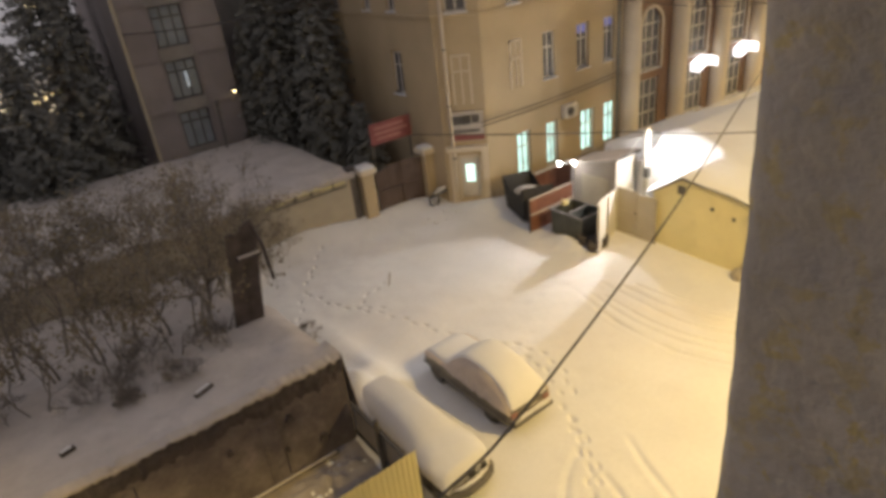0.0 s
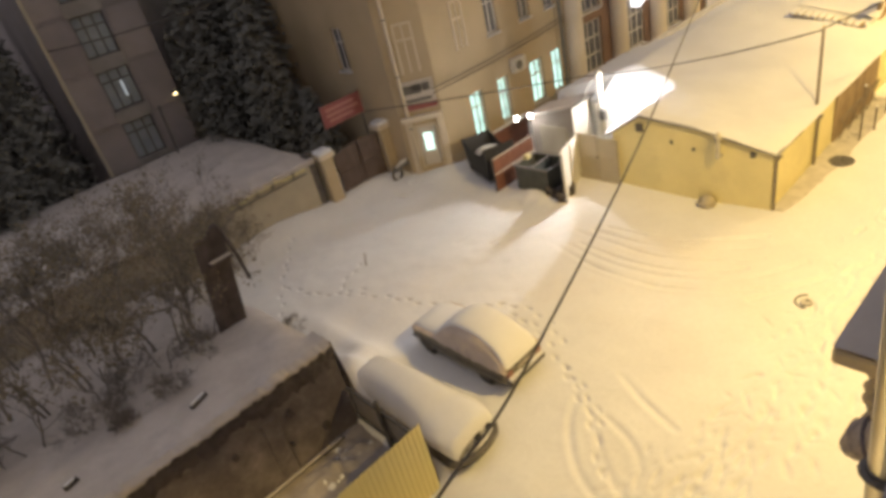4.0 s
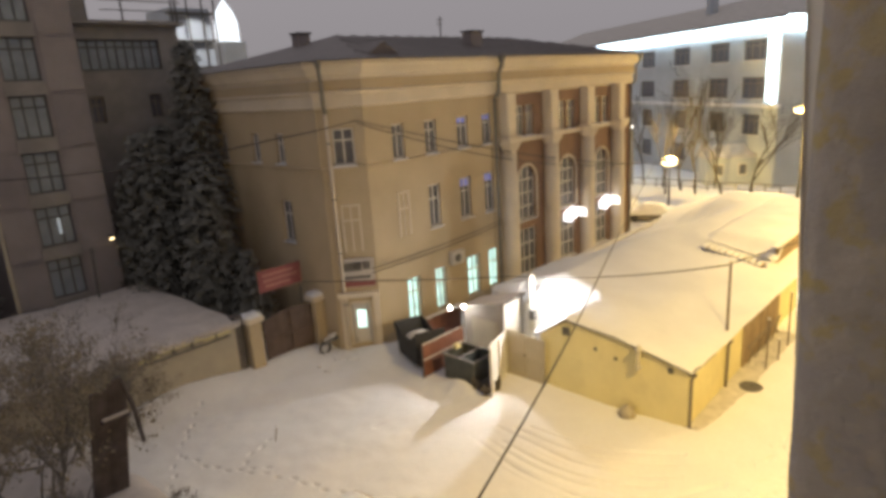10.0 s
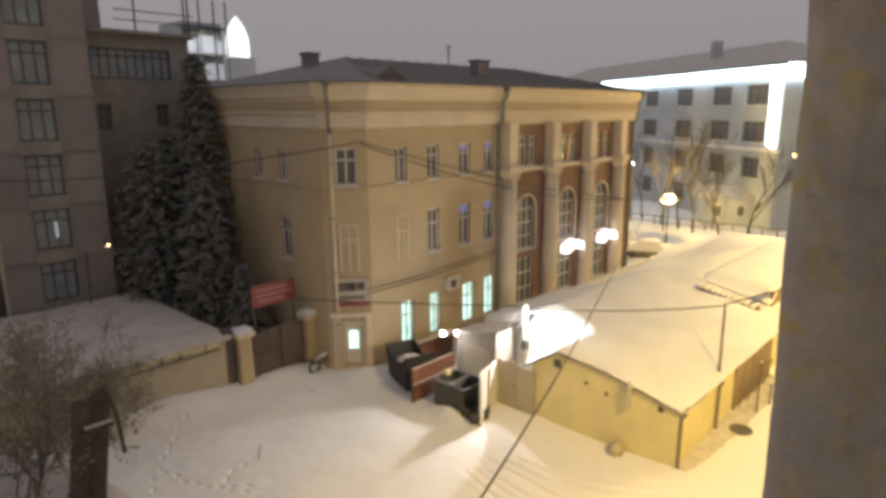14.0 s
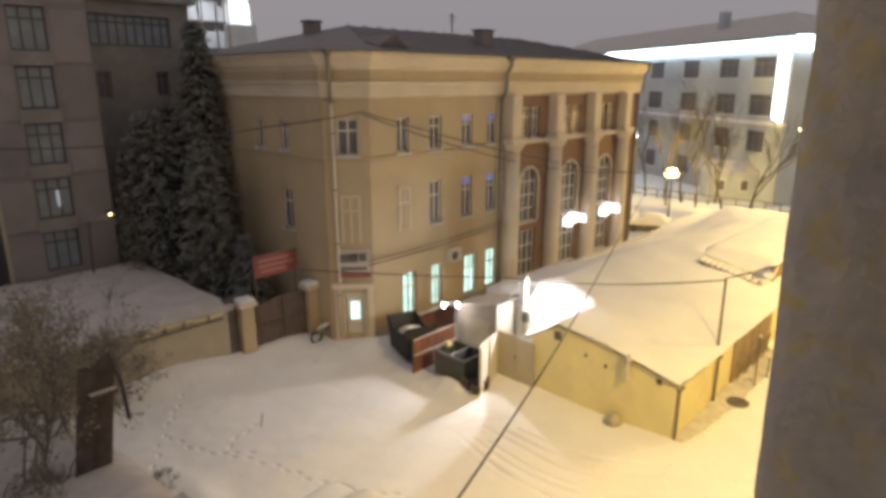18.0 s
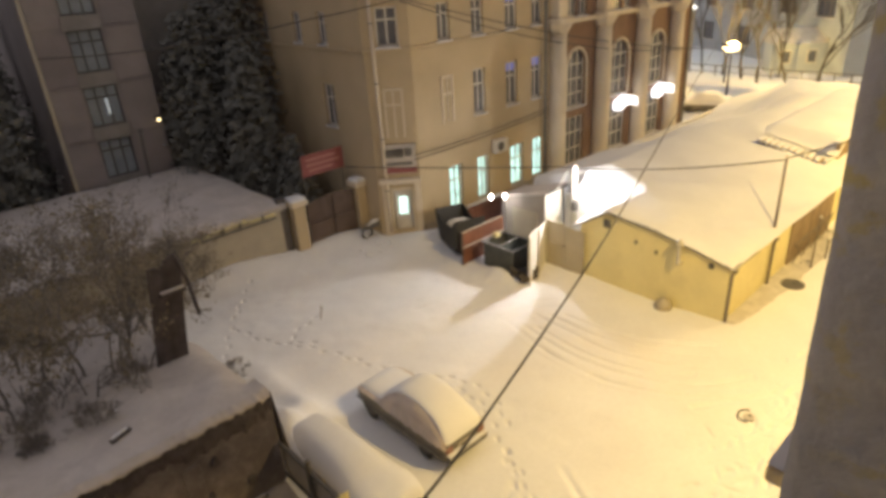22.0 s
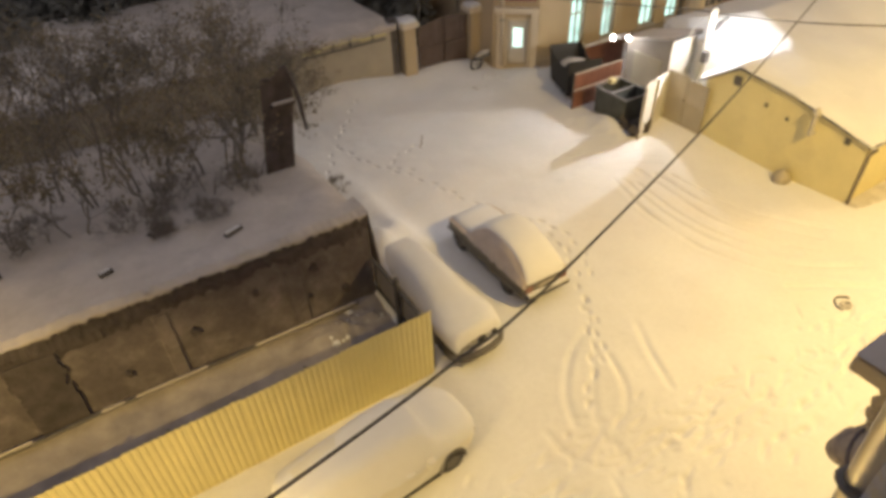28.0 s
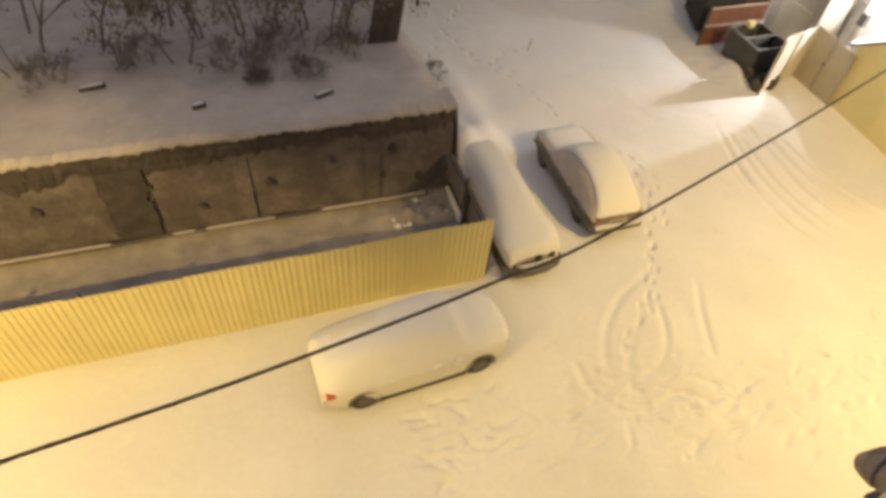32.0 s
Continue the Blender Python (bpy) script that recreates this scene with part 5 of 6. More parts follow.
VAN = [(-2.10, 0.62, 0.34, 0.56, 0.66, 0.50), (-1.98, 0.74, 0.24, 0.72, 0.82, 0.60), (-1.5, 0.81, 0.20, 0.84, 0.95, 0.66), (-1.0, 0.80, 0.20, 0.80, 1.02, 0.56), (-0.55, 0.78, 0.20, 0.80, 1.18, 0.48), (0.1, 0.76, 0.20, 0.80, 1.28, 0.44), (1.2, 0.74, 0.20, 0.80, 1.26, 0.42), (1.8, 0.72, 0.24, 0.78, 1.16, 0.42), (2.1, 0.70, 0.34, 0.80, 1.0, 0.52)]
estate = car("dark estate car wholly drifted over with snow, round headlights peeping out", (6.12, 11.1), 92.0, VAN, PAINT_D, (-1.3, 1.3), 0.73, 0.20, 0.16, 0, [
    ("headlight", (-2.17, -2.0, -0.17, 0.01, 0.58, 0.72), BLACK, "dark headlight"), ("headlight", (-2.15, -1.98, -0.56, -0.40, 0.58, 0.72), BLACK, "dark headlight"),
    ("grille", (-2.13, -2.06, -0.2, 0.05, 0.44, 0.50), METAL_DARK, ""), ("fog_lamp", (-2.10, -1.98, -0.70, -0.60, 0.48, 0.58), AMBER, "")], 0.07)
part("front_bumper", Form().tube([(-1.72, -0.80, 0.36), (-2.00, -0.77, 0.36), (-2.18, -0.60, 0.36), (-2.28, -0.28, 0.36), (-2.30, 0.0, 0.36), (-2.28, 0.28, 0.36), (-2.18, 0.60, 0.36), (-2.00, 0.77, 0.36), (-1.72, 0.80, 0.36)], 0.10, 8), METAL_DARK, estate, "dark rounded bumper", True)
part("bumper_snow", Form().tube([(-1.95, -0.72, 0.46), (-2.10, -0.56, 0.47), (-2.17, -0.28, 0.47), (-2.19, 0.0, 0.48), (-2.17, 0.25, 0.47), (-2.08, 0.52, 0.46)], [0.02, 0.05, 0.065, 0.06, 0.05, 0.02], 8), SNOW_ROOF, estate, "snow packed on the bumper", True)

# ---- waste corner by the market ----
bin_ = thing("waste_container", "open dark green steel waste container with two compartments", "waste container", at=(18.55, 16.6, 0))
GREEN = mat("dark_green_steel", (0.11, 0.115, 0.10), 0.6, 0.3, vary=0.3, scale=3.0, grain=0.1)
for a, b, c, d in ((-0.68, 0.68, -0.84, -0.80), (-0.68, 0.68, 0.80, 0.84), (-0.68, -0.64, -0.8, 0.8), (0.64, 0.68, -0.8, 0.8), (-0.64, 0.64, -0.03, 0.03)):
    part("side", Form().box(a, b, c, d, 0.15, 1.22), GREEN, bin_)
part("floor_plate", Form().box(-0.66, 0.66, -0.82, 0.82, 0.12, 0.16), GREEN, bin_)
for a, b, c, d in ((-0.74, 0.74, -0.90, -0.80), (-0.74, 0.74, 0.80, 0.90), (-0.74, -0.64, -0.8, 0.8), (0.64, 0.74, -0.8, 0.8), (-0.64, 0.64, -0.05, 0.05)):
    part("rim", Form().box(a, b, c, d, 1.20, 1.27, c=0.015), IRON, bin_, "pale rim")
for y in (-0.42, 0.42):
    part("rubbish", Form().ball((0.05, y, 0.62), 0.42, 9, 6, 0.4), WOOD_DARK, bin_, "dark rubbish bags")
for x in (-0.5, 0.5):
    for y in (-0.6, 0.6):
        part("foot", Form().box(x - 0.08, x + 0.08, y - 0.08, y + 0.08, -0.05, 0.13), METAL_DARK, bin_)
part("box_on_rim", Form().box(-0.1, 0.2, 0.60, 0.85, 1.27, 1.45, c=0.03), SHED_WALL, bin_, "small cardboard box")
pan = thing("brown_screen", "red-brown sheet screen with pale rails beside the containers", "fence", at=(18.8, 18.3, 0))
for k in range(6):
    part("sheet", Form().box(-1.35 + 0.45 * k, -0.91 + 0.45 * k, -0.015, 0.015, 0.02, 1.58), RUST, pan)
for z in (1.55, 0.82):
    part("rail", Form().box(-1.38, 1.38, -0.05, -0.015, z, z + 0.06), POSTER, pan, "pale snowy rail")
for x in (-1.36, 0.0, 1.36):
    part("post", Form().box(x - 0.03, x + 0.03, 0.015, 0.075, -0.1, 1.62), METAL_DARK, pan)
pan2 = thing("brown_screen", "red-brown sheet screen against the building", "fence", at=(21.7, 20.9, 0))
for k in range(5):
    part("sheet", Form().box(-1.3 + 0.5 * k, -0.81 + 0.5 * k, -0.015, 0.015, 0.0, 1.25), RUST, pan2)
part("rail", Form().box(-1.33, 1.23, -0.05, 0.05, 1.24, 1.32), SNOW_ROOF, pan2)
wp = thing("white_screen", "white sheet fence panel on posts", "fence", at=(17.75, 14.8, 0))
wp.rotation_euler.z = math.atan2(0.95, 2.35)
for k in range(4):
    part("sheet", Form().box(0.63 * k, 0.63 * k + 0.64, -0.012, 0.012, -0.2, 2.26 - 0.09 * k), WHITE_SHEET, wp)
for x in (0.0, 1.25, 2.5):
    part("post", Form().tube([(x, -0.05, -0.1), (x, -0.05, 2.2 - 0.1 * x)], 0.04, 8), ZINC, wp)
gg = thing("sheet_gate", "grey-beige sheet metal double gate next to the shed", "gate", at=(20.12, 14.75, 0))
for y0 in (-1.0, 0.0):
    lf = part("gate_leaf", Form().box(-0.015, 0.015, y0 - 0.01, y0 + 0.995, -0.35, 1.92 + 0.08 * (y0 + 1)), GREY_SHEET, gg)
    part("frame_bar", Form().box(-0.04, -0.015, y0 + 0.01, y0 + 0.05, 0.05, 1.9).box(-0.04, -0.015, y0 + 0.93, y0 + 0.97, 0.05, 1.9).box(-0.04, -0.015, y0 + 0.05, y0 + 0.93, 0.95, 1.0), GREY_SHEET, lf)
part("latch", Form().box(-0.06, -0.02, -0.06, 0.06, 1.0, 1.06), METAL_DARK, gg)
dmp = thing("skip", "black steel rubbish skip with sloping ends and snow on its load", "skip", at=(18.95, 20.0, 0))
dmp.rotation_euler.z = radians(70)
prof = [(-1.15, 0.15), (0.85, 0.15), (1.35, 1.55), (0.9, 1.45), (0.3, 1.2), (-0.6, 1.25), (-1.2, 1.75)]
f = Form().prism([(u, z) for u, z in prof], 1, -0.75, -0.71).prism([(u, z) for u, z in prof], 1, 0.71, 0.75)
f.add([(-1.15, -0.71, 0.15), (-1.15, 0.71, 0.15), (-1.2, 0.71, 1.75), (-1.2, -0.71, 1.75)], [(0, 1, 2, 3)]).add([(0.85, -0.71, 0.15), (0.85, 0.71, 0.15), (1.35, 0.71, 1.55), (1.35, -0.71, 1.55)], [(0, 1, 2, 3)]).add([(-1.15, -0.71, 0.16), (0.85, -0.71, 0.16), (0.85, 0.71, 0.16), (-1.15, 0.71, 0.16)], [(0, 1, 2, 3)])
part("hull", f, BLACK, dmp)
part("load_snow", Form().ball((0.0, 0, 1.0), 0.72, 10, 6, 0.42), SNOW_DIRTY, dmp, "snow on the load", True)
part("skid", Form().box(-1.1, 0.8, -0.5, -0.4, -0.05, 0.15), METAL_DARK, dmp)
part("skid", Form().box(-1.1, 0.8, 0.4, 0.5, -0.05, 0.15), METAL_DARK, dmp)
booth = thing("booth", "white sheet-clad kiosk with a lean-to roof and floodlights", "kiosk", at=(21.7, 17.7, 0))
part("wall", Form().prism([(16.5, -0.1), (18.9, -0.1), (18.9, 2.1), (16.5, 2.72)], 0, 20.95, 21.0), FENCE_BACK, booth)
part("wall", Form().box(21.0, 22.4, 16.5, 16.55, -0.1, 2.75), WHITE_SHEET, booth)
part("wall", Form().box(21.0, 22.4, 18.85, 18.9, -0.1, 2.1), WHITE_SHEET, booth)
part("board", Form().box(20.90, 20.95, 16.9, 18.4, 0.3, 1.75), GREY_SHEET, booth, "grey panel on the kiosk side")
part("roof", Form().add([(20.8, 16.3, 2.85), (22.45, 16.3, 2.85), (22.45, 19.05, 2.12), (20.8, 19.05, 2.12), (20.8, 16.3, 2.78), (22.45, 16.3, 2.78), (22.45, 19.05, 2.05), (20.8, 19.05, 2.05)], [(0, 1, 2, 3), (7, 6, 5, 4), (0, 4, 5, 1), (1, 5, 6, 2), (2, 6, 7, 3), (3, 7, 4, 0)]), IRON, booth)
xs, ys = np.linspace(20.78, 22.6, 9), np.linspace(16.28, 19.07, 9)
f = Form().sheet(xs, ys, [[2.92 - 0.2655 * (y - 16.3) + 0.03 * fnoise(x, y, 1.4) for x in xs] for y in ys])
f.add([(20.78, y, 2.92 - 0.2655 * (y - 16.3) + 0.03 * fnoise(20.78, y, 1.4)) for y in ys] + [(20.79, y, 2.80 - 0.2655 * (y - 16.3)) for y in ys], [(i, i + 1, i + 10, i + 9) for i in range(8)])
part("roof_snow", f, SNOW_DIM, booth, "grey snow on the lean-to roof", True)
for x, y in ((20.35, 19.15), (20.85, 18.7)):
    fl = part("floodlight", Form().box(x - 0.1, x + 0.1, y - 0.06, y + 0.1, 2.12, 2.36, c=0.02), METAL_DARK, booth)
    part("lamp_glass", Form().box(x - 0.14, x - 0.105, y - 0.08, y + 0.08, 2.14, 2.34), BULB_W, fl, "glaring white lamp")
part("lamp_arm", Form().tube([(20.95, 18.8, 2.1), (20.35, 19.2, 2.2)], 0.03, 6), METAL_DARK, booth)
# unseen arm and globe, added to give flood_roof and flood_yard a fitting
part("lamp_arm", Form().tube([(21.6, 16.35, 2.8), (21.7, 15.9, 3.7), (22.0, 14.6, 3.8)], 0.018, 6), ZINC, booth)
part("lamp_globe", Form().ball((22.0, 14.6, 3.68), 0.09, 10, 7), BULB_W, booth, "glaring white lamp")
st = part("stovepipe", Form().tube([(21.95, 15.65, 0.0), (21.95, 15.65, 3.95)], 0.13, 12), ZINC, booth, "white-lit metal stovepipe")
part("cowl", Form().tube([(21.95, 15.65, 3.95), (21.95, 15.65, 4.1)], [0.2, 0.05], 12), ZINC, st)
part("flue_box", Form().box(21.62, 21.86, 15.3, 15.6, 2.0, 2.45, c=0.03), METAL_DARK, booth)
anchor(booth)
heap = Form()
rnd = random.Random(11)
for k in range(30):
    x, y = rnd.uniform(17.6, 18.7), rnd.uniform(14.95, 15.75)
    if k % 3:
        heap.ball((x, y, rnd.uniform(0.03, 0.22)), rnd.uniform(0.10, 0.24), 7, 5, rnd.uniform(0.5, 1.0))
    else:
        heap.box(-0.2, 0.2, -0.12, 0.12, -0.03, rnd.uniform(0.05, 0.2), pose(x, y, rnd.uniform(0.1, 0.4), rnd.uniform(-30, 30), rnd.uniform(-30, 30), rnd.uniform(0, 180)))
solo("rubbish_heap", heap, WOOD_DARK, "dark heap of bags and broken boards beside the waste container", "rubbish", kind="stuff")
# added sack shape in place of a faint flat grey stain
bag = thing("rubbish_bag", "grey sack shape added where a faint grey stain lies by the shed wall", "bag", at=(20.0, 9.95, -0.2))
part("sack", Form().tube([(0, 0, -0.05), (0, 0, 0.12), (0.03, 0.02, 0.3), (0.02, 0, 0.42), (0, 0, 0.46)], [0.26, 0.34, 0.27, 0.1, 0.02], 10), GREY_SHEET, bag, "", True)
part("knot", Form().ball((0.0, 0.0, 0.47), 0.05, 6, 4), GREY_SHEET, bag)
heap = Form()
for k in range(22):
    x, y = rnd.uniform(15.2, 17.6), rnd.uniform(22.2, 23.6)
    r = rnd.uniform(0.04, 0.11)
    heap.ball((x, y, 0.02), r, 8, 5, rnd.uniform(0.5, 0.9))
    heap.ball((x + 0.8 * r, y + 0.3 * r, 0.01), 0.7 * r, 7, 5, rnd.uniform(0.5, 0.9))
for k in range(70):  # clods thrown down behind the fence corner
    x, y = rnd.gauss(3.7, 0.55), rnd.gauss(11.75, 0.2)
    r = rnd.uniform(0.04, 0.13)
    heap.ball((min(x, 4.7), y, 0.16), r, 7, 5, rnd.uniform(0.5, 0.9))
solo("snow_lumps", heap, SNOW, "shovelled lumps and clods of snow", "snow", kind="stuff", smooth=True)
rack = thing("motorbike", "motorbike under snow by the gate pillar", "motorbike", at=(17.0, 24.2, 0))
for x in (-0.55, 0.55):
    part("wheel", Form().tube([(x + 0.3 * math.cos(q), 0, 0.3 + 0.3 * math.sin(q)) for q in np.linspace(0, 2 * math.pi, 15)], 0.06, 6), BLACK, rack)
part("body", Form().tube([(-0.6, 0, 0.5), (-0.2, 0, 0.62), (0.2, 0, 0.65), (0.5, 0, 0.75)], [0.08, 0.16, 0.16, 0.06], 8), METAL_DARK, rack)
part("snow", Form().tube([(-0.55, 0, 0.66), (-0.1, 0, 0.78), (0.3, 0, 0.8)], [0.06, 0.13, 0.08], 8), SNOW_DIRTY, rack, "", True)
part("handlebar", Form().tube([(0.5, -0.3, 0.95), (0.48, 0, 0.88), (0.5, 0.3, 0.95)], 0.02, 6), METAL_DARK, rack)

# ---- shed yard: pole, canopy, posts, manholes ----
pole = thing("wooden_pole", "thin brown pole on the shed roof carrying the overhead wires", "pole", at=(24.5, 7.95, 2.1))
part("shaft", Form().tube([(0, 0, 0.0), (0, 0, 2.95)], [0.06, 0.05], 8), FRAME_D, pole)
part("insulator", Form().tube([(0, 0, 2.93), (0, 0, 3.0), (0, 0, 3.06)], [0.03, 0.055, 0.03], 8), CREAM, pole)
cano = thing("canopy", "corrugated metal canopy with snow in its ridges", "canopy", at=(31, 9.6, 0))


def ribs(p, q, back, n):
    """A ribbed slab from p to q, running back."""
    p, q, back = Vector(p), Vector(q), Vector(back)
    for k in range(n):
        a, b = p + (q - p) * (k / n), p + (q - p) * ((k + 0.62) / n)
        vs = [a, b, b + back, a + back]
        up = Vector((0, 0, 0.09))
        part("rib", Form().add([*vs, *[v + up for v in vs]], [(3, 2, 1, 0), (4, 5, 6, 7), (0, 1, 5, 4), (1, 2, 6, 5), (2, 3, 7, 6), (3, 0, 4, 7)]), SNOW_ROOF, cano)
    vs = [p, q, q + back, p + back]
    dn = Vector((0, 0, -0.03))
    part("sheet", Form().add([*vs, *[v + dn for v in vs]], [(0, 1, 2, 3), (7, 6, 5, 4), (0, 4, 5, 1), (1, 5, 6, 2), (2, 6, 7, 3), (3, 7, 4, 0)]), BOARD, cano, "olive-brown sheet")


ribs((30.9, 11.45, 3.74), (30.9, 8.6, 3.12), (0.7, 0.0, 0.03), 10)
part("fascia", Form().box(31.0, 45.5, 8.52, 8.6, 2.4, 3.1), BOARD, cano, "olive side boarding")
part("edge_rail", Form().box(31.0, 45.5, 8.38, 8.5, 3.1, 3.22), SNOW_ROOF, cano, "snowy edge")
xs, ys = np.linspace(29.4, 45.8, 60), np.linspace(8.45, 13.6, 24)


def canopy_snow(x, y):
    roof = 12.5 - (12.5 - market_top(x * 1.06, y * 1.06)) / 1.06 - 0.04
    top = 3.16 + 0.215 * (y - 8.6) + 0.10 * min(1, 3 * (y - 8.45)) + 0.06 * fnoise(x, y, 0.6)
    k = min(1.0, max(0.0, (y - 11.5) / 1.2))
    s = min(1.0, max(0.0, (x - 31.35 + 1.2 * k) / (0.35 + 2.2 * k)))
    s = s * s * (3 - 2 * s)
    s *= min(1.0, max(0.0, (13.6 - y) / 1.4))
    return roof - (0.25 if y < 11.5 and x < 31.4 else 0.0) + (max(top, roof) - roof) * s


part("snow_top", Form().sheet(xs, ys, [[canopy_snow(x, y) for x in xs] for y in ys]), SNOW_ROOF, cano, "deep snow on the canopy roof", True)
anchor(cano)
cano.location = (32.86, 10.18, -0.75)
cano.scale = (1.06, 1.06, 1.06)
strip_roof = thing("raised_roof", "raised flat roof strip with a brown boarded side and snowy edge", "roof", at=(39, 9.5, 0))
for k in range(24):
    part("board", Form().box(34.2 + 0.5 * k, 34.67 + 0.5 * k, 8.78, 8.84, 1.9, 3.36), BOARD, strip_roof)
part("wall", Form().box(34.2, 46.2, 8.84, 8.94, 1.9, 3.36), BOARD, strip_roof)
part("coping", Form().box(33.6, 46.3, 8.66, 8.96, 3.36, 3.47, c=0.03), SNOW_ROOF, strip_roof, "snow-covered edge")


def raised_snow(x, y):
    k = min(1.0, max(0.0, (x - 33.7) / 1.5))
    return 2.70 + 0.21 * (y - 8.9) + (0.76 - 0.16 * (y - 8.9)) * k * k * (3 - 2 * k) + 0.05 * fnoise(x, y, 0.7, 4) - 0.5 * max(0.0, y - 12.2)


xs, ys = np.linspace(33.7, 46.3, 60), np.linspace(8.7, 13.0, 22)
part("roof_snow", Form().sheet(xs, ys, [[raised_snow(x, y) for x in xs] for y in ys]), SNOW_ROOF, strip_roof, "deep smooth snow", True)
anchor(strip_roof)
for x, y, h in ((26.5, 6.95, 2.3), (28.8, 6.4, 1.5), (27.7, 6.8, 1.0), (29.5, 6.9, 2.6), (31.0, 6.2, 2.4), (33.0, 6.0, 2.2)):
    ps = thing("fence_post", "thin iron post standing in the snow by the shed", "post", "posts along the shed", at=(x, y, 0))
    part("shaft", Form().tube([(0, 0, -0.1), (0, 0, h)], 0.035, 6), FRAME_D, ps)
    part("snow_cap", Form().ball((0, 0, h), 0.06, 6, 4, 0.8), SNOW_ROOF, ps)
for x, y, big in ((15.73, 4.9, 0.30), (24.6, 6.95, 0.42), (26.65, 7.4, 0.42)):
    mh = thing("manhole_cover", "round iron manhole cover melted free of snow", "manhole cover", "manhole covers", at=(x, y, 0.005))
    part("ring", Form().tube([(big * math.cos(q), big * math.sin(q), 0.02) for q in (np.linspace(0.3, 3.4, 15) if big < 0.4 else np.linspace(0, 2 * math.pi, 25))], 0.022, 6), IRON if big < 0.4 else METAL_DARK, mh)
    part("lid", Form().tube([(0, 0, -0.05), (0, 0, 0.02)], big * (0.5 if big < 0.4 else 0.95), 22), SNOW_DIRTY if big < 0.4 else METAL_DARK, mh)
    part("keyhole", Form().tube([(0.05, 0, 0.02), (0.05, 0, 0.035)], 0.05, 8), BLACK, mh)

# ---- wires along the facade ----


def wire(a, b, sag, r=0.028, label="thin black wire slung between the buildings"):
    a, b = Vector(a), Vector(b)
    pts = [tuple(a + (b - a) * s - Vector((0, 0, 4 * sag * s * (1 - s)))) for s in np.linspace(0, 1, 17)]
    solo("wire", Form().tube(pts, r, 5), CABLE, label, "wire", "overhead wires")


wire((14.2, 22.0, 4.75), (22.5, 17.0, 3.55), 0.05)
wire((22.5, 17.0, 3.55), (24.5, 7.95, 5.0), 0.25)
wire((24.5, 7.95, 5.05), (40.0, 2.0, 6.5), 0.2)
wire((17.9, 21.9, 11.2), (45.9, 21.6, 5.6), 0.5)
wire((17.9, 21.9, 11.1), (44.5, 21.6, 5.9), 0.9)
wire((17.9, 21.9, 11.2), (15.0, 24.5, 10.6), 0.05)
wire((18.1, 22.0, 4.3), (28.2, 22.0, 4.65), 0.12)
wire((18.1, 22.0, 4.1), (28.2, 22.0, 4.45), 0.12)
wire((15.0, 24.5, 10.6), (6.6, 34.9, 9.5), 0.3)

# ---- snow-topped bay of the own house below the window ----
bay = thing("bay_ledge", "snow-covered ledge over a weathered yellow bay with a broken console", "ledge", at=(3.4, 0.5, 9))
part("slab", Form().box(3.36, 9.0, 0.1, 0.9, 9.42, 9.52, c=0.02), FACADE_OWN, bay)
part("snow", Form().sheet(np.linspace(3.37, 9.0, 24), np.linspace(0.1, 0.9, 8), [[9.53 + 0.06 * math.sqrt(max(0, min(1, 5 * (x - 3.36), 5 * (0.92 - y)))) + 0.012 * fnoise(x, y, 3) for x in np.linspace(3.37, 9.0, 24)] for y in np.linspace(0.1, 0.9, 8)]), SNOW_DIM, bay, "dull grey snow", True)
part("body", Form().box(3.55, 9.0, 0.1, 0.60, 4.0, 9.42), FACADE_OWN, bay)
rnd = random.Random(4)
f = Form()
for k in range(16):
    f.ball((3.53 + rnd.uniform(-0.02, 0.03), 0.68 + rnd.uniform(-0.05, 0.03), 9.36 - 0.042 * k), rnd.uniform(0.035, 0.06), 7, 5)
part("chipped_edge", f, FACADE_OWN, bay, "chipped plaster edge")
part("console", Form().tube([(3.52, 0.12, 8.86), (3.48, 0.40, 8.86), (3.46, 0.56, 8.84), (3.45, 0.66, 8.79), (3.46, 0.69, 8.70), (3.50, 0.62, 8.58)], [0.12, 0.14, 0.15, 0.14, 0.12, 0.05], 14), CONSOLE, bay, "weathered rounded console", True)
for k, y in enumerate((0.36, 0.50, 0.63)):
    part("console_groove", Form().tube([(3.465 + 0.151 * math.cos(q), y + 0.05 * math.sin(q), 8.84 - 0.02 * k + (0.151 - 0.008 * k) * math.sin(q)) for q in np.linspace(1.2, 4.6, 12)], 0.014, 5), RUIN, bay)
part("ring_bolt", Form().tube([(3.4 + 0.05 * math.cos(q), 0.5, 8.97 + 0.05 * math.sin(q)) for q in np.linspace(0, 6.28, 11)], 0.014, 5), METAL_DARK, bay)
anchor(bay)

# ---- square, far building, street lamps ----
far = thing("far_building", "large pale institutional building with glowing white cornice lighting", "building", at=(82, 34, 0))
fd = Vector((0.559, 0.829, 0)).normalized()
FB = Matrix(((fd.x, fd.y, 0, 69.9), (fd.y, -fd.x, 0, 19.0), (0, 0, 1, 0), (0, 0, 0, 1)))
FB2 = Matrix(((fd.y, fd.x, 0, 69.9), (-fd.x, fd.y, 0, 19.0), (0, 0, 1, 0), (0, 0, 0, 1)))
cols = [3.9, 9.6, 16.8, 24.5, 33.0, 42.0]
hs = []
for u in cols:
    hs += [(u - 1.7, u + 1.7, 12.9, 15.0), (u - 1.7, u + 1.7, 9.0, 11.2), (u - 1.3, u + 1.3, 5.2, 7.4), (u - 1.3, u + 1.3, 1.2, 3.4)]
f = Form()
holed_wall(f, FB, 0, 68, -0.1, 16.6, hs, 0.5)
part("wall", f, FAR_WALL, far)
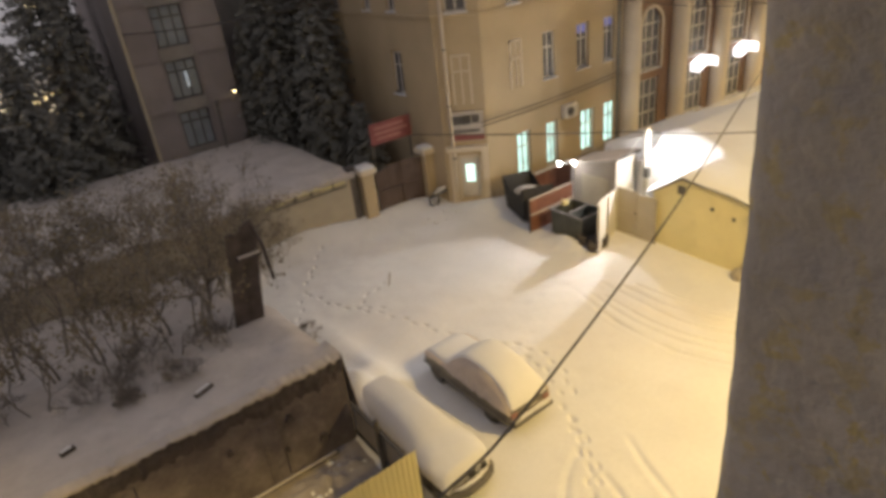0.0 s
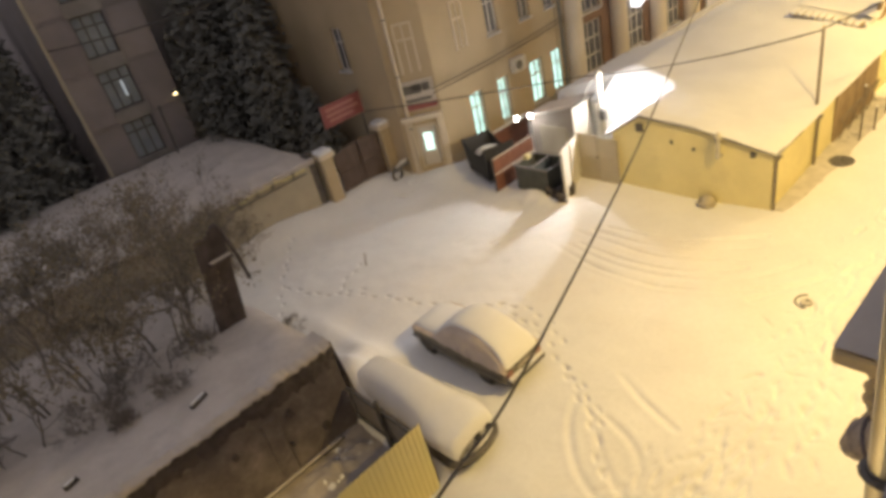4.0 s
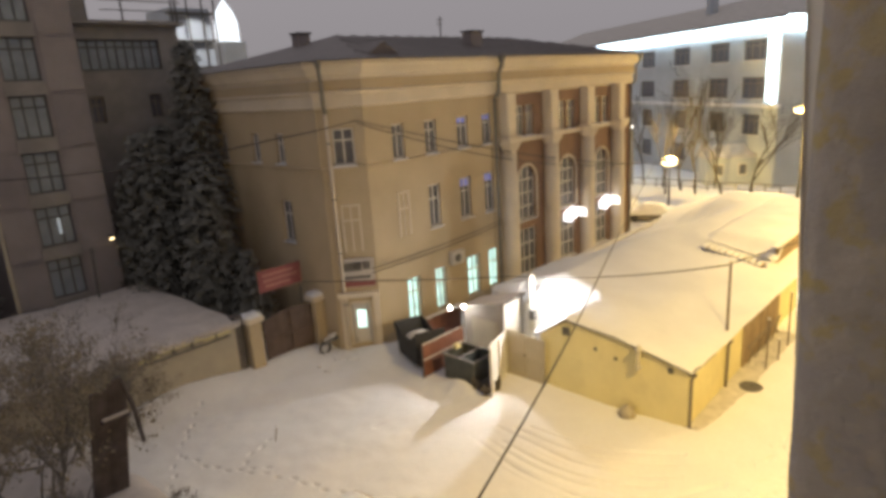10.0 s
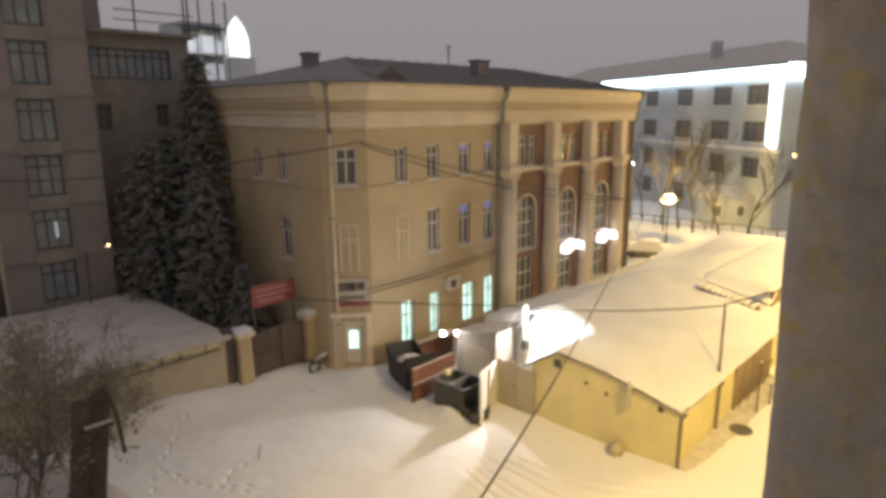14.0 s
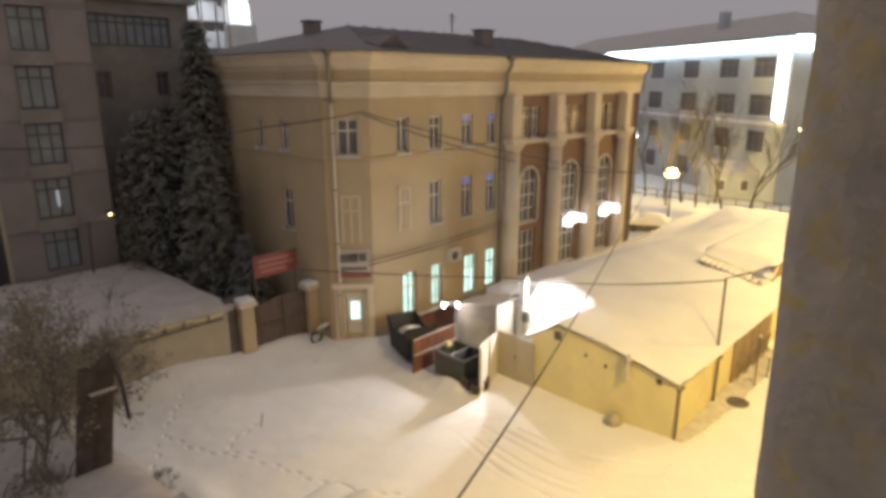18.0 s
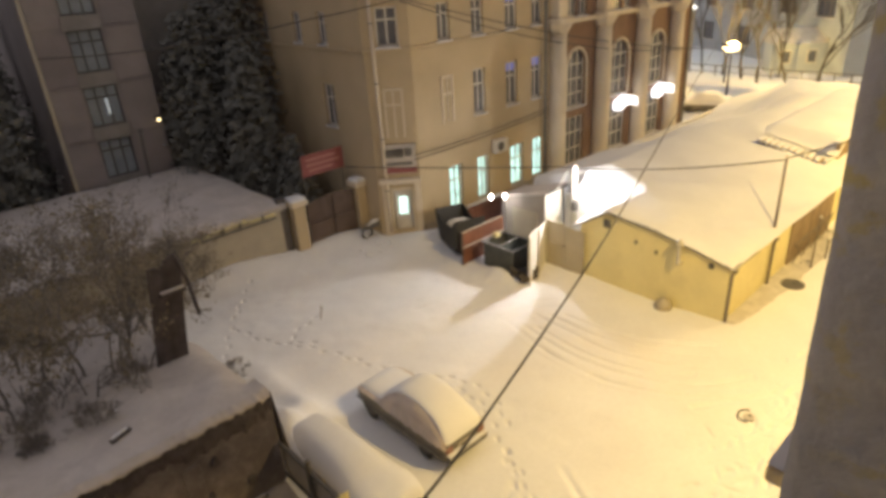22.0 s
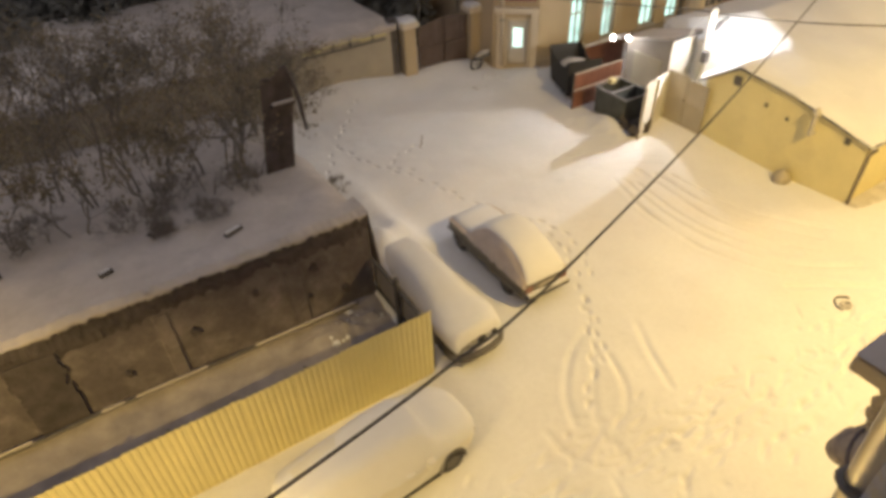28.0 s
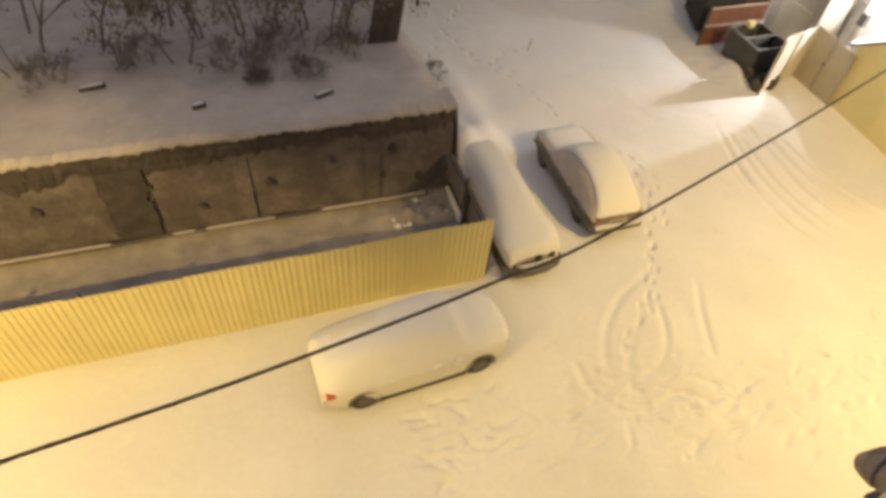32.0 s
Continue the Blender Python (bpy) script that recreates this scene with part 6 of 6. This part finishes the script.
for h in hs:
    window(far, FB, *h, casing=FRAME_D, mullions=2, transom=0.7, deep=0.2)
part("light_strip", Form().box(-0.4, 68, -0.5, 0.0, 15.7, 16.7, FB), LED, far, "glowing white cornice light")
part("light_column", Form().box(0.5, 0.85, -0.3, 0.0, 8.6, 15.7, FB), LED, far, "glowing vertical light")
part("light_column", Form().box(1.35, 1.5, -0.3, 0.0, 8.8, 15.7, FB), LED, far, "glowing vertical light")
part("cornice", Form().box(-0.3, 68, -0.3, 0.0, 8.1, 8.5, FB), SNOW_ROOF, far)
f = Form()
f.add([FB @ Vector(p) for p in ((-0.8, -0.8, 16.9), (69, -0.8, 16.9), (69, 16, 16.9), (-0.8, 16, 16.9), (10, 8, 20.2), (60, 8, 20.2))], [(0, 1, 5, 4), (1, 2, 5), (2, 3, 4, 5), (3, 0, 4)])
part("roof", f, SNOW_DIRTY, far, "snowy hipped roof")
for u in (17.0,):
    part("chimney", Form().box(u, u + 1.0, 4, 5, 18, 20.8, FB), FAR_WALL, far)
f = Form()
holed_wall(f, FB2, 0.5, 15.5, -0.1, 16.6, [(3.0, 6.0, 10.5, 14.5), (8.5, 11.5, 10.5, 14.5), (3.0, 6.0, 4.5, 7.5)], 0.5)
part("wall", f, FAR_WALL, far)
for h in ((3.0, 6.0, 10.5, 14.5), (8.5, 11.5, 10.5, 14.5), (3.0, 6.0, 4.5, 7.5)):
    window(far, FB2, *h, mullions=3, transom=0.7, deep=0.2)
part("light_strip", Form().box(0.2, 15.5, -0.5, 0.0, 15.5, 16.9, FB2), LED, far, "glowing white cornice light")
part("light_column", Form().box(7.0, 7.4, -0.3, 0.0, 8.6, 15.5, FB2), LED, far, "glowing vertical light")
anchor(far)


def street_lamp(x, y, h, label, bulb=BULB, arm=0.9, size=0.35):
    t = thing("street_lamp", label, "street lamp", "street lamps", at=(x, y, 0))
    part("mast", Form().tube([(0, 0, -0.1), (0, 0, h * 0.5), (0, 0, h + 0.1)], [0.11, 0.09, 0.06], 8), IRON, t)
    part("arm", Form().tube([(0, 0, h), (-arm * 0.5, 0, h + 0.25), (-arm, 0, h + 0.2)], 0.045, 6), IRON, t)
    hd = part("head", Form().ball((-arm, 0, h + 0.14), size * 1.1, 10, 6, 0.35), IRON, t)
    part("bulb", Form().ball((-arm, 0, h - 0.02), size, 12, 8, 0.55), bulb, hd, "glowing lamp glass")
    return t


street_lamp(57.1, 24.5, 4.2, "street lamp glowing orange at the snowy square", size=0.7, arm=0.1)
street_lamp(53.6, 12.7, 9.1, "street lamp glowing orange beyond the market", size=0.55)
street_lamp(9.0, 86.0, 9.8, "street lamp glowing orange far behind the trees", size=0.6)
street_lamp(67.3, 33.3, 6.6, "small white lamp by the far building", BULB_W, size=0.4)
STD = [(-2.1, 0.66, 0.34, 0.66, 0.76, 0.5), (-1.95, 0.78, 0.22, 0.80, 0.92, 0.6), (-1.3, 0.82, 0.2, 0.84, 1.0, 0.6), (-0.9, 0.82, 0.2, 0.86, 1.35, 0.58), (0.4, 0.82, 0.2, 0.86, 1.4, 0.58), (0.95, 0.82, 0.2, 0.86, 1.02, 0.6), (1.9, 0.78, 0.22, 0.74, 0.84, 0.58), (2.1, 0.62, 0.32, 0.6, 0.68, 0.46)]
car("snow-dusted yellow-lit car parked on the square", (50.7, 23.4), 118.0, STD, PAINT_G, (-1.3, 1.3), 0.74, 0.1, 0.3, 0, [("headlight", (1.95, 2.12, -0.6, -0.4, 0.5, 0.62), AMBER, ""), ("headlight", (1.95, 2.12, 0.4, 0.6, 0.5, 0.62), AMBER, "")])
car("pale car standing by the portico with its lamps on", (53.6, 26.8), 215.0, STD, PAINT_W, (-1.3, 1.3), 0.74, 0.06, 0.05, 0, [("headlight", (1.95, 2.14, -0.62, -0.36, 0.5, 0.66), LED, "bluish headlight"), ("headlight", (1.95, 2.14, 0.36, 0.62, 0.5, 0.66), LED, "bluish headlight")])
low = thing("low_house", "low pale house under a snowy roof before the far building", "house", at=(71.5, 24.2, 0))
low.rotation_euler.z = radians(-54)
part("wall", Form().box(-2.6, 2.6, -1.6, 1.6, -0.1, 3.0), FAR_WALL, low)
part("roof", Form().prism([(-1.9, 2.95), (1.9, 2.95), (0.0, 4.3)], 0, -2.9, 2.9), SNOW_DIRTY, low, "snow-covered gable roof")
for x in (-1.3, 1.1):
    wd = part("window", Form().box(x - 0.45, x + 0.45, -1.68, -1.6, 1.0, 2.3), FRAME_W, low)
    part("pane", Form().box(x - 0.36, x + 0.36, -1.70, -1.68, 1.1, 2.2), GLASS, wd)
rail = thing("park_railing", "low dark iron railing along the snowy square", "railing", at=(66.0, 19.0, 0))
for k in range(15):
    part("post", Form().box(-0.05, 0.05, 1.4 * k - 6.05, 1.4 * k - 5.95, -0.1, 1.0), METAL_DARK, rail)
part("top_rail", Form().box(-0.04, 0.04, -6.0, 13.6, 0.92, 1.0), METAL_DARK, rail)
part("low_rail", Form().box(-0.03, 0.03, -6.0, 13.6, 0.3, 0.36), METAL_DARK, rail)
lit = thing("construction_block", "brightly lit unfinished wall with scaffolding behind the roofs", "building", at=(25, 50, 0))
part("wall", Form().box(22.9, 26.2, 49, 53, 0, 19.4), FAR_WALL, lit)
for z in (14.9, 16.9, 18.9):
    part("scaffold_deck", Form().box(22.6, 26.2, 48.2, 48.9, z, z + 0.12), METAL_DARK, lit)
for x in (22.8, 24.0, 25.2, 26.2):
    part("scaffold_pole", Form().tube([(x, 48.2, 0), (x, 48.2, 21.0)], 0.07, 6), METAL_DARK, lit)
anchor(lit)
spire = thing("lit_tower", "distant floodlit white pointed tower", "tower", at=(0, 0, 0))
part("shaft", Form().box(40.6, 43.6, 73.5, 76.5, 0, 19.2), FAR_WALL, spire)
part("spire", Form().tube([(42.1, 75, 19.2), (42.1, 75, 21.5), (42.1, 75, 22.9), (42.1, 75, 24.2)], [1.5, 1.45, 1.0, 0.1], 12), FLOODLIT, spire, "top glowing by itself in place of floodlight")

# ---- trees and shrubs ----


def tree_forms(seed, height, spread, forks=3, trunks=1, droop=0.0, depth=5, leaf=0):
    rnd = random.Random(seed)
    stems, crown, leaves = [], Form(), Form()

    def grow(p, d, length, r, level):
        n = 4 if level < 2 else 3
        pts, q = [p], p
        for k in range(n):
            d = (d + Vector((rnd.gauss(0, 0.13), rnd.gauss(0, 0.13), rnd.gauss(0.03 - droop * level * 0.3, 0.08)))).normalized()
            q = q + d * (length / n)
            pts.append(q)
        rr = [r * (1 - 0.4 * k / n) for k in range(n + 1)]
        (stems[-1] if level < 2 else crown).tube(pts, rr, 6 if level < 2 else 3, False)
        if level >= depth:
            for _ in range(leaf):
                c = pts[rnd.randrange(1, n + 1)] + Vector((rnd.gauss(0, 0.1), rnd.gauss(0, 0.1), rnd.gauss(0, 0.1)))
                s = rnd.uniform(0.03, 0.075)
                a = Vector((rnd.gauss(0, 1), rnd.gauss(0, 1), rnd.gauss(0, 1))).normalized()
                b = a.orthogonal().normalized()
                leaves.add([c - a * s, c + b * s * 0.6, c + a * s, c - b * s * 0.6], [(0, 1, 2, 3)])
            return
        for k in range(forks + (rnd.random() < 0.45)):
            a = rnd.uniform(0, 2 * math.pi)
            side = d.orthogonal().normalized()
            side = Matrix.Rotation(a, 3, d) @ side
            nd = (d * rnd.uniform(0.5, 1.0) + side * rnd.uniform(0.4, 0.9) * spread + Vector((0, 0, 0.15))).normalized()
            start = pts[rnd.randrange(max(1, n - 2), n + 1)]
            grow(start, nd, length * rnd.uniform(0.55, 0.8), max(0.005, r * rnd.uniform(0.45, 0.62)), level + 1)

    for k in range(trunks):
        stems.append(Form())
        a = rnd.uniform(0, 6.28)
        lean = Vector((math.cos(a) * 0.3 * (trunks > 1), math.sin(a) * 0.3 * (trunks > 1), 1)).normalized()
        grow(Vector((0.18 * math.cos(a) * (trunks > 1), 0.18 * math.sin(a) * (trunks > 1), -0.15)), lean, height * 0.36, 0.019 * height / 2.2, 0)
    return stems, crown, leaves


def tree(name, label, category, at, seed, height, spread, group, bark=None, **k):
    bark = bark or BARK
    t = thing(name, label, category, group, at=at)
    a, b, c = tree_forms(seed, height, spread, **k)
    for q in a:
        part("trunk", q, bark, t)
    part("crown", b, bark, t, "bare twigs")
    if c.v:
        part("leaves", c, LEAF, t, "dry clinging leaves")
    return t


TREES = [(1.2, 18.4, 5.2, 1), (-0.9, 17.0, 4.6, 2), (-5.0, 17.4, 5.4, 1), (3.0, 17.6, 5.0, 2), (-3.0, 20.6, 6.0, 1), (2.2, 21.8, 5.8, 1), (-7.4, 21.0, 6.6, 1), (-1.2, 23.6, 6.6, 1), (2.6, 24.2, 6.2, 1), (2.0, 17.2, 5.0, 1), (-1.8, 18.9, 5.6, 1), (0.2, 17.2, 4.8, 2), (-3.6, 17.4, 5.2, 1), (3.6, 18.8, 5.4, 2), (-5.8, 19.6, 6.0, 1), (0.8, 20.6, 5.6, 1), (4.2, 21.2, 5.6, 1), (-8.6, 18.2, 5.6, 1), (-2.6, 22.6, 6.4, 1), (5.6, 23.4, 5.2, 1), (7.2, 24.4, 5.0, 1), (4.4, 19.8, 5.2, 1), (-0.6, 20.0, 5.6, 1), (-10.5, 20.4, 6.2, 1), (0.4, 22.4, 6.0, 1), (-4.4, 22.4, 6.4, 1), (6.7, 24.3, 7.4, 1), (5.3, 22.0, 7.0, 1), (1.9, 15.9, 2.8, 2), (0.3, 15.8, 3.0, 2), (-1.5, 15.9, 3.2, 2), (3.2, 16.2, 3.0, 2), (-3.2, 16.0, 3.0, 2), (-5.4, 16.1, 3.2, 2), (2.6, 16.6, 3.6, 2), (-7.2, 16.4, 3.4, 2)]
for k, (x, y, h, tr) in enumerate(TREES):
    z = terrace(x, y) if x < 5 else 0.0
    tree("tree", "bare grey-brown tree with tangled twigs behind the ruined wall", "tree", (x, y, z), 40 + k, h, 0.95, "bare trees", trunks=tr, forks=3 if tr == 1 else 2, leaf=1 if k % 3 else 2)
for k, (x, y, h) in enumerate(((1.6, 14.6, 1.1), (-0.2, 15.2, 1.4), (2.6, 15.6, 1.3), (-2.4, 15.8, 1.5), (0.9, 15.9, 1.6), (-4.6, 15.4, 1.3), (5.7, 16.6, 0.9), (6.2, 18.2, 1.0), (0.45, 14.5, 0.8))):
    tree("shrub", "low leafless shrub poking out of the snow", "shrub", (x, y, terrace(x, y) - 0.05 if x < 5 else 0.1), 80 + k, h, 1.2, "shrubs", trunks=6, depth=4)
for k, (x, y, h) in enumerate(((62.0, 21.2, 13.5), (66.0, 29.0, 13.0), (60.5, 18.2, 13.0), (69.5, 33.0, 12.0), (63.5, 24.5, 12.5), (65.0, 26.6, 14.0), (67.5, 24.0, 13.0), (62.4, 27.2, 11.0))):
    tree("tree", "bare street tree in front of the far building", "tree", (x, y, 0), 120 + k, h, 0.42, "street trees", BARK_BACKLIT, depth=5)


def conifer(at, h, r, seed, taper=0.8):
    t = thing("conifer", "tall dark conifer standing in shade", "conifer", "conifers", at=at)
    rnd = random.Random(seed)
    part("trunk", Form().tube([(0, 0, -0.2), (0, 0, h)], [0.16, 0.03], 7), BARK, t)
    f = Form()
    z = 0.9
    while z < h:
        w = r * (1 - z / h) ** taper + 0.12
        for k in range(20):
            a = rnd.uniform(0, 6.28)
            L = w * rnd.uniform(0.6, 1.1)
            e = Vector((math.cos(a) * L, math.sin(a) * L, z - L * rnd.uniform(0.1, 0.5)))
            s = Vector((0, 0, z))
            for q in range(5):
                c = s + (e - s) * ((q + 1) / 5)
                for _ in range(3):
                    u = Vector((rnd.gauss(0, 1), rnd.gauss(0, 1), rnd.gauss(-0.3, 0.6))).normalized() * rnd.uniform(0.14, 0.30)
                    v = u.orthogonal().normalized() * 0.085
                    f.add([c - u * 0.3, c + v, c + u, c - v], [(0, 1, 2, 3)])
        z += 0.28
    part("crown", f, CONIFER, t)


for k, (x, y, h, r) in enumerate(((13.4, 34.0, 11.2, 2.6), (16.0, 33.2, 15.6, 2.0), (15.4, 28.6, 5.0, 1.5), (12.6, 35.4, 9.0, 2.2), (14.4, 30.4, 9.6, 1.7), (14.9, 35.0, 11.4, 2.2), (3.6, 36.5, 15.0, 2.6), (5.0, 40.5, 14.0, 2.4), (1.5, 34.5, 10.0, 2.4), (-2.5, 33.0, 9.0, 2.4), (-6.5, 36.0, 12.0, 2.8), (1.0, 45.0, 4.8, 2.4), (3.6, 46.5, 4.4, 2.3), (-1.6, 44.0, 5.2, 2.6), (5.6, 47.5, 4.3, 2.0), (-0.2, 43.0, 11.0, 2.2))):
    conifer((x, y, 0), h, r, 200 + k, 0.42 if k in (0, 1, 4, 5, 6) else 0.8)
for k, (x, y, h) in enumerate(((7.5, 80.0, 9.0), (4.5, 72.0, 8.0), (10.5, 90.0, 9.0))):
    tree("tree", "bare tree against the far lamp light", "tree", (x, y, 0), 150 + k, h, 0.7, "street trees", BARK_BACKLIT, depth=4)

# ---- ruined shack and litter on the terrace ----
shack = thing("plank_shack", "leaning dark plank remains of a shack with snow on a ledge", "shack", at=(4.4, 16.2, 0))
rnd = random.Random(8)
LEAN = Matrix(((1, 0, 0.15, -0.40), (0, 1, 0, 0), (0, 0, 1, 0), (0, 0, 0, 1)))
for k in range(8):
    x = 3.52 + 0.108 * k
    part("plank", Form().box(x, x + 0.106, 16.1 + rnd.uniform(-0.012, 0.012), 16.15, 1.7, 5.85 + rnd.uniform(-0.12, 0.12) - 0.06 * abs(k - 5), LEAN), SHACK_DIM_WOOD, shack)
for k in range(5):
    y = 16.16 + 0.2 * k
    part("plank", Form().box(4.34, 4.39, y, y + 0.19, 1.2, 5.5 - 0.2 * k + rnd.uniform(-0.2, 0.1), LEAN), SHACK_DIM_WOOD, shack)
part("ledge", Form().box(3.75, 4.42, 15.92, 16.1, 4.85, 4.93, LEAN), SHACK_DIM_WOOD, shack)
part("ledge_snow", Form().box(3.77, 4.40, 15.95, 16.07, 4.93, 4.97, LEAN, c=0.015), SNOW_DIM, shack)
part("prop", Form().tube([(4.72, 16.1, 5.75), (4.90, 16.1, 5.0), (4.98, 16.1, 3.9)], 0.05, 6), SHACK_DIM_WOOD, shack)
anchor(shack)
for x, y, a, L in ((1.83, 13.6, 0.35, 0.5), (-1.2, 13.75, 0.3, 0.32), (-3.6, 14.9, 0.2, 0.6), (-6.2, 13.2, 0.4, 0.3)):
    bd = thing("plank", "short dark board lying half in the snow", "plank", "loose boards", at=(x, y, terrace(x, y) + 0.03))
    bd.rotation_euler.z = a
    part("board", Form().box(-L / 2, L / 2, -0.06, 0.06, -0.03, 0.06, c=0.01), WOOD_DARK, bd)
    part("snow", Form().box(-L / 2 + 0.03, L / 2 - 0.05, -0.02, 0.05, 0.055, 0.09, c=0.015), SNOW, bd)
st = thing("garden_stake", "thin stake leaning in the snow of the yard", "stake", at=(10.35, 19.2, 0))
part("rod", Form().tube([(0, 0, -0.1), (0.2, 0.1, 0.5)], 0.018, 6), BOARD, st)
part("snow_tip", Form().ball((0.2, 0.1, 0.5), 0.05, 6, 4), SNOW_ROOF, st)
